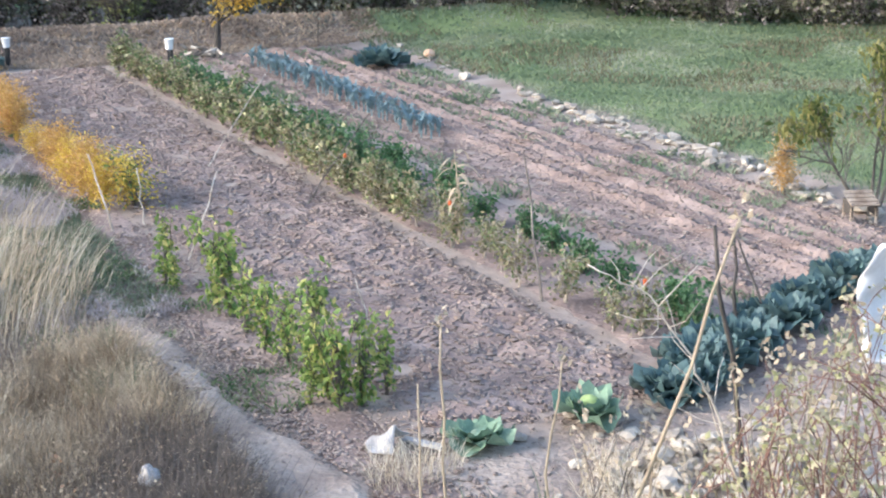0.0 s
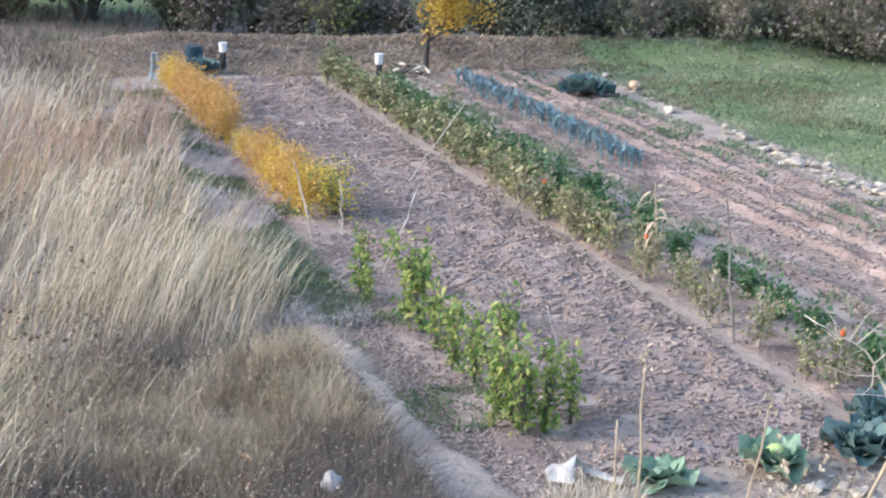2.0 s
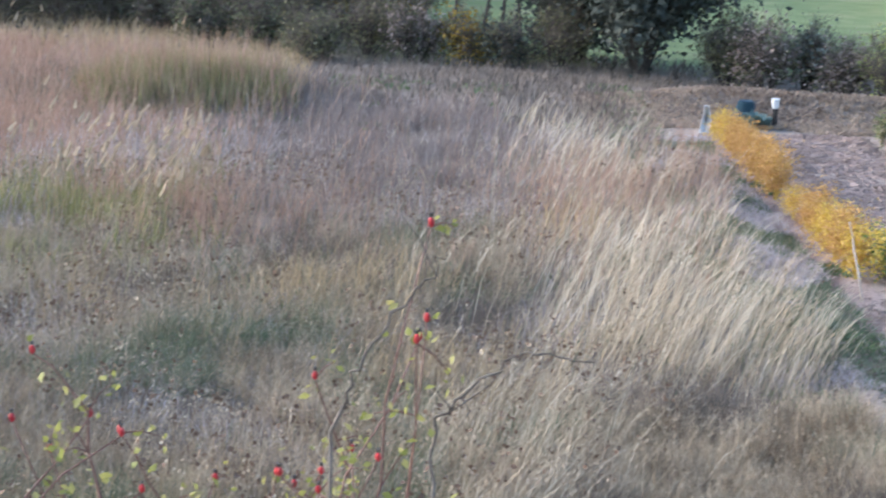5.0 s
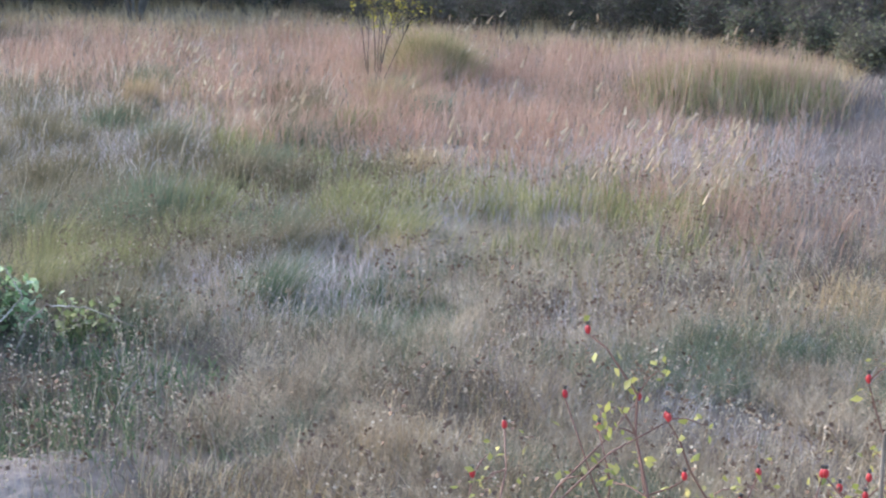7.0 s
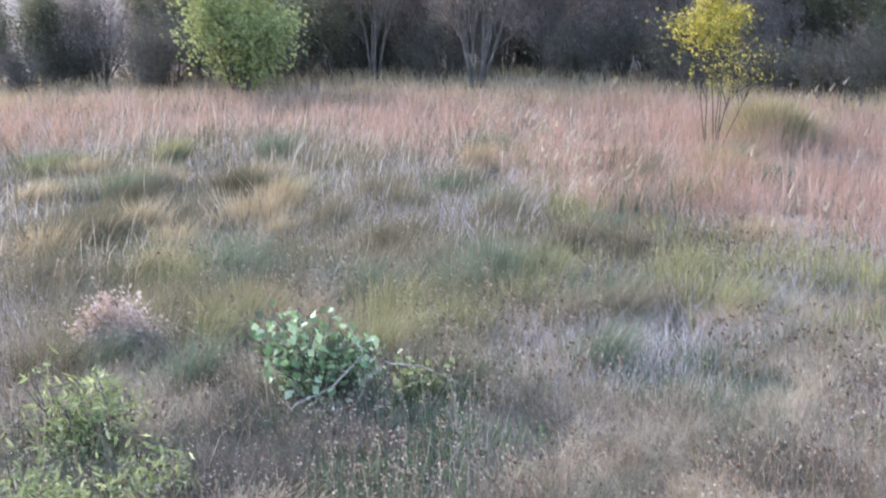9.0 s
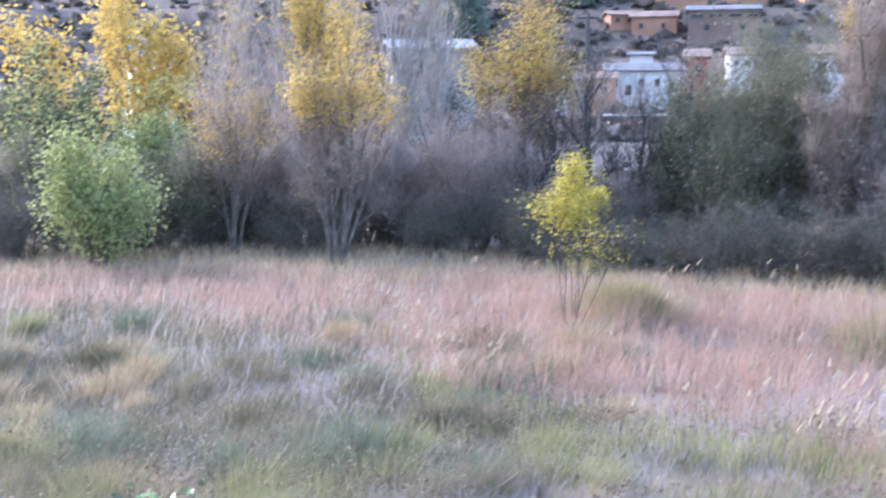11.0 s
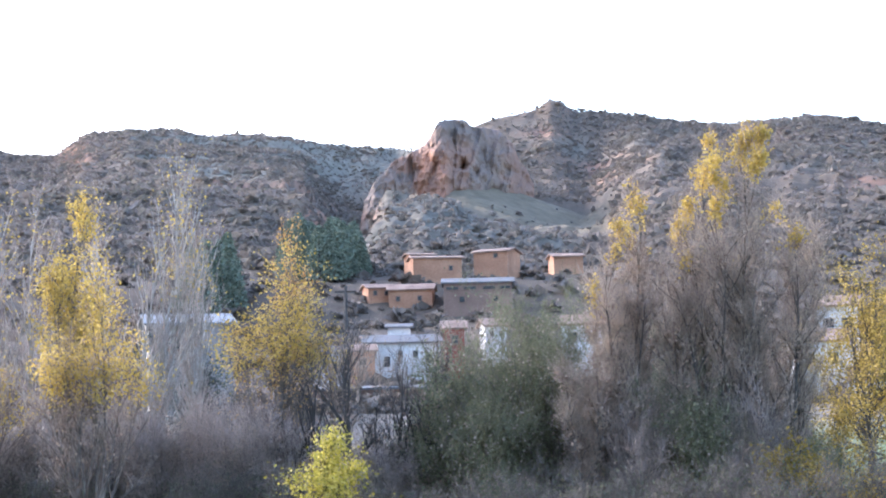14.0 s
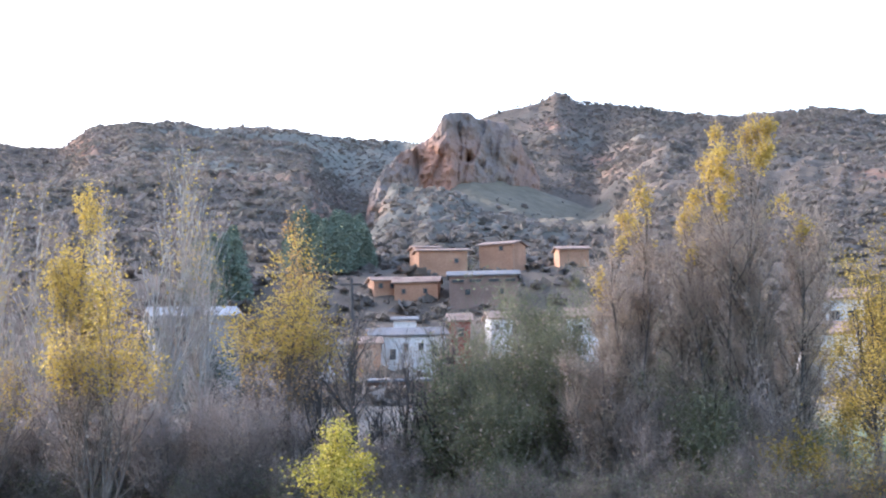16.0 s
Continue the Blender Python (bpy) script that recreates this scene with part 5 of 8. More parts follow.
# pine grove under the crag
pg = np.random.default_rng(77)
for k in range(66):
    a, d = (pg.uniform(65.5, 68.3), pg.uniform(210, 246)) if k % 4 else (pg.uniform(70.2, 72.2), pg.uniform(190, 205))
    root = new("pine_tree")
    x, y = pol(a, d)[:2]
    root.location = (x, y, float(ground_z(x, y)) - 0.3)
    tagged(root, "dark green pine in a hillside grove", "tree", "hillside pines")
    h = pg.uniform(5.5, 8.5)
    t = Tubes()
    t.tube([(0, 0, 0), (0, 0, h * 0.8)], [0.25, 0.08], 5)
    child("trunk", t.mesh("trunk", M["bark_dark"]), root)
    n = 1900
    zz = pg.uniform(0.1, 1, n)
    rr = (1.05 - zz) ** 0.7 * h * 0.33 * np.sqrt(pg.uniform(0.1, 1, n))
    aa = pg.uniform(0, 6.28, n)
    t = Tubes()
    t.leaves(np.stack([rr * np.cos(aa), rr * np.sin(aa), zz * h], -1), pg.uniform(0.16, 0.36, n), 1.3, 0.2)
    child("crown", t.mesh("crown", M["pine"]), root)


def pebble_rock(seed):
    bm = bmesh.new()
    bmesh.ops.create_icosphere(bm, subdivisions=2, radius=0.5)
    for v in bm.verts:
        v.co *= 1 + 0.7 * noise.fractal(v.co * 2.4 + Vector((seed * 1.7, 0, seed)), 0.8, 2.0, 4)
    return bm


# ---- the red crag over the village ----
def crag_face():
    """One weathered wall: vertical flutes, ledges, two hollows, a rounded back."""
    az = np.linspace(58.9, 65.75, 420)
    f = np.linspace(0, 1, 130)
    A, F = np.meshgrid(az, f, indexing="ij")
    near = interp(A, [(58.9, 428), (60.5, 420), (61.5, 408), (62.3, 402), (63.2, 402), (64.2, 396), (65.0, 388), (65.75, 384)])
    top = 5.5 + (near + 14) * np.tan(np.radians(interp(A, CRAG) + 0.30 * (fbm(A * 3.5, A * 0, 4, 5) - 0.5)))
    foot = 5.5 + near * np.tan(np.radians(interp(A, KNOLL))) - 9
    up = np.clip(F / 0.82, 0, 1)
    Z = foot + (top - foot) * up
    S = np.radians(A) * 410
    flute = (fbm(S * 0.10, Z * 0.025, 4, 81) - 0.5) * 16 + (0.5 - np.abs(fbm(S * 0.22 + Z * 0.05, Z * 0.07, 4, 82) - 0.5) * 2) * 7 + (fbm(S * 0.6, Z * 0.45, 4, 83) - 0.5) * 5
    ledge = 3.0 * np.abs(((Z + 3 * fbm(S * 0.05, Z * 0, 2, 84)) / 7.5) % 1 - 0.5)
    R = near + 13 * up ** 1.5 - flute * (0.35 + 0.65 * np.sin(np.clip(up, 0, 1) * 2.6)) + ledge
    for a0, e0, w, h, k in ((61.60, 8.42, 0.15, 0.17, 7), (61.12, 8.16, 0.10, 0.10, 4), (61.9, 9.25, 0.06, 0.5, 2.0), (63.6, 8.2, 0.12, 0.5, 2.5)):
        e = np.degrees(np.arctan2(Z - 5.5, R))
        R = R + k * np.exp(-(((A - a0 + 0.12 * (fbm(S * 0.5, Z * 0.5, 3, 86) - 0.5)) / w) ** 2) - ((e - e0) / h) ** 2)
    back = np.clip((F - 0.82) / 0.18, 0, 1)
    R, Z = R + 26 * back, Z + 1.0 * np.sin(back * 3.0) - 12 * back ** 2
    e = np.degrees(np.arctan2(Z - 5.5, R))
    n1 = fbm(S * 0.12, Z * 0.10, 4, 85)
    red = np.exp(-((A - 62.75) / 0.62) ** 4 - ((e - 7.85) / 0.95) ** 4) * sstep(0.2, 0.4, n1) + 0.9 * np.exp(-((A - 65.2) / 0.5) ** 2 - ((e - 6.9) / 0.5) ** 2) * sstep(0.35, 0.5, n1) + 0.45 * sstep(0.45, 0.6, n1) * (1 - sstep(8.8, 9.9, e))
    X, Y = -np.sin(np.radians(A)) * R, np.cos(np.radians(A)) * R
    red = np.clip(red, 0, 1)
    mt = bpy.data.materials.new("crag_rock")
    mt.use_nodes = True
    nt = mt.node_tree
    bsdf = nt.nodes["Principled BSDF"]
    bsdf.inputs["Roughness"].default_value, bsdf.inputs["Specular IOR Level"].default_value = 0.95, 0.1
    an = nt.nodes.new("ShaderNodeAttribute")
    an.attribute_name = "ochre"
    grey = ramp_into(nt, noise_node(nt, 0.14, 10, stretch=(1, 1, 0.45)), [(0.15, 0.125, 0.105), (0.22, 0.175, 0.145), (0.29, 0.215, 0.17), (0.36, 0.24, 0.175)])
    ochre = ramp_into(nt, noise_node(nt, 0.16, 10, stretch=(1, 1, 0.35)), [(0.25, 0.165, 0.125), (0.38, 0.205, 0.135), (0.46, 0.235, 0.145)])
    c = mix_rgb(nt, an.outputs["Color"], grey, ochre)
    nt.links.new(c, bsdf.inputs["Base Color"])
    bp = nt.nodes.new("ShaderNodeBump")
    bp.inputs["Strength"].default_value, bp.inputs["Distance"].default_value = 0.9, 2.6
    nt.links.new(noise_node(nt, 0.28, 10), bp.inputs["Height"])
    nt.links.new(bp.outputs[0], bsdf.inputs["Normal"])
    root = tagged(new("rock_crag"), "jagged grey and orange-red rock crag", "rock")
    for nm, lb, c0, c1 in (("shoulder", "grey shoulder of the crag", 0, 130), ("tower", "fluted tower with orange foot and hollows", 129, 262), ("fin", "narrow descending rock fin", 261, 420)):
        P, rd = np.stack([X, Y, Z], -1)[c0:c1], red[c0:c1]
        n, m = rd.shape
        i = np.arange(n * m).reshape(n, m)
        q = np.stack([i[:-1, :-1], i[1:, :-1], i[1:, 1:], i[:-1, 1:]], -1).reshape(-1, 4)
        me = mesh_np(nm, P.reshape(-1, 3), [q], mt, True)
        at = me.color_attributes.new("ochre", "FLOAT_COLOR", "POINT")
        at.data.foreach_set("color", np.stack([rd, rd, rd, np.ones_like(rd)], -1).reshape(-1, 4).astype(np.float32).ravel())
        child(nm, me, root, lb)


crag_face()
g = np.random.default_rng(83)
bz = []
for k in range(300):
    a, d = g.uniform(58.0, 65.3), g.uniform(262, 350)
    x, y = pol(a, d)[:2]
    bz.append((x, y, float(ground_z(x, y))))
root = tagged(new("boulder_field"), "pale grey boulders on the slope under the crag", "rocks")
kinds = []
for k in range(5):
    bm = pebble_rock(500 + k)
    for f in bm.faces:
        f.smooth = True
    me = bpy.data.meshes.new("boulder")
    bm.to_mesh(me)
    bm.free()
    me.materials.append(M["grey_rock"])
    kinds.append(me)
for k, p in enumerate(bz):
    ob = child("boulder", kinds[k % 5], root)
    s = float(g.gamma(2.0, 0.26)) + 0.3
    ob.location, ob.scale, ob.rotation_euler = p, (s * 1.3, s, s * 0.9), (g.uniform(-0.3, 0.3), g.uniform(-0.3, 0.3), g.uniform(0, 6.28))

# ---- village ----
def house(label, az, d, w, dep, h, wall, roof, turn=0.0, windows=(), pitch=0.35, z=None, ridge_along=True, eave=0.35, category="house", group="village houses"):
    """Walls, a pitched roof with thickness and eaves, windows with frame and pane. windows: (x, z, w, h) on the front."""
    root = new("house")
    p = pol(az, d)
    gz = min(float(ground_z(*pol(az + e, d + f)[:2])) for e in (-1.2, 1.2) for f in (0, dep)) if z is None else z
    root.matrix_world = Matrix.Translation((p[0], p[1], gz)) @ Matrix.Rotation(radians(az + turn), 4, "Z")
    tagged(root, label, category, group)
    foot = 4.0
    rise = pitch * (dep if ridge_along else w) / 2
    bm = bmesh.new()
    if ridge_along:
        prof = [(0, -foot), (dep, -foot), (dep, h), (dep / 2, h + rise), (0, h)]
        ends = [[bm.verts.new((sx, y, zz)) for y, zz in prof] for sx in (-w / 2, w / 2)]
    else:
        prof = [(-w / 2, -foot), (w / 2, -foot), (w / 2, h), (0, h + rise), (-w / 2, h)]
        ends = [[bm.verts.new((x, sy, zz)) for x, zz in prof] for sy in (0, dep)]
    bm.faces.new(ends[0])
    bm.faces.new(ends[1][::-1])
    for i in range(5):
        j = (i + 1) % 5
        bm.faces.new((ends[0][i], ends[1][i], ends[1][j], ends[0][j]))
    bmesh.ops.recalc_face_normals(bm, faces=bm.faces)
    part("wall", bm, wall, root)
    half = (dep if ridge_along else w) / 2
    ln = math.hypot(half + eave, pitch * (half + eave))
    ang = math.atan(pitch)
    for sgn in (-1, 1):
        c, zc = half + sgn * (half + eave) / 2, h + rise - pitch * (half + eave) / 2 + 0.13
        if ridge_along:
            bm = box_bm(w + 2 * eave, ln, 0.18, (0, c, zc), Matrix.Rotation(-sgn * ang, 4, "X"))
        else:
            bm = box_bm(ln, dep + 2 * eave, 0.18, (c - half, dep / 2, zc), Matrix.Rotation(sgn * ang, 4, "Y"))
        part("roof", bm, roof, root)
    for wx, wz, ww, wh in windows:
        win = part("window", box_bm(ww + 0.24, 0.12, wh + 0.24, (wx, -0.02, wz), bevel=0.02), M["frame"] if wall == M["white_wall"] else M["brown_wall"], root)
        part("pane", box_bm(ww, 0.04, wh, (wx, -0.09, wz)), M["window"], win)
    return root


house("long whitewashed house with small windows and clay roof", 64.02, 150, 7.4, 6, 3.0, M["white_wall"], M["slate_roof"], 6, [(-2.9, 1.9, 0.5, 0.7), (-1.6, 1.2, 0.6, 1.0), (-0.3, 1.9, 0.5, 0.7), (1.2, 1.9, 0.5, 0.7), (2.6, 1.5, 0.6, 1.0)], z=7.0, pitch=0.25)
house("white house with a low dark roof", 66.9, 146, 3.3, 5, 3.0, M["white_wall"], M["slate_roof"], -8, [(-0.8, 1.9, 0.6, 0.8), (0.8, 1.9, 0.6, 0.8)], z=6.0, pitch=0.25)
house("pinkish brick house beside white ones", 65.55, 147, 2.4, 5, 2.8, M["ochre_wall"], M["tile_roof"], 4, [(0, 1.7, 0.6, 0.8)], z=6.4, pitch=0.25)
house("brown garden wall building below white houses", 65.3, 132, 11, 3, 1.5, M["brown_wall"], M["slate_roof"], 0, pitch=0.1, z=4.0)
house("small white outhouse behind the long house", 64.15, 162, 2.4, 3, 0.8, M["white_wall"], M["slate_roof"], 0, z=11.2, pitch=0.2)
house("small dark red house", 62.1, 152, 2.1, 4, 2.6, M["red_wall"], M["tile_roof"], 0, [(0.1, 1.5, 0.5, 0.7)], z=8.8)
house("white house behind bare trees", 60.5, 158, 2.2, 4, 2.2, M["white_wall"], M["tile_roof"], 10, [(-0.5, 1.4, 0.4, 0.6), (0.5, 1.4, 0.4, 0.6)], z=9.6)
house("white gabled house behind poplars", 57.3, 150, 4.0, 5, 3.4, M["white_wall"], M["tile_roof"], 0, [(-0.8, 2.2, 0.7, 0.9), (0.9, 2.2, 0.7, 0.9)], z=8.0)
house("long brown house with a white-railed upper storey", 61.15, 190, 8.6, 7, 2.9, M["brown_wall"], M["slate_roof"], 0, [(-3.2, 2.3, 1.5, 0.35), (-1.0, 2.3, 1.5, 0.35), (1.4, 2.3, 1.5, 0.35), (3.4, 2.3, 1.3, 0.35), (-2, 0.9, 0.6, 0.7), (2.2, 0.9, 0.6, 0.7)], z=15.6, pitch=0.2)
house("terracotta earth house with a flat pale roof", 63.2, 208, 3.4, 4, 1.5, M["ochre_wall"], M["tile_roof"], 14, [(-0.6, 1.2, 0.4, 0.5)], z=22.2, pitch=0.15)
house("long terracotta barn wall under the slope", 62.65, 204, 6.6, 5, 2.9, M["ochre_wall"], M["tile_roof"], 8, [(1.8, 1.6, 0.4, 0.5)], z=20.0, pitch=0.15)
house("ochre barn with slanting roof", 60.65, 210, 5.0, 5, 2.2, M["ochre_wall"], M["tile_roof"], -22, [(0.8, 1.7, 0.45, 0.5)], z=21.9, pitch=0.2)
house("pale ochre house with terracotta roof", 64.8, 196, 3.4, 4, 1.5, M["ochre_wall"], M["tile_roof"], 12, [(-0.8, 0.9, 0.4, 0.5), (0.7, 0.9, 0.4, 0.5)], z=17.0, pitch=0.25)
house("terracotta house beside the ochre one", 63.7, 194, 5.6, 4, 2.5, M["ochre_wall"], M["tile_roof"], -6, [(-1.6, 1.4, 0.4, 0.5), (1.2, 1.4, 0.4, 0.5)], z=15.6)
house("ochre ruin wall below the crag", 65.9, 215, 6.0, 4, 1.2, M["ochre_wall"], M["tile_roof"], 8, z=18.2, pitch=0.1)
house("low terracotta barn on the slope", 57.7, 215, 4.2, 5, 1.2, M["ochre_wall"], M["tile_roof"], 10, z=22.4, pitch=0.2)
house("long shed with a grey sheet roof and pale walls", 71.9, 112, 6.0, 7, 2.9, M["pale_wall"], M["grey_roof"], 6, [(-1.2, 1.6, 0.8, 1.0)], z=7.6, pitch=0.22)
house("white house by autumn trees", 82.2, 112, 3.2, 4, 3.0, M["white_wall"], M["grey_roof"], 12, [(-0.7, 2.0, 0.6, 0.8), (0.7, 2.0, 0.6, 0.8)], z=7.6)
house("white house with tan roof", 47.95, 140, 3.6, 5, 3.4, M["white_wall"], M["tile_roof"], 0, [(-0.8, 1.9, 0.9, 0.8), (0.8, 1.9, 0.9, 0.8)], z=8.6)
house("white house below tan-roofed house", 48.6, 120, 4.0, 5, 3.2, M["white_wall"], M["tile_roof"], 8, [(-0.9, 1.9, 0.7, 0.9), (0.9, 1.9, 0.7, 0.9)], z=5.2)
house("low white house by the river", 46.7, 118, 3.6, 5, 2.8, M["white_wall"], M["tile_roof"], 0, [(0.2, 1.7, 0.8, 0.9)], z=2.6)
house("long low white farm building", 24.2, 66, 8.6, 5, 3.0, M["white_wall"], M["tile_roof"], -14, [(-2.4, 1.8, 0.8, 0.9)], z=0.1, group="farm buildings")
house("pale grey farm wing", 20.2, 67, 5.0, 5, 3.0, M["white_wall"], M["grey_roof"], 12, z=0.1, group="farm buildings")

pole = new("utility_pole")
pole.location = (*pol(66.15, 100)[:2], float(ground_z(*pol(66.15, 100)[:2])))
tagged(pole, "dark wooden utility pole with crossarm", "pole")
t = Tubes()
t.tube([(0, 0, -0.2), (0, 0, 10.0)], [0.16, 0.11], 7)
child("shaft", t.mesh("shaft", M["bark_dark"]), pole)
part("crossarm", box_bm(1.4, 0.12, 0.12, (0, 0, 9.6), Matrix.Rotation(radians(66), 4, "Z")), M["bark_dark"], pole)

rail = new("metal_fence")
rail.location = (*pol(45.9, 70)[:2], float(ground_z(*pol(45.9, 70)[:2])))
rail.rotation_euler = (0, 0, radians(100))
tagged(rail, "pale metal fence beside the river meadow", "fence")
for k in range(9):
    part("post", box_bm(0.05, 0.05, 1.1, (-2 + k * 0.5, 0, 0.55), bevel=0.01), M["frame"], rail)
for zz in (0.35, 1.05):
    part("rail", box_bm(4.1, 0.04, 0.05, (0, 0, zz)), M["frame"], rail)

vg = np.random.default_rng(19)
va, vr = np.radians(vg.uniform(42, 90, 2600)), vg.uniform(112, 262, 2600)
vx, vy = -np.sin(va) * vr, np.cos(va) * vr
tagged(new("village_shrubs", scatter_blobs(np.stack([vx, vy, ground_z(vx, vy) - 0.1], -1), np.minimum(vg.gamma(2.2, 0.2, 2600) + 0.25, 1.4), "village_shrubs", M["dark_weed"], 0.9, 30)), "brown shrubs and dry growth between the houses", "shrub", kind="stuff")
for k, (a, d, h) in enumerate(((66.9, 122, 6.4), (65.9, 118, 7.6), (64.9, 124, 6.2), (64.0, 120, 5.4), (63.0, 126, 6.6), (62.3, 124, 8.0), (61.4, 128, 8.6), (60.4, 124, 8.2), (58.8, 126, 8.4), (67.9, 116, 7.2))):
    tree("village_tree", "bare brown tree among the village houses", "tree", pol(a, d), h, 1500 + k, M["bark"], M["thicket_brown"], stems=3, spread=22, kids=(10, 6), r0=0.12, n_leaf=220, size=0.09, twigs=420, twig_mat=M["thicket_brown"], puff=0.4, up=0.15, group="village trees")


# ---- garden: tilled bed, furrows, path ----
def soil_sheet(name, label, u0, u1, v0, v1, height, material, res=0.07, zoff=0.0, sides=None):
    us, vs = np.arange(u0, u1 + res, res), np.arange(v0, v1 + res, res)
    U, Vv = np.meshgrid(us, vs, indexing="ij")
    if sides is not None:
        lo, hi = sides(us)
        f = (Vv - v0) / (v1 - v0)
        Vv = lo[:, None] * (1 - f) + hi[:, None] * f
    X, Y = ROW_O[0] + ROW_U[0] * U + ROW_V[0] * Vv, ROW_O[1] + ROW_U[1] * U + ROW_V[1] * Vv
    edge = np.minimum(np.minimum(U - u0, u1 - U) / 0.3, np.minimum(Vv - Vv.min(1)[:, None], Vv.max(1)[:, None] - Vv) / 0.3)
    Z = ground_z(X, Y) - 0.05 + (height(U, Vv, X, Y) + 0.055) * np.clip(edge, 0, 1) + zoff
    n, m = X.shape
    idx = np.arange(n * m).reshape(n, m)
    q = np.stack([idx[:-1, :-1], idx[1:, :-1], idx[1:, 1:], idx[:-1, 1:]], -1).reshape(-1, 4)
    return tagged(new(name, mesh_np(name, np.stack([X, Y, Z], -1).reshape(-1, 3), [q[:, ::-1]], material, True)), label, "soil", kind="structure")


def clod_relief(U, V, X, Y):
    return 0.13 * (fbm(X * 3.6, Y * 3.6, 5, 15) - 0.35) + 0.07 * (fbm(X * 1.2, Y * 1.2, 3, 16) - 0.5) + 0.05 * np.abs(fbm(X * 6.5, Y * 6.5, 3, 13) - 0.5)


def furrow_relief(U, V, X, Y):
    w = 0.0
    for c, a in ((2.35, 0.04), (3.35, 0.08), (3.65, 0.05), (3.95, 0.09), (4.3, 0.05), (4.6, 0.07), (5.3, 0.04)):
        w = w + 1.15 * a * np.exp(-(((V - c + 0.04 * np.sin(U * 1.3)) / 0.10) ** 2)) * (0.6 + 0.8 * fbm(X * 0.8, Y * 0.8, 2, 23))
    return w + 0.10 * (fbm(X * 3.2, Y * 3.2, 5, 17) - 0.4) + 0.04 * np.abs(fbm(X * 6.5, Y * 6.5, 3, 12) - 0.5)


soil_sheet("tilled_bed", "tilled brown soil bed full of clods", -2.0, 19.6, -2.95, -0.05, clod_relief, M["soil"])
soil_sheet("row_bed", "flat pale earth between the pepper rows", -2.2, 19.4, -0.1, 2.0, lambda U, V, X, Y: 0.05 * (fbm(X * 2.6, Y * 2.6, 4, 18) - 0.3), M["soil"], 0.09)
soil_sheet("furrow_bed", "ridged dry soil with furrows", -1.6, 19.6, 1.95, 5.75, furrow_relief, M["soil"])
soil_sheet("bean_strip", "trodden earth along the bean row", -3.2, 19.4, -4.05, -2.9, lambda U, V, X, Y: 0.06 * (fbm(X * 2.6, Y * 2.6, 4, 19) - 0.3), M["soil"], 0.09)
soil_sheet("footpath", "narrow pale trodden earth path", -7.5, 3.9, 0, 1, lambda U, V, X, Y: 0.04 + 0.07 * (fbm(X * 2.0, Y * 2.0, 4, 20) - 0.5) + 0.03 * (fbm(X * 7, Y * 7, 4, 22) - 0.5), M["path"], 0.05,
           sides=lambda us: (-4.70 - 0.22 * (fbm(us * 1.1, us * 0, 3, 2) - 0.5) - 0.04 * np.clip(-us, 0, 9), -3.80 + 0.45 * (fbm(us * 1.3, us * 0, 3, 4) - 0.5) + 0.05 * np.clip(-us, 0, 9) - 0.06 * np.clip(us, 0, 9)))
soil_sheet("foot_strip", "bare earth at the foot of the bank", -5.2, -1.9, -3.9, 5.0, lambda U, V, X, Y: 0.06 * (fbm(X * 2.6, Y * 2.6, 4, 14) - 0.3), M["path"], 0.09)


def pebble(seed, rough=0.25, flat=0.7, sub=1):
    bm = bmesh.new()
    bmesh.ops.create_icosphere(bm, subdivisions=sub, radius=0.5)
    g = np.random.default_rng(seed)
    o = g.normal(size=3) * 3
    for v in bm.verts:
        v.co *= 1 + rough * noise.noise(v.co * 2.2 + Vector(o)) * 1.6
        v.co.z *= flat
    return bm


def clods(n, name, label, u0, u1, v0, v1, smin, smax, material, seed, inside=None, relief=None):
    """Loose lumps lying on the ground, one joined mesh."""
    g = np.random.default_rng(seed)
    base = []
    for k in range(6):
        bm = pebble(900 + k, 0.75, 0.8)
        bm.verts.ensure_lookup_table()
        for v in bm.verts:
            v.co *= g.uniform(0.66, 1.22)
        base.append((np.array([v.co[:] for v in bm.verts]) * (1, 0.8, 0.6), np.array([[v.index for v in f.verts] for f in bm.faces])))
        bm.free()
    U, V = g.uniform(u0, u1, n), g.uniform(v0, v1, n)
    if inside is not None:
        s = inside(U, V)
        U, V = U[s], V[s]
    X, Y = ROW_O[0] + ROW_U[0] * U + ROW_V[0] * V, ROW_O[1] + ROW_U[1] * U + ROW_V[1] * V
    Z = ground_z(X, Y) + (relief(U, V, X, Y) - 0.02 if relief else 0)
    sz = smin + (smax - smin) * g.beta(1.3, 4.0, len(U))
    vs, ts, off = [], [], 0
    k = g.integers(0, 6, len(U))
    for j in range(6):
        s = np.where(k == j)[0]
        v, f = base[j]
        a = g.uniform(0, 6.28, len(s))
        c, d = np.cos(a), np.sin(a)
        w = np.stack([c[:, None] * v[:, 0] - d[:, None] * v[:, 1], d[:, None] * v[:, 0] + c[:, None] * v[:, 1], np.broadcast_to(v[:, 2], (len(s), len(v)))], -1) * sz[s][:, None, None]
        w = w + np.stack([X[s], Y[s], Z[s] + 0.025 + sz[s] * 0.05], -1)[:, None, :]
        vs.append(w.reshape(-1, 3))
        ts.append((f[None] + (np.arange(len(s)) * len(v))[:, None, None] + off).reshape(-1, 3))
        off += len(s) * len(v)
    return tagged(new(name, mesh_np(name, np.concatenate(vs), [np.concatenate(ts)], material)), label, "soil", kind="stuff")


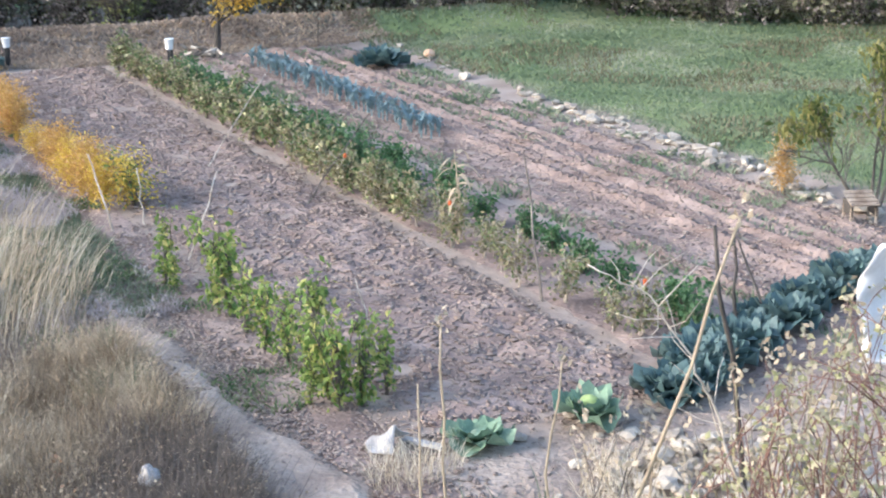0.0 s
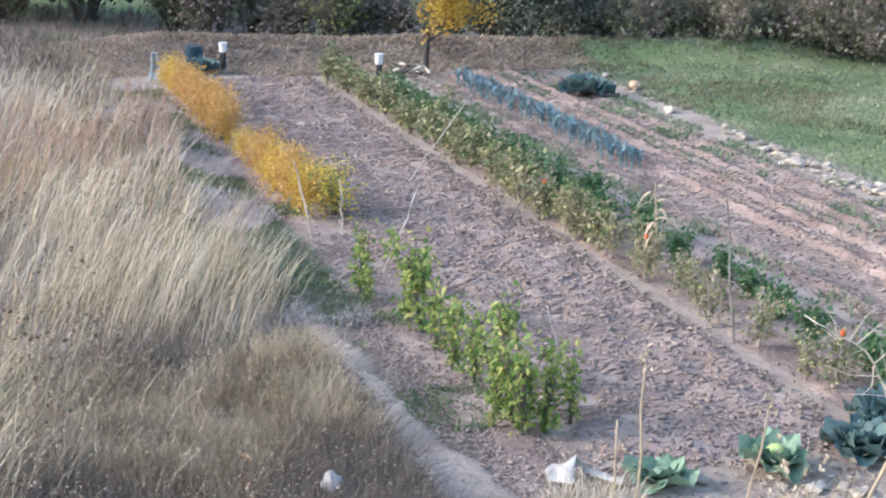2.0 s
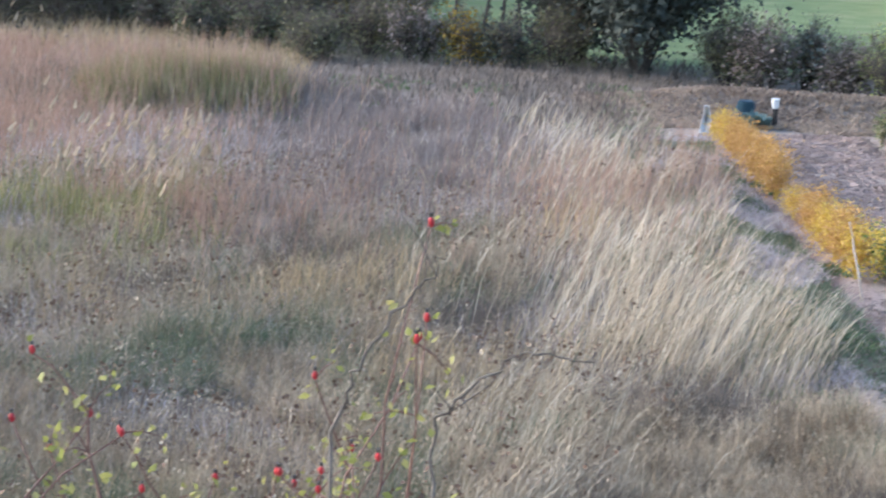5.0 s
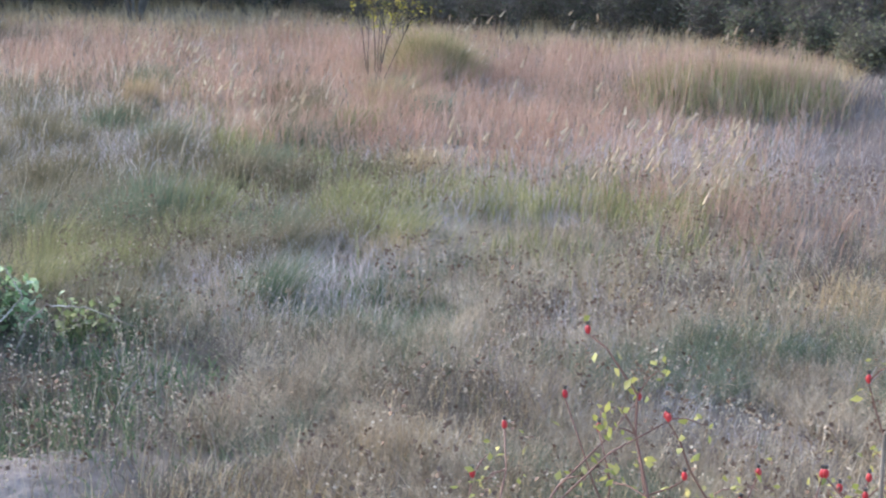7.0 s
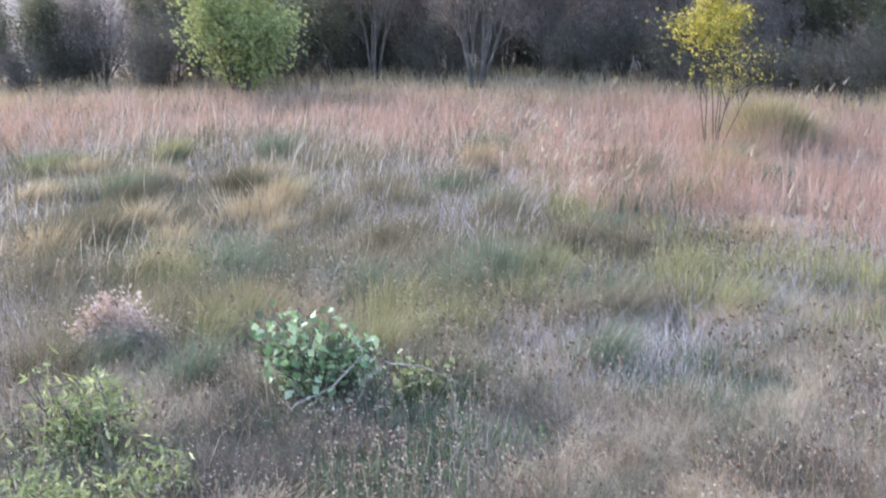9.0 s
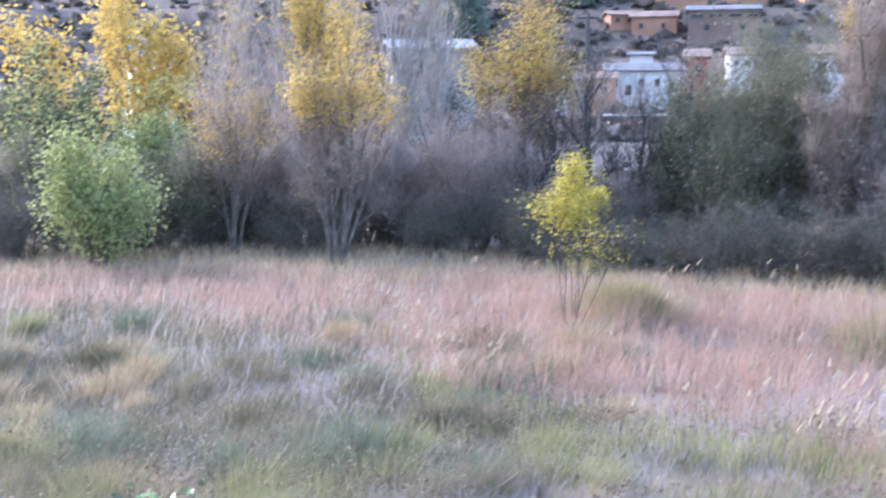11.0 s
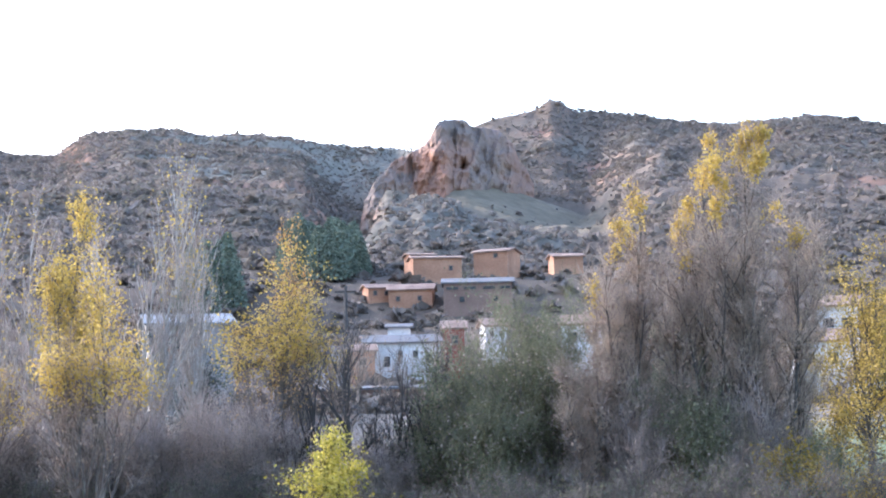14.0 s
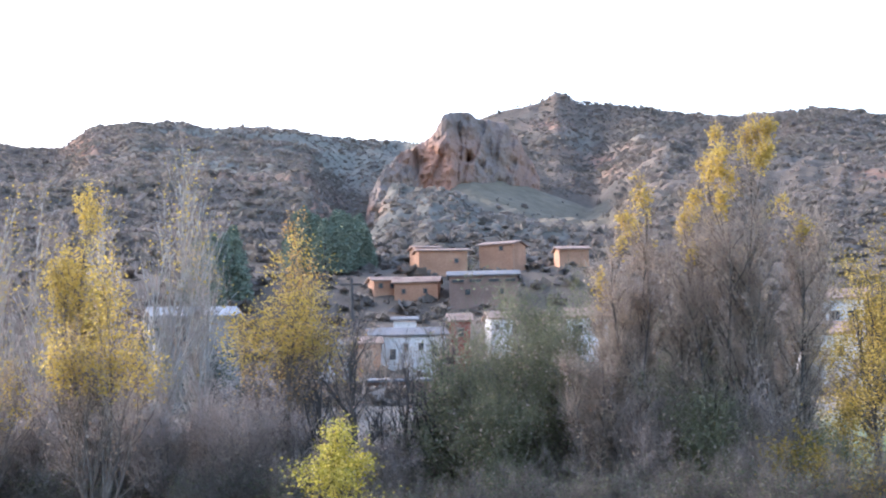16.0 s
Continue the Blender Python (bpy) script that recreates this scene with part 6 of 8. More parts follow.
clods(19000, "soil_clods", "loose brown clods on the tilled bed", -1.9, 19.4, -2.9, -0.1, 0.02, 0.13, M["clod"], 31, relief=clod_relief)
clods(15000, "furrow_clods", "small clods along the furrows", -1.2, 19.4, 2.0, 5.7, 0.025, 0.12, M["clod"], 32, relief=furrow_relief)
clods(4200, "row_clods", "pale crumbs of earth between rows", -4.6, 19, -4.4, 2.0, 0.02, 0.09, M["clod"], 33)

clods(5200, "strip_clods", "crumbly earth beside the path", -4.6, 6.5, -4.05, -2.9, 0.02, 0.085, M["clod"], 34)
clods(6500, "path_crumbs", "loose crumbs on the trodden path", -6.5, 3.8, -4.85, -3.6, 0.012, 0.10, M["clod"], 36)
clods(3000, "foot_clods", "crumbly earth at the bank's foot", -4.8, -1.6, -3.6, 4.2, 0.02, 0.075, M["clod"], 35)


def stone_meshes(seed, n=6):
    out = []
    for k in range(n):
        bm = pebble(seed + k, 0.4, 0.65)
        me = bpy.data.meshes.new("stone")
        bm.to_mesh(me)
        bm.free()
        me.materials.append(M["stone"])
        out.append(me)
    return out


def stones(name, label, pts, sizes, seed):
    root = new(name)
    c = np.mean(pts, 0)
    root.location = (float(c[0]), float(c[1]), float(ground_z(c[0], c[1])))
    tagged(root, label, "stones")
    g = np.random.default_rng(seed)
    kinds = stone_meshes(seed)
    for p, s in zip(pts, sizes):
        ob = child("stone", kinds[int(g.integers(0, 6))], root)
        ob.location = Vector((float(p[0]), float(p[1]), float(p[2]) + 0.22 * s)) - root.location
        ob.rotation_euler = (g.uniform(-0.3, 0.3), g.uniform(-0.3, 0.3), g.uniform(0, 6.28))
        ob.scale = (s * g.uniform(0.8, 1.4), s * g.uniform(0.7, 1.1), s * g.uniform(0.6, 1.0))
    return root


g = np.random.default_rng(41)
su = np.concatenate([g.uniform(-2.5, 11.0, 268), g.uniform(11, 18.5, 24)])
sv = 5.95 + 0.035 * np.clip(su - 3, 0, 20) + g.normal(0, 0.20, len(su)) * (1 - 0.4 * (su > 11))
sp = np.array([(*plot(a, b), 0.02) for a, b in zip(su, sv)])
sp[:, 2] = ground_z(sp[:, 0], sp[:, 1])
stones("stone_edging", "line of pale field stones edging the meadow", sp, g.gamma(3, 0.034, len(sp)) + 0.04, 411)
hp = np.stack([g.normal(-1.0, 0.62, 250), g.normal(12.35, 0.5, 250)], -1)
hz = ground_z(hp[:, 0], hp[:, 1]) + 0.35 * np.exp(-(((hp[:, 0] + 1.0) / 0.6) ** 2 + ((hp[:, 1] - 12.4) / 0.5) ** 2)) * g.uniform(0, 1, 250)
stones("stone_heap", "heap of pale stones at the bank's foot", np.column_stack([hp, hz]), g.gamma(4, 0.024, 250) + 0.04, 421)


# ---- garden plants ----
def plant(name, label, category, h, w, seed, leaf, n_leaf, size, stem, stems=4, long=1.7, droop=0.6, zone=(0.15, 1.0), group="", leaf2=None, share2=0.0, fruit=None, n_fruit=0, puff=0.05):
    """A herbaceous plant at the origin: stems and leaves, and fruit where it bears any."""
    g2 = np.random.default_rng(seed)
    root = new(name)
    tagged(root, label, category, group)
    t = Tubes()
    ends = []
    for k in range(stems):
        a, tl = g2.uniform(0, 6.28), g2.uniform(0.05, 0.5) * w
        hh = h * g2.uniform(0.75, 1.0)
        s = np.linspace(0, 1, 6)
        p = np.stack([np.cos(a) * tl * s ** 1.3 + g2.normal(0, 0.012, 6), np.sin(a) * tl * s ** 1.3 + g2.normal(0, 0.012, 6), hh * s - 0.02], -1)
        t.tube(p, 0.012 * (1.15 - s), 4)
        ends.append(p[1:])
        for b in range(4):
            i = int(g2.integers(1, 5))
            q = p[i] + np.array((g2.normal(0, 0.22 * w), g2.normal(0, 0.22 * w), g2.uniform(0.02, 0.16)))
            t.tube([p[i], (p[i] + q) / 2 + (0, 0, 0.02), q], [0.007, 0.005, 0.003], 3)
            ends.append(np.array([(p[i] + q) / 2, q]))
    child("stem", t.mesh("stem", stem, True), root)
    ends = np.concatenate(ends)
    zz = ends[:, 2] / h
    wgt = np.clip((zz - zone[0]) / 0.1, 0.02, 1)
    for mtl, cnt, nm in ((leaf, int(n_leaf * (1 - share2)), "foliage"), (leaf2, int(n_leaf * share2), "faded_foliage")):
        if mtl and cnt:
            lt = Tubes()
            lt.leaves(ends[g2.choice(len(ends), cnt, p=wgt / wgt.sum())] + g2.normal(size=(cnt, 3)) * puff, size * g2.uniform(0.6, 1.3, cnt), long, droop)
            child(nm, lt.mesh(nm, mtl), root)
    for k in range(n_fruit):
        p = ends[int(g2.integers(0, len(ends)))] + g2.normal(size=3) * 0.04
        bm = bmesh.new()
        bmesh.ops.create_icosphere(bm, subdivisions=1, radius=0.03)
        bmesh.ops.scale(bm, vec=(1, 1, 1.5), verts=bm.verts)
        bmesh.ops.translate(bm, vec=(p[0], p[1], max(0.08, p[2])), verts=bm.verts)
        part("fruit", bm, fruit, root)
    return root


def set_out(protos, spots, seed, smin=0.85, smax=1.15):
    """Places the prototypes at the first spots and copies of them at the rest."""
    g2 = np.random.default_rng(seed)
    for k, (x, y, *s) in enumerate(spots):
        z = float(ground_z(x, y)) + 0.01
        sc = (s[0] if s else 1.0) * g2.uniform(smin, smax)
        m = Matrix.Translation((x, y, z)) @ Matrix.Rotation(g2.uniform(0, 6.28), 4, "Z") @ Matrix.Scale(sc, 4)
        if k < len(protos):
            protos[k].matrix_basis = m
            protos[k].location = (x, y, z)
        else:
            copy_thing(protos[int(g2.integers(0, len(protos)))], Matrix.Translation((x, y, z)) @ Matrix.Rotation(g2.uniform(0, 6.28), 4, "Z") @ Matrix.Scale(g2.uniform(smin, smax) if not s else s[0] * g2.uniform(0.95, 1.05), 4))


g = np.random.default_rng(51)
peps = [plant("pepper_plant", "staked pepper plant with fading green leaves", "pepper plant", (0.72, 0.6, 0.8, 0.66)[k], 0.5, 60 + k, M["pepper"], (300, 240, 330, 260)[k], 0.05, M["bark"], 5, leaf2=M["withered"], share2=(0.4, 0.6, 0.35, 0.5)[k], group="pepper row", fruit=M["pale_fruit"], n_fruit=3) for k in range(4)]
set_out(peps, [(*plot(u, 0.28 + g.normal(0, 0.10)),) for u in np.arange(5.0, 19.4, 0.36)], 52, 0.75, 1.2)
peps2 = [plant("pepper_plant", "bushy dark green pepper plant", "pepper plant", 0.52, 0.6, 70 + k, M["pepper_dark"], 420, 0.048, M["bark"], 5, group="second pepper row", puff=0.07, droop=0.9) for k in range(3)]
set_out(peps2, [(*plot(u, 0.98 + g.normal(0, 0.08)),) for u in np.concatenate([np.arange(5.2, 16.8, 0.42), [4.2, 3.4, 2.6, 1.7, 0.9, 0.1, -0.3, -0.75]])], 53)
dry = [plant("withered_plant", "withered brown tomato plant", "tomato plant", 0.75, 0.5, 80 + k, M["withered"], 380, 0.038, M["dead_wood"], 5, leaf2=M["pepper"], share2=0.3, group="withered plants", fruit=M["tomato"], n_fruit=1 if k == 0 else 0) for k in range(3)]
set_out(dry, [(*plot(u, v),) for u, v in ((6.7, 0.05), (6.2, 0.2), (5.6, 0.1), (4.6, 0.2), (4.1, 0.35), (3.5, 0.15), (2.9, 0.3), (2.3, 0.2), (1.7, 0.1), (0.9, 0.25), (-0.45, 0.35), (-0.15, 0.2), (7.6, 0.1), (8.4, 0.1))], 54)
beans = [plant("bean_plant", "leafy light green bean plant", "bean plant", 0.9, (0.30, 0.38, 0.33, 0.30)[k], 90 + k, M["bean"], (230, 270, 240, 190)[k], 0.044, M["bark"], (4, 6, 5, 5)[k], zone=(0.05, 1.0), group="bean row", puff=0.045, droop=1.1, long=1.9) for k in range(4)]
set_out(beans, [(-7.95, 16.1, 0.98), (-6.98, 15.45, 1.26), (-6.72, 15.2, 1.15), (-6.35, 14.75, 0.86), (-5.95, 14.3, 0.8), (-5.6, 14.05, 0.69), (-5.3, 13.95, 1.08), (-5.1, 13.4, 0.8), (-4.85, 13.2, 0.86), (-4.66, 12.95, 0.96), (-4.5, 13.15, 0.98), (-4.36, 13.5, 1.05), (-7.75, 15.9, 0.57), (-4.95, 13.0, 0.69)], 55, 0.95, 1.08)

ferns = [plant("asparagus_fern", "feathery golden yellow asparagus", "asparagus", 0.85, 0.55, 100 + k, (M["fern"], M["ochre"], M["fern"])[k], 1900, 0.022, M["fern"], 9, long=2.6, droop=-0.3, zone=(0.2, 1.0), group="asparagus row", leaf2=M["ochre"], share2=0.3, puff=0.10) for k in range(3)]
set_out(ferns, [(*plot(u, v), s) for u, v, s in ((7.5, -3.25, 0.85), (8.0, -3.3, 1.0), (8.5, -3.3, 0.95), (9.1, -3.35, 0.9), (9.7, -3.3, 0.9), (10.4, -3.3, 0.7), (11.2, -3.35, 0.75), (12.6, -3.35, 0.95), (13.3, -3.35, 1.05), (14.0, -3.4, 1.0), (14.8, -3.4, 1.0), (15.7, -3.4, 0.95), (16.5, -3.4, 0.9), (17.2, -3.4, 0.9), (17.9, -3.45, 0.95))], 56, 0.97, 1.05)
set_out([plant("asparagus_fern", "yellow-green asparagus bending over the soil", "asparagus", 0.75, 0.9, 110, M["fern"], 1200, 0.03, M["bark"], 7, long=2.2, group="asparagus row", leaf2=M["bean"], share2=0.35, puff=0.09)], [(*plot(7.4, -2.85),)], 57)
set_out([plant("orange_shrub", "slim feathery orange shrub by the stones", "asparagus", 1.0, 0.45, 111, M["ochre"], 1500, 0.022, M["ochre"], 7, long=2.8, droop=-0.4, leaf2=M["plume"], share2=0.4, puff=0.06)], [(*plot(3.55, 5.55),)], 58)


def leek(seed):
    g2 = np.random.default_rng(seed)
    root = new("leek_plant")
    tagged(root, "blue-green leek with upright strap leaves", "leek", "leek row")
    t = Tubes()
    t.tube([(0, 0, -0.02), (0, 0, 0.08), (0, 0, 0.16)], [0.018, 0.02, 0.018], 6)
    child("shank", t.mesh("shank", M["leek"], True), root)
    for k in range(8):
        a = (k % 2) * math.pi + g2.normal(0, 0.4)
        out = g2.uniform(0.10, 0.26)
        h = g2.uniform(0.32, 0.55)
        s = np.linspace(0, 1, 6)
        c = np.stack([np.cos(a) * out * s ** 1.8, np.sin(a) * out * s ** 1.8, 0.14 + h * (s - 0.6 * g2.uniform(0.2, 1.4) * s ** 3)], -1)
        sd = np.array((-math.sin(a), math.cos(a), 0)) * 0.034
        wd = np.clip(np.array([0.7, 1, 1, 0.85, 0.6, 0.1]), 0, 1)[:, None]
        fold = np.array((0, 0, 0.012))
        v = np.concatenate([c + sd * wd + fold, c, c - sd * wd + fold])
        i = np.arange(5)
        q = np.concatenate([np.stack([i, i + 1, i + 7, i + 6], -1), np.stack([i + 6, i + 7, i + 13, i + 12], -1)])
        child("leaf", mesh_np("leaf", v, [q], M["leek"], True), root)
    return root


set_out([leek(120 + k) for k in range(5)], [(*plot(u, 2.85 + g.normal(0, 0.05)),) for u in np.arange(9.4, 18.2, 0.15)] + [(*plot(u, 3.12 + g.normal(0, 0.05)),) for u in np.arange(9.5, 18.2, 0.17)], 59, 0.75, 1.1)


def cabbage(name, label, category, w, h, leaf, heart, seed, n=16, group="", frill=0.012, steep=72, core=0.30, cup=0.18):
    """Broad cupped leaves round a heart."""
    g2 = np.random.default_rng(seed)
    root = new(name)
    tagged(root, label, category, group)
    for k in range(n):
        ring = k / n
        a = k * 2.4 + g2.normal(0, 0.15)
        ln = w * (0.34 + 0.26 * ring) * g2.uniform(0.85, 1.15)
        up = radians(steep - 0.83 * steep * ring)
        s, q = np.meshgrid(np.linspace(0, 1, 6), np.linspace(-1, 1, 6), indexing="ij")
        wid = ln * 0.85 * np.sin(np.clip(s, 0.06, 1) * 2.6) ** 0.7
        xo = ln * (s * math.cos(up) + 0.35 * s ** 2 * math.sin(up))
        zo = h * 0.12 + ln * (s * math.sin(up) - 0.30 * s ** 2.4) + cup * ln * (q ** 2) * s + g2.normal(0, frill, s.shape) * s
        yo = wid * q * 0.62
        v = np.stack([xo * math.cos(a) - yo * math.sin(a), xo * math.sin(a) + yo * math.cos(a), np.maximum(zo, 0.02)], -1).reshape(-1, 3)
        i = np.arange(36).reshape(6, 6)
        f = np.stack([i[:-1, :-1], i[1:, :-1], i[1:, 1:], i[:-1, 1:]], -1).reshape(-1, 4)
        child("leaf", mesh_np("leaf", v, [f], leaf, True), root)
    if not core:
        return root
    bm = pebble(seed, 0.1, 0.9, 2)
    bmesh.ops.scale(bm, vec=(w * core,) * 3, verts=bm.verts)
    bmesh.ops.translate(bm, vec=(0, 0, h * 0.45), verts=bm.verts)
    for f in bm.faces:
        f.smooth = True
    part("heart", bm, heart, root)
    return root


set_out([cabbage("cabbage", "ripe cabbage with yellow-green heart", "cabbage", 0.60, 0.40, M["cabbage"], M["heart"], 130, 20, "", 0.02, 86, 0.36, 0.4)], [(*plot(-2.15, -1.4),)], 60, 1, 1.01)
set_out([cabbage("cabbage", "small flat open cabbage", "cabbage", 0.55, 0.24, M["cabbage"], M["cabbage"], 131, 15, "", 0.025, 66, 0.2, 0.35)], [(*plot(-2.1, -2.55),)], 61, 1, 1.01)
kales = [cabbage("kale_plant", "dark blue-green kale head", "kale", 0.56, 0.5, M["kale"], M["kale"], 135 + k, 30, "kale row", 0.03, 88, 0, 0.4) for k in range(3)]
set_out(kales, [(*plot(u, v),) for u, v in ((-2.05, -0.45), (-1.75, 0.05), (-1.55, 0.5), (-1.35, 0.95), (-1.05, 1.4), (-0.95, 1.9), (-0.7, 2.35), (-0.5, 2.85), (-0.3, 3.3), (-0.1, 3.8), (0.1, 4.3), (-2.0, -0.1), (-1.5, 0.25), (-1.2, 0.7), (-0.75, 1.65), (-0.45, 2.55), (-0.15, 3.5))], 62, 0.75, 1.15)
set_out([cabbage("kale_plant", "bluish kale clump far down the plot", "kale", 0.9, 0.4, M["kale"], M["kale"], 139, 30, "", 0.03, 88, 0, 0.4)], [(*plot(16.2, 5.1),)], 63, 1, 1.01)


def stake(label, x, y, top, r=0.014, lean=(0, 0), material=None, name="stake", bends=0.02, z0=None, seed=0):
    g2 = np.random.default_rng(seed + int(abs(x * 100)))
    z = float(ground_z(x, y)) - 0.05 if z0 is None else z0
    s = np.linspace(0, 1, 7)
    p = np.stack([x + lean[0] * s + g2.normal(0, bends, 7) * np.sin(s * 3), y + lean[1] * s + g2.normal(0, bends, 7) * np.sin(s * 3), z + (top - z) * s], -1)
    t = Tubes()
    t.tube(p, r * (1.1 - 0.5 * s), 6)
    return tagged(new(name, t.mesh(name, material or M["bark"], True)), label, "stick")


stake("tall thin dark wooden stake", -3.5, 16.6, 1.42, 0.016, (-0.5, 1.2), M["bark"])
stake("pale leaning stick in the asparagus row", *plot(6.3, -3.45), 1.0, 0.016, (-0.45, 0.25), M["dead_wood"])
stake("thin pale leaning stick", *plot(6.4, -3.0), 0.75, 0.012, (-0.2, 0.25), M["dead_wood"])
stake("bent pale stick in the tilled bed", *plot(4.6, -3.0), 1.0, 0.014, (0.15, 0.7), M["dead_wood"])
stake("pale stick among bean plants", *plot(0.1, -2.4), 0.85, 0.011, (-0.35, 0.15), M["dead_wood"])
stake("long stick leaning over the pepper row", *plot(6.3, -0.75), 1.0, 0.012, (0.4, 1.8), M["bark"])
stake("long grey stick leaning on the peppers", *plot(9.2, -1.2), 1.2, 0.012, (0.3, 1.9), M["dead_wood"])
stake("thin orange-brown stick in the peppers", *plot(8.6, 0.5), 1.05, 0.010, (-0.1, 0.1), M["rust_leaf"])
stake("dark forked stake by the kale", *plot(-1.0, 1.2), 1.15, 0.022, (-0.1, 0.1), M["bark_dark"])
stake("dark leaning stake by the kale", *plot(-0.9, 1.75), 0.9, 0.018, (-0.45, 0.3), M["bark_dark"])

# tall bleached maize-like stalk among the peppers
cs = new("dry_stalk")
cx, cy = plot(3.6, 0.3)
cs.location = (cx, cy, float(ground_z(cx, cy)))
tagged(cs, "bleached dry maize stalk with curled leaves", "stalk")
t = Tubes()
t.tube([(0, 0, 0), (0.02, 0, 0.6), (-0.06, 0.04, 1.25)], [0.016, 0.013, 0.006], 6)
child("stalk", t.mesh("stalk", M["plume"], True), cs)
g2 = np.random.default_rng(3)
for k in range(18):
    z0, a, ln = 0.22 + k * 0.058, g2.uniform(0, 6.28), g2.uniform(0.18, 0.36)
    s = np.linspace(0, 1, 6)
    c = np.stack([np.cos(a) * ln * s, np.sin(a) * ln * s, z0 + 0.18 * s - 0.34 * s ** 2], -1)
    sd = np.array((-math.sin(a), math.cos(a), 0.3)) * 0.028
    wd = np.array([1, 1, 0.9, 0.8, 0.5, 0.1])[:, None]
    v = np.concatenate([c + sd * wd, c - sd * wd])
    i = np.arange(5)
    child("leaf", mesh_np("leaf", v, [np.stack([i, i + 1, i + 7, i + 6], -1)], M["plume"], True), cs)


# ---- loose things in the garden ----
def bucket_post(label, x, y, h, lean=0.0):
    root = new("bucket_post")
    root.location = (x, y, float(ground_z(x, y)))
    tagged(root, label, "post", "posts with white containers")
    part("post", box_bm(0.09, 0.09, h, (0, 0, h / 2), bevel=0.01), M["black"], root)
    bm = bmesh.new()
    bmesh.ops.create_cone(bm, cap_ends=True, segments=14, radius1=0.075, radius2=0.092, depth=0.21)
    bmesh.ops.bevel(bm, geom=list(bm.edges), offset=0.012, segments=1, affect="EDGES")
    bmesh.ops.rotate(bm, matrix=Matrix.Rotation(lean, 3, "Y"), verts=bm.verts)
    bmesh.ops.translate(bm, vec=(0, -0.02, h + 0.075), verts=bm.verts)
    part("container", bm, M["white_plastic"], root, "white plastic container")
    bm = bmesh.new()
    bmesh.ops.create_cone(bm, cap_ends=True, segments=14, radius1=0.096, radius2=0.096, depth=0.025)
    bmesh.ops.translate(bm, vec=(0, -0.02, h + 0.175), verts=bm.verts)
    part("rim", bm, M["white_plastic"], root)
    return root


bucket_post("white plastic container upside down on a black post", -13.6, 28.1, 0.78, 0.05)
bucket_post("white bucket hung on a dark post", -18.1, 29.4, 0.45, -0.1)


def drum(label, x, y, r, h, material):
    root = new("plastic_drum")
    root.location = (x, y, float(ground_z(x, y)))
    tagged(root, label, "drum")
    bm = bmesh.new()
    bmesh.ops.create_cone(bm, cap_ends=True, segments=20, radius1=r, radius2=r, depth=h)
    bmesh.ops.translate(bm, vec=(0, 0, h / 2), verts=bm.verts)
    bmesh.ops.bevel(bm, geom=[e for e in bm.edges if abs(e.verts[0].co.z - e.verts[1].co.z) < 1e-4], offset=0.03, segments=2, affect="EDGES")
    part("body", bm, material, root)
    for zz in (0.33, 0.66):
        bm = bmesh.new()
        bmesh.ops.create_cone(bm, cap_ends=False, segments=20, radius1=r + 0.015, radius2=r + 0.015, depth=0.05)
        bmesh.ops.translate(bm, vec=(0, 0, h * zz), verts=bm.verts)
        part("hoop", bm, material, root)
    return root


drum("dark blue plastic drum at the plot's end", -18.96, 29.54, 0.2, 0.42, M["blue_plastic"])
set_out([cabbage("kale_plant", "dark kale beside the bucket post", "kale", 0.7, 0.3, M["kale"], M["kale"], 140, 22, "", 0.03, 88, 0, 0.4)], [(-18.3, 28.9)], 64, 1, 1.01)


def crumple(name, label, category, place, sx, sy, h, material, seed, stand=False):
    """A crumpled sheet with thickness."""
    g2 = np.random.default_rng(seed)
    n = 22
    s, q = np.meshgrid(np.linspace(-1, 1, n), np.linspace(-1, 1, n), indexing="ij")
    rim = 1 + 0.18 * np.sin(3 * np.arctan2(q, s) + seed)
    x, y = s * sx / 2 * rim, q * sy / 2 * rim
    z = h * (0.55 * np.exp(-((s - 0.1) ** 2 * 2 + (q * 1.3) ** 2)) + 0.6 * np.abs(fbm(s * 1.6 + seed, q * 1.6, 3, seed) - 0.5)) + 0.03
    if stand:
        z, y = (q + 1) / 2 * h, (z - 0.03) * 0.9 - 0.35 * (q + 1) / 2 * sy * 0.2
        x = x * (1 - 0.35 * (q + 1) / 2)
    v = np.stack([x, y, z], -1).reshape(-1, 3)
    idx = np.arange(n * n).reshape(n, n)
    f = np.stack([idx[:-1, :-1], idx[1:, :-1], idx[1:, 1:], idx[:-1, 1:]], -1).reshape(-1, 4)
    ob = new(name, mesh_np(name, v, [f], material, True))
    sol = ob.modifiers.new("thickness", "SOLIDIFY")
    sol.thickness = 0.008
    ob.location = (place[0], place[1], float(ground_z(*place[:2])))
    ob.rotation_euler = (0, 0, place[2])
    return tagged(ob, label, category)




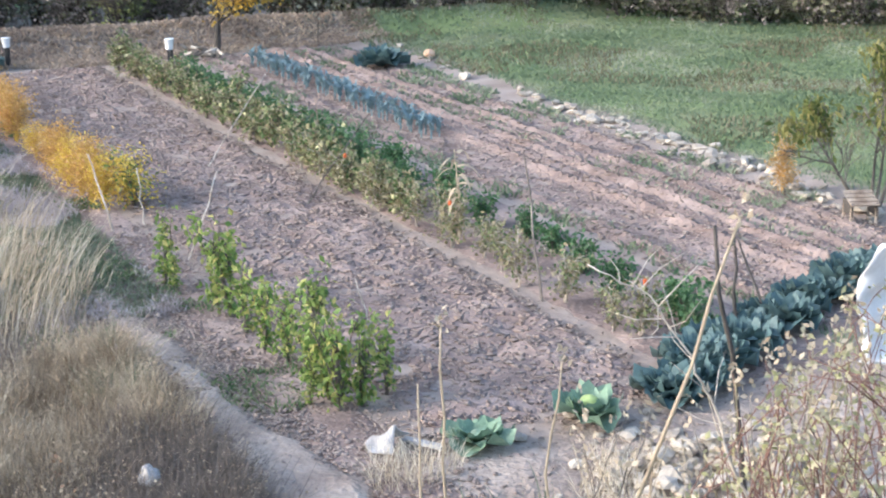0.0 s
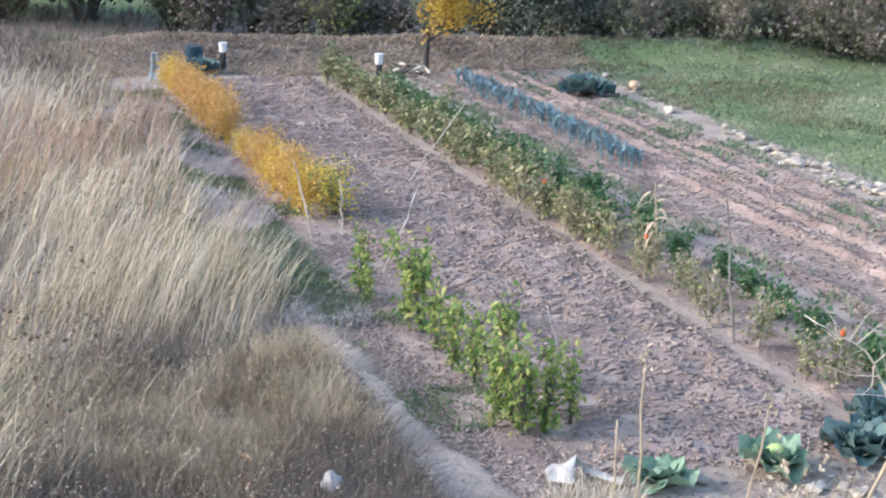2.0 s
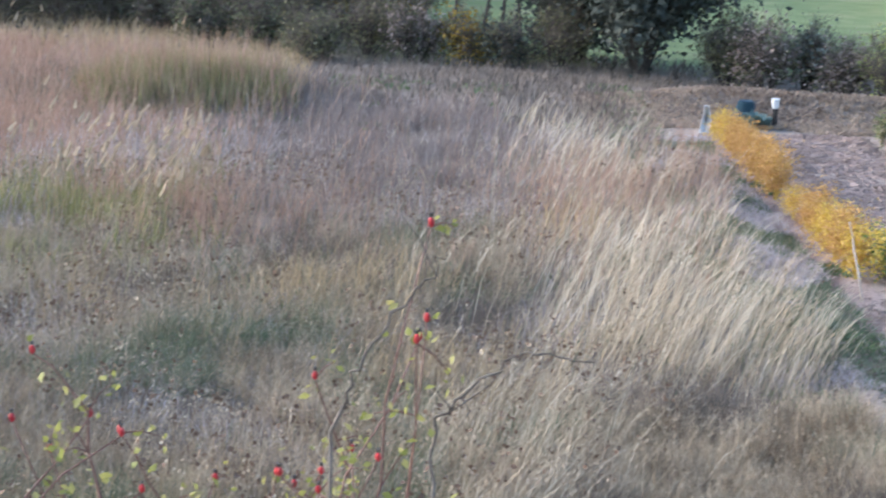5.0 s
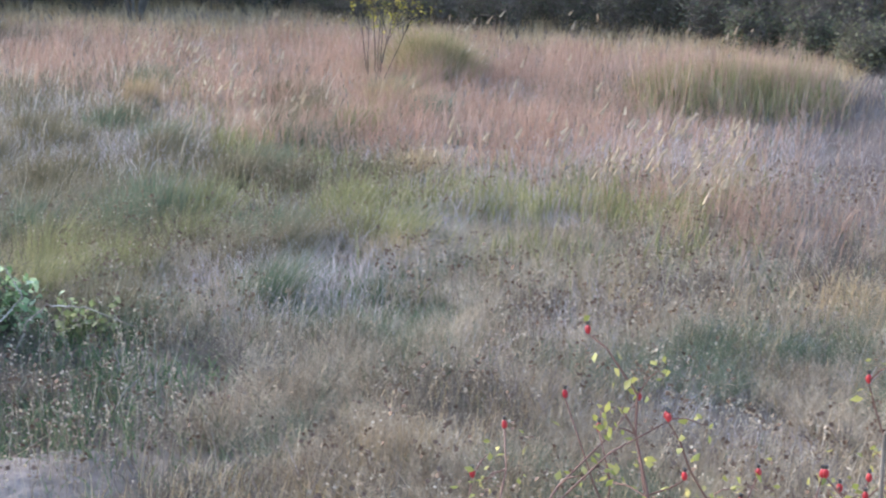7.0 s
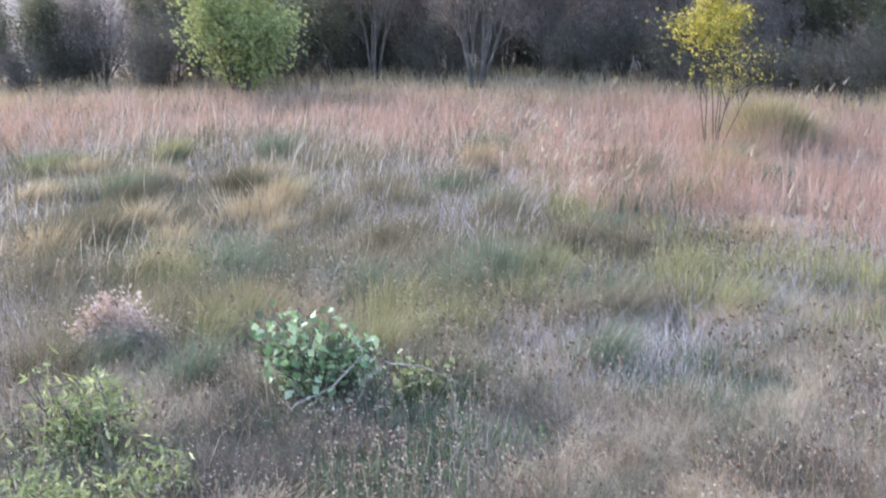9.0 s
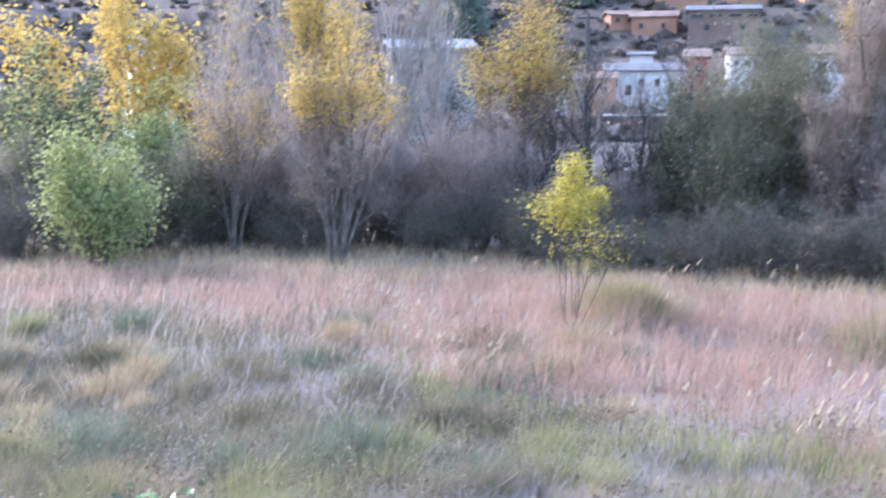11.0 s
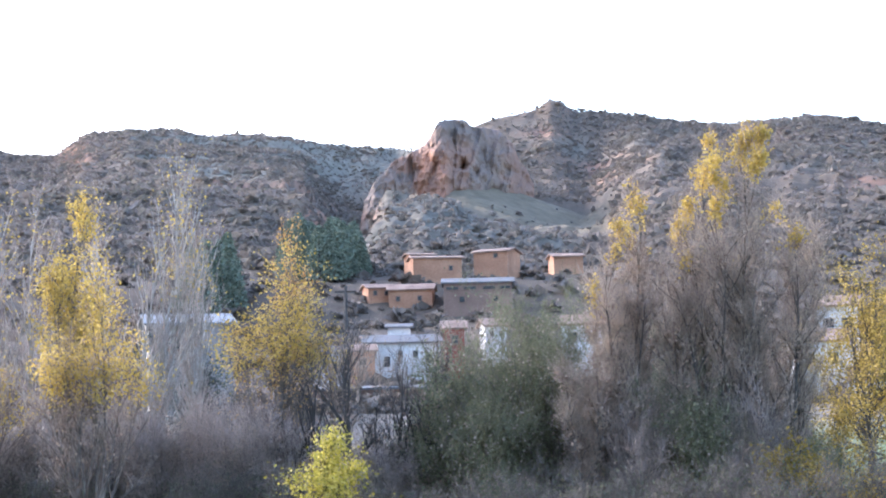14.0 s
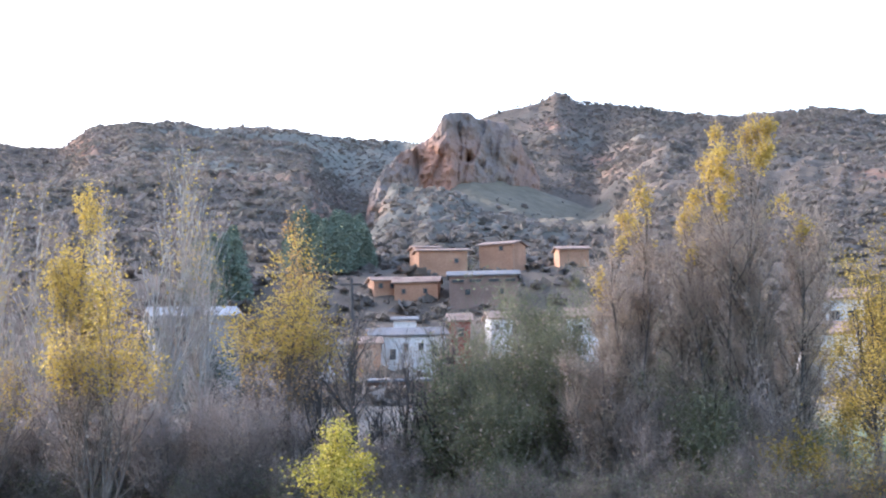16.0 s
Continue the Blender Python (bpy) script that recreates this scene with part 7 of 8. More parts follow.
def lump(name, label, category, place, dims, material, seed, z=0.0, turn=0.0):
    """A folded, half-empty plastic bag."""
    bm = bmesh.new()
    bmesh.ops.create_icosphere(bm, subdivisions=4, radius=0.5)
    for v in bm.verts:
        q = v.co * 2.4 + Vector((seed * 3.1, seed, 0))
        v.co *= 1 + 0.45 * noise.ridged_multi_fractal(q, 0.9, 2.1, 4, 1.0, 2.0) * 0.6 - 0.35 + 0.25 * noise.noise(v.co * 1.6 + Vector((seed, 0, 0)))
        v.co = Vector((v.co.x * dims[0], v.co.y * dims[1], max(-0.3, v.co.z) * dims[2]))
    for f in bm.faces:
        f.smooth = True
    me = bpy.data.meshes.new(name)
    bm.to_mesh(me)
    bm.free()
    me.materials.append(material)
    ob = tagged(new(name, me), label, category)
    ob.location = (place[0], place[1], float(ground_z(*place)) + z + 0.28 * dims[2])
    ob.rotation_euler = (0, 0, turn)
    return ob


n = 12
fs, fq = np.meshgrid(np.linspace(0, 1, n), np.linspace(-1, 1, 15), indexing="ij")
ridge_ = np.array((-0.20, 0.02, 0.03)) + fs[..., None] * np.array((0.26, 0.06, 0.15))
front_ = np.array((-0.14, -0.12, 0.0)) + fs[..., None] * np.array((0.22, -0.02, 0.0))
back_ = np.array((-0.16, 0.12, 0.0)) + fs[..., None] * np.array((0.34, 0.10, 0.05))
aq = np.abs(fq)[..., None]
sp_ = ridge_ * (1 - aq) + np.where(fq[..., None] < 0, front_, back_) * aq + np.stack([np.zeros_like(fs), 0.03 * np.sin(fs * 9 + fq * 3), 0.02 * np.sin(fs * 7 - fq * 5)], -1) * (1 - aq)
sp_[..., 2] = np.maximum(sp_[..., 2], 0.004)
ix = np.arange(n * 15).reshape(n, 15)
ob = new("plastic_sack", mesh_np("plastic_sack", sp_.reshape(-1, 3), [np.stack([ix[:-1, :-1], ix[1:, :-1], ix[1:, 1:], ix[:-1, 1:]], -1).reshape(-1, 4)], M["dirty_plastic"], True))
sol = ob.modifiers.new("thickness", "SOLIDIFY")
sol.thickness = 0.006
ob.location, ob.rotation_euler = (-3.95, 12.22, float(ground_z(-3.95, 12.22)) + 0.04), (0, 0, 0.15)
tagged(ob, "folded dirty white plastic sack on bare earth", "sack")
lump("plastic_bag", "pale crumpled bag caught in dry weeds", "bag", (-5.45, 10.65), (0.17, 0.13, 0.2), M["dirty_plastic"], 9, 0.24, 0.3)
bm = box_bm(0.42, 0.085, 0.03, (0, 0, 0.03), bevel=0.006)
me = bpy.data.meshes.new("board")
bm.to_mesh(me)
bm.free()
me.materials.append(M["dirty_plastic"])
ob = tagged(new("board", me), "short pale board lying on earth", "board")
ob.location = (*(-3.66, 12.36), float(ground_z(-3.66, 12.36)) + 0.03)
ob.rotation_euler = (0, 0, -0.25)
crumple("white_tarpaulin", "white tarpaulin propped up behind the roses", "tarpaulin", (0.62, 15.5, 0.2), 1.5, 0.8, 1.3, M["white_plastic"], 12, True)
crumple("plastic_sign", "small white and blue plastic sheet on a stick", "sheet", (-18.63, 27.50, 0.6), 0.22, 0.3, 0.6, M["white_plastic"], 15, True)


def crate():
    root = new("wooden_crate")
    x, y = plot(1.9, 5.5)
    root.matrix_basis = Matrix.Translation((x, y, float(ground_z(x, y)))) @ Matrix.Rotation(0.35, 4, "Z")
    tagged(root, "small slatted wooden crate on legs", "crate")
    for k in range(4):
        part("slat", box_bm(0.40, 0.085, 0.02, (0, -0.16 + k * 0.10, 0.30 + 0.03 * k), Matrix.Rotation(0.28, 4, "X"), 0.004), M["wood"], root)
    for sx in (-0.17, 0.17):
        part("side", box_bm(0.025, 0.38, 0.18, (sx, 0, 0.22), bevel=0.004), M["bark_dark"], root)
        for sy in (-0.15, 0.15):
            part("leg", box_bm(0.035, 0.035, 0.24, (sx, sy, 0.12), bevel=0.004), M["wood"], root)
    return root


crate()
bm = pebble(77, 0.12, 0.8, 2)
bmesh.ops.scale(bm, vec=(0.26, 0.26, 0.24), verts=bm.verts)
me = bpy.data.meshes.new("pumpkin")
bm.to_mesh(me)
bm.free()
me.materials.append(M["pumpkin"])
ob = tagged(new("pumpkin", me), "pale orange pumpkin on the earth", "pumpkin")
ob.location = (-9.5, 32.5, float(ground_z(-9.5, 32.5)) + 0.12)
# woodpile round the fruit tree
for k in range(16):
    a = k * 0.8
    t = Tubes()
    c = np.array((-14.5 + (0.2 + 0.03 * k) * math.cos(a), 31.4 + 0.3 * math.sin(a), 0.05 + 0.05 * (k % 4)))
    d = np.array((math.cos(a * 2.3), math.sin(a * 2.3), 0.5 * math.sin(k))) * 0.17
    c[2] += float(ground_z(c[0], c[1]))
    t.tube([c - d, c, c + d], [0.035, 0.04, 0.03], 7)
    tagged(new("log", t.mesh("log", M["dead_wood"] if k % 2 else M["bark"], True)), "short bleached log in a loose pile", "log", "logs by the fruit tree")

# peach branch tree at the edge of the meadow
tree("peach_tree", "young peach tree with drooping olive leaves", "tree", (0.05, 21.7), 2.7, 700, M["bark"], M["peach"], stems=5, spread=36, kids=(9, 5), r0=0.04, n_leaf=1500, size=0.055, zone=(0.35, 1.1), puff=0.09, start=0.35, angle=45, droop=1.6, long=2.6)

# weeds creeping in the beds
wu, wv = rng.uniform(-2.5, 19, 22000), rng.uniform(1.9, 6.2, 22000)
wx_, wy_ = ROW_O[0] + ROW_U[0] * wu + ROW_V[0] * wv, ROW_O[1] + ROW_U[1] * wu + ROW_V[1] * wv
keep = (fbm(wx_ * 0.9, wy_ * 0.9, 3, 88) > 0.50) & ((np.abs(wv - 5.3) < 0.6) | (np.abs(wv - 4.2) < 0.25) | (np.abs(wv - 2.2) < 0.25))
grass("bed_weeds", "green weeds along the furrows", M["meadow"], wx_[keep], wy_[keep], 0.12, 0.02, (0.02, 0.02), 0.6)

lu, lv = rng.uniform(19.3, 24.5, 46000), rng.uniform(-6, 24, 46000)
lx, ly = ROW_O[0] + ROW_U[0] * lu + ROW_V[0] * lv, ROW_O[1] + ROW_U[1] * lu + ROW_V[1] * lv
keep = (fbm(lx * 0.7, ly * 0.7, 3, 89) > 0.2) & ((lv < 7) | (lu > 21.2)) & (lu > 19.8 + 1.2 * (fbm(lx * 0.6, ly * 0.6, 2, 90) - 0.5))
grass("end_bank_litter", "brown dead leaves and weeds on the low end bank", M["thicket_brown"], lx[keep], ly[keep], 0.11, 0.022, (0.03, 0.02), 0.9)
lu, lv = rng.uniform(-4, 19, 16000), rng.uniform(-4.2, -2.95, 16000)
lx, ly = ROW_O[0] + ROW_U[0] * lu + ROW_V[0] * lv, ROW_O[1] + ROW_U[1] * lu + ROW_V[1] * lv
keep = (fbm(lx * 1.3, ly * 1.3, 3, 92) > 0.57) & (lv < -3.35 + 0.3 * np.sin(lu))
grass("strip_weeds", "green weeds in the trodden strip", M["green"], lx[keep], ly[keep], 0.10, 0.02, (0.02, 0.02), 0.7)
lu, lv = rng.uniform(2.6, 18.5, 26000), rng.uniform(-5.3, -3.65, 26000)
lx, ly = ROW_O[0] + ROW_U[0] * lu + ROW_V[0] * lv, ROW_O[1] + ROW_U[1] * lu + ROW_V[1] * lv
n_ = fbm(lx * 1.1, ly * 1.1, 3, 93)
grass("margin_herbs", "grey-green herbs along the asparagus row", M["herb"], lx[n_ > 0.42], ly[n_ > 0.42], 0.10, 0.016, (0.02, 0.02), 0.7)
grass("margin_dry_herbs", "pale dry herbs along the asparagus row", M["mist"], lx[n_ < 0.5], ly[n_ < 0.5], 0.13, 0.012, (0.02, 0.02), 0.6)

# ---- on the near bank: dry stalks, dog rose, bramble, dead branch ----
# dry stalks standing on the slope
def dry_stem(label, foot, tip, r, material, seed, head=0, name="dry_stalk"):
    """One dead stem from the slope to its tip, with a small seed head."""
    g2 = np.random.default_rng(seed)
    foot, tip = np.array(foot, float), np.array(tip, float)
    gz = float(ground_z(foot[0], foot[1])) - 0.05
    low = foot + (foot - tip) * max(0.0, (foot[2] - gz) / max(0.05, tip[2] - foot[2]))
    low = np.array((foot[0], foot[1], float(ground_z(foot[0], foot[1])) - 0.05)) if abs(low[0] - foot[0]) + abs(low[1] - foot[1]) > 1.2 else np.array((low[0], low[1], float(ground_z(low[0], low[1])) - 0.05))
    s = np.linspace(0, 1, 9)[:, None]
    p = np.where(s < 0.5, low + (foot - low) * s * 2, foot + (tip - foot) * (s - 0.5) * 2)
    p[1:-1] += g2.normal(size=(7, 3)) * 0.008
    root = new(name)
    root.location = Vector(low)
    tagged(root, label, "stalk")
    t = Tubes()
    t.tube(p - low, r * (1.15 - 0.55 * s[:, 0]), 6)
    child("stem", t.mesh("stem", material, True), root)
    if head:
        t = Tubes()
        t.leaves((tip - low) + g2.normal(size=(head, 3)) * (0.012, 0.012, 0.04), 0.018, 1.8, -1.0)
        tagged(child("seed_head", t.mesh("seed_head", M["weed"]), root), kind="stuff")
    return root


dry_stem("tall thin straw-coloured dry stem", (-1.46, 5.37, 3.04), (-1.47, 5.36, 3.75), 0.007, M["plume"], 1, 10)
dry_stem("short pale dry stem", (-1.54, 5.34, 3.04), (-1.55, 5.34, 3.52), 0.006, M["plume"], 2)
dry_stem("pale dry stem leaning a little", (-1.04, 5.06, 3.24), (-0.98, 5.07, 3.76), 0.006, M["plume"], 3, 12)
dry_stem("long thick straw stem leaning over", (-0.68, 4.72, 3.45), (-0.41, 4.75, 4.37), 0.008, M["plume"], 4, 14)
dry_stem("dark dead stem with a blackened tip", (-0.57, 6.54, 3.31), (-0.65, 6.53, 3.84), 0.014, M["bark_dark"], 5)


def dead_branch(label, pts, r, seed, sides=(), material=None):
    """A bleached, forked branch; the first point goes down to the slope."""
    g2 = np.random.default_rng(seed)
    pts = [np.array(p, float) for p in pts]
    d = pts[0] - pts[1]
    x, y = pts[0][:2] + d[:2] * 0.8
    base = np.array((x, y, float(ground_z(x, y)) - 0.04))
    pts = [base] + pts
    s = np.linspace(0, len(pts) - 1, 6 * (len(pts) - 1) + 1)
    p = np.stack([np.interp(s, np.arange(len(pts)), [q[k] for q in pts]) for k in range(3)], -1)
    p[1:-1] += g2.normal(size=(len(p) - 2, 3)) * 0.006
    root = new("dead_branch")
    root.location = Vector(base)
    tagged(root, label, "branch")
    t = Tubes()
    t.tube(p - base, r * (1.2 - 0.85 * np.linspace(0, 1, len(p))), 7)
    child("limb", t.mesh("limb", material or M["dead_wood"], True), root)
    for k in range(sides):
        i = int(g2.integers(len(p) // 3, len(p) - 2))
        dv = unit(g2.normal(size=3) * (1, 1, 0.7) + (0, 0, 0.5)) * g2.uniform(0.08, 0.22)
        t = Tubes()
        q = p[i] - base
        t.tube([q, q + dv * 0.5 + g2.normal(size=3) * 0.012, q + dv], [r * 0.45, r * 0.3, r * 0.15], 5)
        child("twig", t.mesh("twig", material or M["dead_wood"], True), root)
    return root


dead_branch("bleached forked dead branch over the plot", [(-0.35, 4.95, 3.38), (-0.48, 4.94, 3.71), (-0.56, 4.93, 3.87), (-0.68, 4.92, 4.05), (-0.87, 4.89, 4.15)], 0.0055, 11, 14)
dead_branch("grey arching dead rose cane", [(-2.45, 2.38, 4.22), (-2.44, 2.39, 4.37), (-2.41, 2.42, 4.42), (-2.33, 2.48, 4.50), (-2.28, 2.52, 4.53), (-2.19, 2.59, 4.51)], 0.0042, 12, 3, M["bark"])
dead_branch("pale bare cane leaning out", [(-2.30, 1.97, 4.50), (-2.27, 1.99, 4.60), (-2.23, 2.04, 4.71), (-2.18, 2.09, 4.78), (-2.16, 2.11, 4.83)], 0.0036, 13, 2, M["bark"])


def rose_bush(label, foot, tips, seed, hips=True, leaf_n=13, leaf_size=0.0125, stem_r=0.0044, leaf=None, cane=None):
    """Arching canes from one foot to given tips, small leaves in pairs, hips at the ends."""
    g2 = np.random.default_rng(seed)
    foot = np.array((foot[0], foot[1], float(ground_z(*foot)) - 0.03))
    root = new("rose_bush")
    root.location = Vector(foot)
    tagged(root, label, "rose bush")
    lt = Tubes()
    for k, tip in enumerate(tips):
        d = np.array(tip, float) - foot
        s = np.linspace(0, 1, 12)[:, None]
        bow = g2.normal(size=3) * 0.11 * np.linalg.norm(d)
        c = d * (s * np.array((1, 1, 1.0)) ** 1) + bow * np.sin(s * math.pi) + np.array((0, 0, 0.12)) * np.sin(s * math.pi)
        c[1:-1] += g2.normal(size=(10, 3)) * 0.010
        t = Tubes()
        t.tube(c, stem_r * (1.2 - 0.8 * s[:, 0]), 5)
        for b in range(3):
            i = int(g2.integers(7, 12))
            e = c[i] + unit(g2.normal(size=3) + (0, 0, 0.4)) * g2.uniform(0.04, 0.10)
            t.tube([c[i], (c[i] + e) / 2 + (0, 0, 0.008), e], [stem_r * 0.5, stem_r * 0.4, stem_r * 0.25], 4)
            lt.leaves(np.repeat(e[None], 5, 0) + g2.normal(size=(5, 3)) * 0.014, leaf_size * g2.uniform(0.7, 1.4, 5), 1.6, 0.3)
        child("cane", t.mesh("cane", cane or M["rose_stem"], True), root)
        q = c[g2.integers(5, 12, leaf_n)] + g2.normal(size=(leaf_n, 3)) * 0.03
        lt.leaves(q, leaf_size * g2.uniform(0.7, 1.5, leaf_n), 1.6, 0.3)
        if hips:
            bm = bmesh.new()
            bmesh.ops.create_uvsphere(bm, u_segments=8, v_segments=6, radius=0.0065)
            bmesh.ops.scale(bm, vec=(1, 1, 1.55), verts=bm.verts)
            bmesh.ops.translate(bm, vec=c[-1] + (0, 0, 0.008), verts=bm.verts)
            for f in bm.faces:
                f.smooth = True
            hip = part("hip", bm, M["hip"], root, "glossy red hip")
            bm = bmesh.new()
            bmesh.ops.create_cone(bm, cap_ends=True, segments=5, radius1=0.003, radius2=0.005, depth=0.007)
            bmesh.ops.translate(bm, vec=c[-1] + (0, 0, 0.022), verts=bm.verts)
            part("calyx", bm, M["bark_dark"], hip)
    child("leaves", lt.mesh("leaves", leaf or M["rose_leaf"]), root)
    return root


rose_bush("dog rose with red hips and yellowing leaves", (-2.75, 1.62), [(-2.98, 1.72, 4.38), (-3.04, 1.61, 4.31), (-3.07, 1.55, 4.20), (-2.94, 1.78, 4.31), (-2.90, 1.85, 4.38), (-2.87, 1.90, 4.34), (-2.96, 1.76, 4.52), (-2.84, 1.93, 4.21), (-2.79, 1.85, 4.37), (-2.70, 1.97, 4.20)], 21)
rose_bush("dog rose with red canes and hips", (-2.45, 2.05), [(-2.75, 2.05, 4.23), (-2.67, 2.15, 4.24), (-2.65, 2.18, 4.21), (-2.61, 2.22, 4.24), (-2.40, 2.29, 4.57), (-2.39, 2.30, 4.61), (-2.54, 2.15, 4.24), (-2.46, 2.24, 4.31), (-2.59, 2.09, 4.28), (-2.25, 2.16, 4.85), (-2.26, 2.14, 4.63), (-2.62, 2.21, 4.45), (-2.55, 2.25, 4.30)], 22, leaf_n=16)
dog = np.random.default_rng(23)
tips = []
for k in range(66):
    a, d = dog.beta(1.5, 1.0) * -6.2 + 5.0, dog.uniform(3.9, 5.6)
    e = radians(-24.5 + dog.beta(1.2, 1.6) * 8.5 * (0.2 + 0.8 * (5.0 - a) / 6.2))
    tips.append((-0.08 - math.sin(radians(a)) * d, 0.56 + math.cos(radians(a)) * d, 5.5 + d * math.tan(e)))
for j in range(3):
    rose_bush("tangled dog rose with yellow-green leaves", ((0.0, 4.6), (0.35, 5.1), (-0.25, 5.3))[j], tips[j::3], 24 + j, False, 13, 0.0155, 0.0045, M["bank_leaf"], M["rose_stem"])
for k in range(96):
    a, d = (dog.uniform(3.5, 10.5) if k % 4 == 0 else dog.uniform(-1.2, 4.2)), dog.uniform(4.2, 7.5)
    x, y = -0.08 - math.sin(radians(a)) * d, 0.56 + math.cos(radians(a)) * d
    zt = 5.5 + d * math.tan(radians(dog.uniform(-25.5, -17.5 - 0.9 * max(0.0, a)) if a < 4.2 else dog.uniform(-25, -22.5)))
    dry_stem("thin dry weed stem on the bank", (x, y, zt - 0.5), (x + dog.normal(0, 0.12), y + dog.normal(0, 0.1), zt), 0.0032, (M["plume"], M["withered"], M["bark"], M["withered"], M["plume"], M["rose_stem"])[k % 6], 300 + k, 8)
# low dry growth at the foot of the bank
g = np.random.default_rng(29)
a, r = np.radians(g.uniform(-4, 19, 9000)), g.uniform(8.6, 12.2, 9000)
bx, by = -np.sin(a) * r - 0.1, np.cos(a) * r + 0.5
keep = fbm(bx * 1.1, by * 1.1, 3, 66) > 0.47
grass("bank_grass", "sparse dry grass at the foot of the bank", M["straw"], bx[keep], by[keep], 0.30, 0.006, (0.04, 0.03), 0.45)

# ---- brambles, faded shrub and earth mound beside the field ----
bush("bramble_bush", "green bramble bush with pale shining leaves", (-17.6, 2.55), 1.2, 2.7, 801, M["bramble"], 900, 0.095, M["bark"], category="bramble", stems=12, twigs=60, puff=0.12, long=1.25, leaf2=M["olive"], share2=0.25)
bush("bramble_bush", "trailing bramble runner with yellow-green leaves", (-17.5, 3.75), 0.55, 1.3, 807, M["bank_green"], 260, 0.085, M["bark"], category="bramble", stems=8, twigs=60, puff=0.08)
bush("bank_shrub", "yellow-green narrow-leaved shrub on the bank", (-16.8, -0.45), 1.2, 3.0, 802, M["bank_green"], 1900, 0.03, M["bark"], category="shrub", stems=14, twigs=120, puff=0.13, long=4.6, leaf2=M["willow"], share2=0.25, group="bank shrubs")
bush("bank_shrub", "trailing narrow-leaved green shrub on the bank", (-13.6, -0.5), 1.1, 2.8, 803, M["bank_green"], 2400, 0.028, M["bark"], category="shrub", stems=14, twigs=120, puff=0.13, long=4.6, leaf2=M["willow"], share2=0.25, group="bank shrubs")
bush("bank_shrub", "low yellow-green growth beside the earth mound", (-14.9, 0.35), 0.75, 1.9, 808, M["bank_green"], 800, 0.036, M["bark"], category="shrub", stems=12, twigs=90, puff=0.11, long=3.4, leaf2=M["willow"], share2=0.25, group="bank shrubs")
bush("faded_shrub", "faded pink-tan dry shrub in seed", (-21.0, 0.35), 0.9, 2.6, 804, M["pink_shrub"], 4200, 0.05, M["bark"], category="shrub", stems=16, twigs=500, puff=0.11, twig_mat=M["pink_shrub"])
bush("faded_shrub", "low grey-green withered shrub below the bramble", (-16.4, 2.4), 0.42, 2.2, 805, M["herb"], 1500, 0.035, M["bark"], category="shrub", stems=12, twigs=500, puff=0.09, leaf2=M["weed"], share2=0.35)
dead_branch("long pale runner arching over the bramble", [(-16.9, 3.0, 0.55), (-16.7, 3.2, 0.8), (-16.6, 3.6, 0.75), (-16.5, 4.1, 0.5)], 0.012, 14, 5)
dead_branch("pale bare stick across the bramble", [(-16.9, 2.2, 0.35), (-16.9, 2.6, 0.5), (-16.95, 3.0, 0.85), (-17.1, 2.85, 1.2)], 0.014, 15, 2)


def mound():
    n = 60
    s, q = np.meshgrid(np.linspace(-1, 1, n), np.linspace(-1, 1, n), indexing="ij")
    rr = np.hypot(s, q) * (1 + 0.3 * (fbm(s * 2, q * 2, 3, 12) - 0.5))
    x, y = -13.4 + s * 0.95 - q * 0.25, 2.1 + q * 1.35
    z = ground_z(x, y) - 0.06 + 0.30 * np.clip(1 - rr, 0, 1) ** 0.6 + 0.06 * (fbm(x * 4, y * 4, 4, 13) - 0.5) + 0.06 * (fbm(x * 11, y * 11, 4, 14) - 0.5)
    i = np.arange(n * n).reshape(n, n)
    f = np.stack([i[:-1, :-1], i[1:, :-1], i[1:, 1:], i[:-1, 1:]], -1).reshape(-1, 4)
    return tagged(new("earth_mound", mesh_np("earth_mound", np.stack([x, y, z], -1).reshape(-1, 3), [f], M["grey_earth"], True)), "low mound of bare grey earth", "earth", kind="structure")


mound()
g = np.random.default_rng(37)
hx, hy = g.normal(-14.1, 0.3, 900), g.normal(1.2, 0.35, 900)
grass("arched_dead_grass", "grey arching dead grass over the mound", M["plume"], hx, hy, 0.30, 0.012, (0.1, 0.7), 0.7, 0.02, 0.6)
hx, hy = g.normal(-16.0, 1.3, 7000), g.normal(2.4, 1.0, 7000)
green_ = g.uniform(0, 1, len(hx)) < 0.55
grass("low_herbs", "dark green low herbs round the mound", M["green"], hx[green_], hy[green_], 0.27, 0.018, (0.03, 0.05), 0.6)
grass("low_dry_herbs", "low grey-brown withered herbs round the mound", M["dark_weed"], hx[~green_], hy[~green_], 0.26, 0.010, (0.03, 0.05), 0.5)
ya = g.uniform(52, 74, 5200)
yd = interp(ya, REED_EDGE) + g.normal(-1.0, 1.6, 5200) + 2.5 * (fbm(ya * 0.5, ya * 0, 3, 52) - 0.5)
yx, yy = -np.sin(np.radians(ya)) * yd, np.cos(np.radians(ya)) * yd
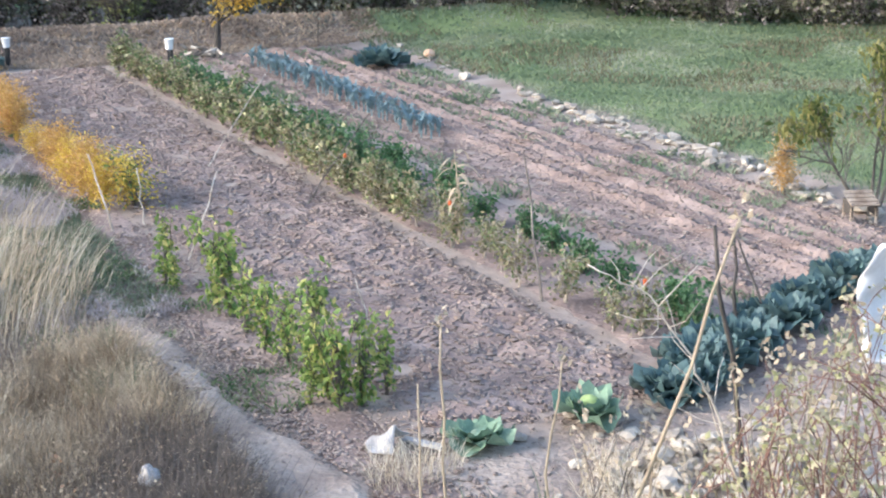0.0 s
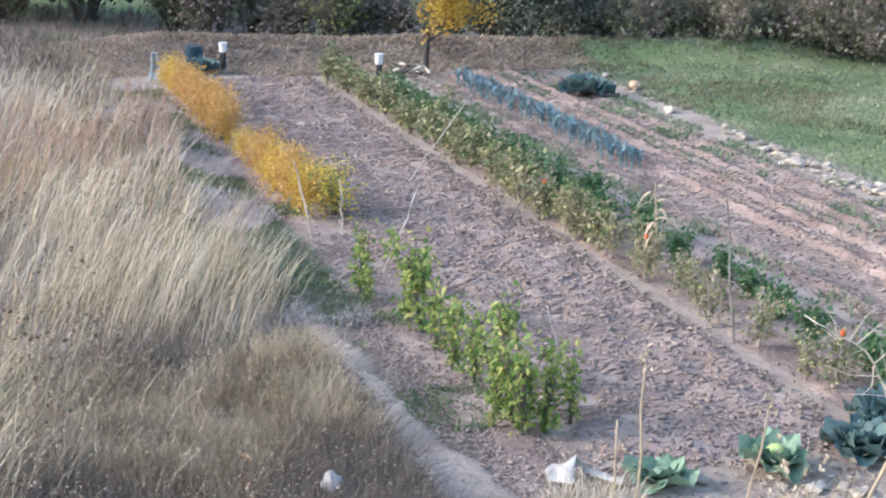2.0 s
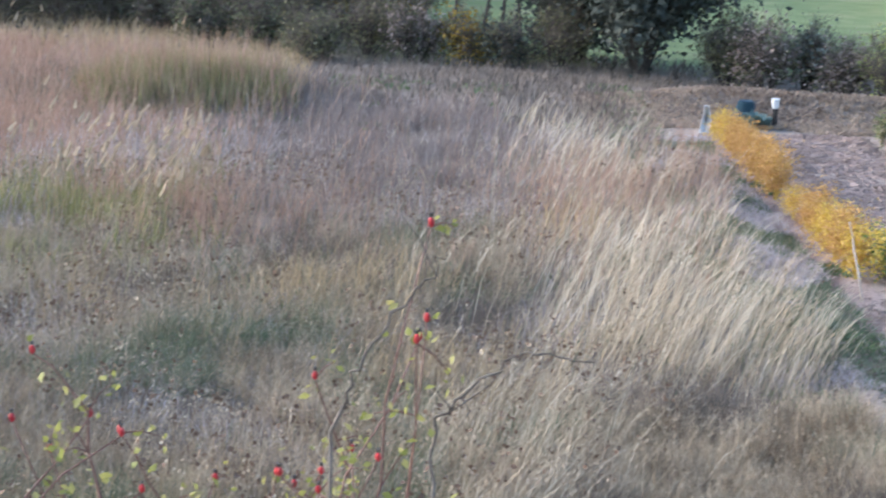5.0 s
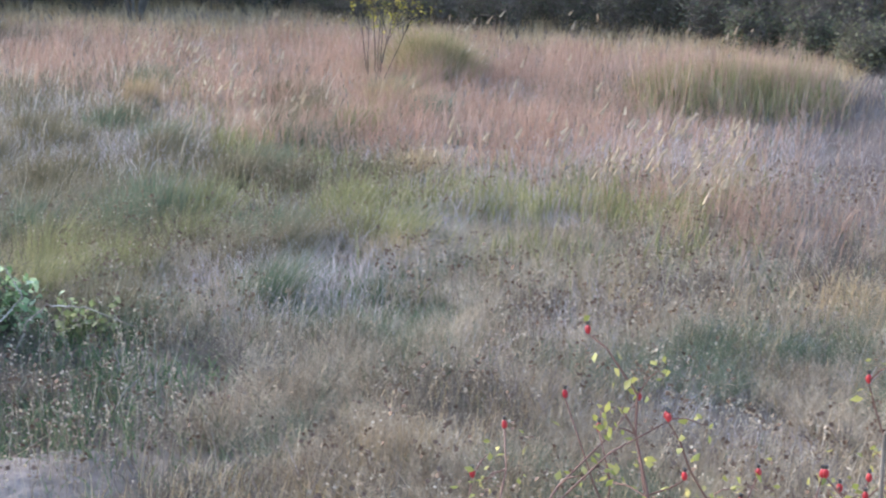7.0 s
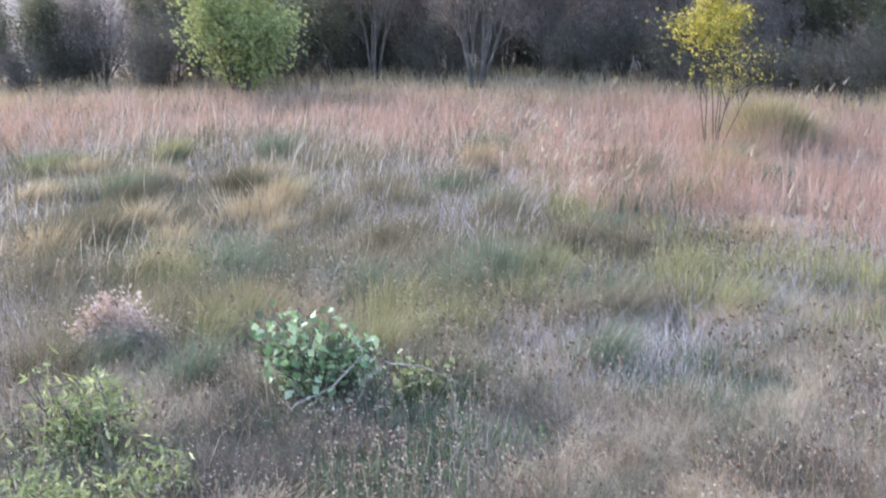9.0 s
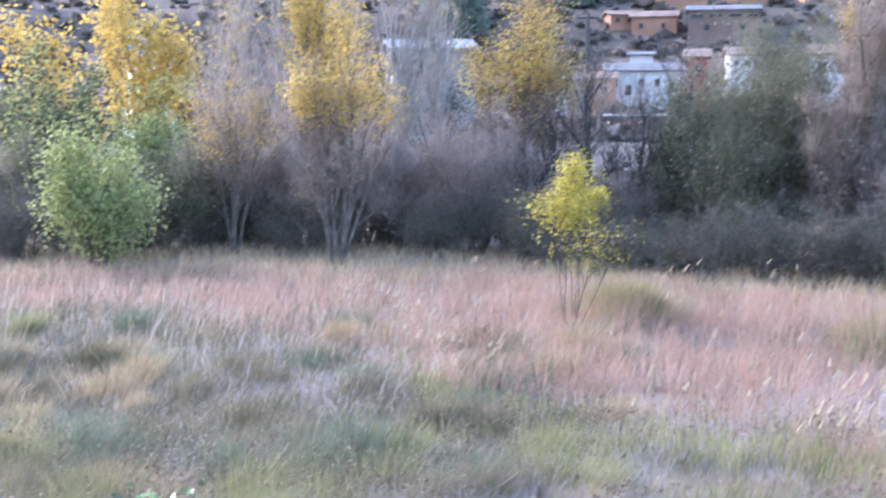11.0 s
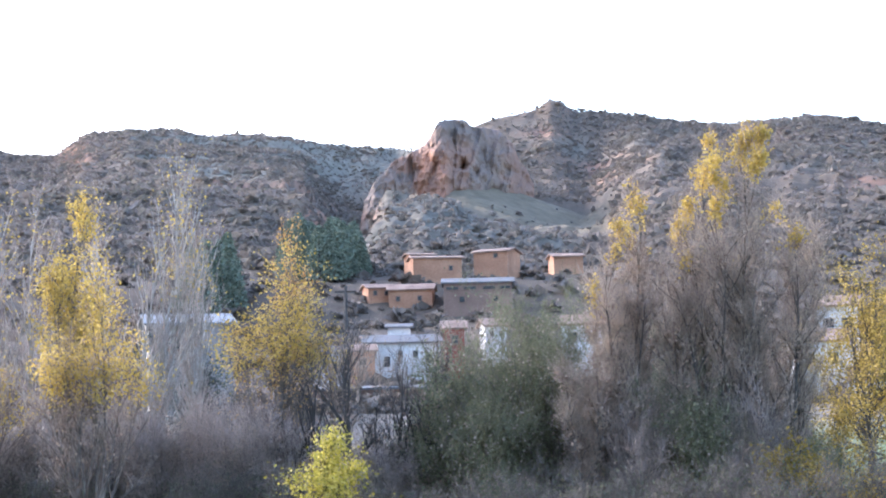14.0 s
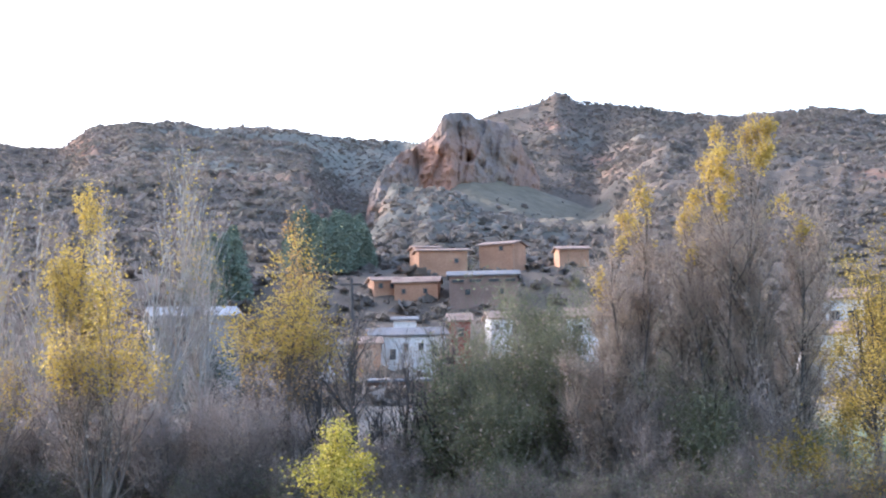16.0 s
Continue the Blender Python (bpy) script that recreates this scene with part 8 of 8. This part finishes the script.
keep = fbm(yx * 0.7, yy * 0.7, 3, 53) > g.uniform(0.42, 0.60, len(yx))
yx, yy = yx[keep], yy[keep]
grass("reed_shoots", "olive reed shoots before the reeds", M["reed_green"], yx, yy, 0.6, 0.014, (0.06, 0.08), 0.25)


# wind-bent tussocks, by colour
tg = np.random.default_rng(41)
SPOTS = [(-20.4, 4.9, 0.85, 1.2, "reed_green", 0.08), (-23.6, 6.3, 0.95, 1.5, "herb", 0.1), (-26.8, 5.2, 0.7, 1.6, "sedge", 0.2), (-23.5, 4.1, 0.7, 1.4, "herb", 0.1), (-22.3, 9.0, 0.8, 1.2, "reed_green", 0.1), (-25.0, 2.2, 0.9, 1.6, "herb", 0.1), (-30.5, 3.2, 0.8, 2.0, "tan", 0.1), (-21.6, 2.0, 0.9, 1.5, "reed_green", 0.1)]
for k in range(90):
    a, d = tg.uniform(64, 92), tg.uniform(18, 40)
    x, y = pol(a, d)[:2]
    SPOTS.append((x, y, tg.uniform(0.5, 0.85), tg.uniform(0.8, 1.7), ("sedge", "herb", "herb", "sedge", "reed_green", "sedge", "tan")[int(tg.integers(0, 7))], tg.uniform(0.1, 0.5)))
for mt, nm, lb in (("reed_green", "yellow_green_tussocks", "yellow-green sedge tussocks standing in the field"), ("herb", "grey_green_tussocks", "grey-green sedge tussocks standing in the field"), ("sedge", "olive_tussocks", "wind-bent olive grass tussocks in the field"), ("tan", "ochre_tussocks", "ochre dry grass tussocks in the field")):
    t = Tubes()
    for x, y, h, w, m_, ln_ in SPOTS:
        if m_ != mt:
            continue
        n = 420
        p = tg.normal(size=(n, 2)) * w * 0.2
        hh = h * tg.uniform(0.5, 1.15, n)
        ln = (p / (w * 0.2) * 0.26 + np.array((0.06, ln_)) + tg.normal(size=(n, 2)) * 0.16) * hh[:, None]
        t.blades(np.column_stack([x + p[:, 0], y + p[:, 1], ground_z(x + p[:, 0], y + p[:, 1]) - 0.02]), hh, 0.007 * max(1.0, math.hypot(x, y) / 14), ln, 0.3)
    tagged(new(nm, t.mesh(nm, M[mt])), lb, "grass", kind="stuff")
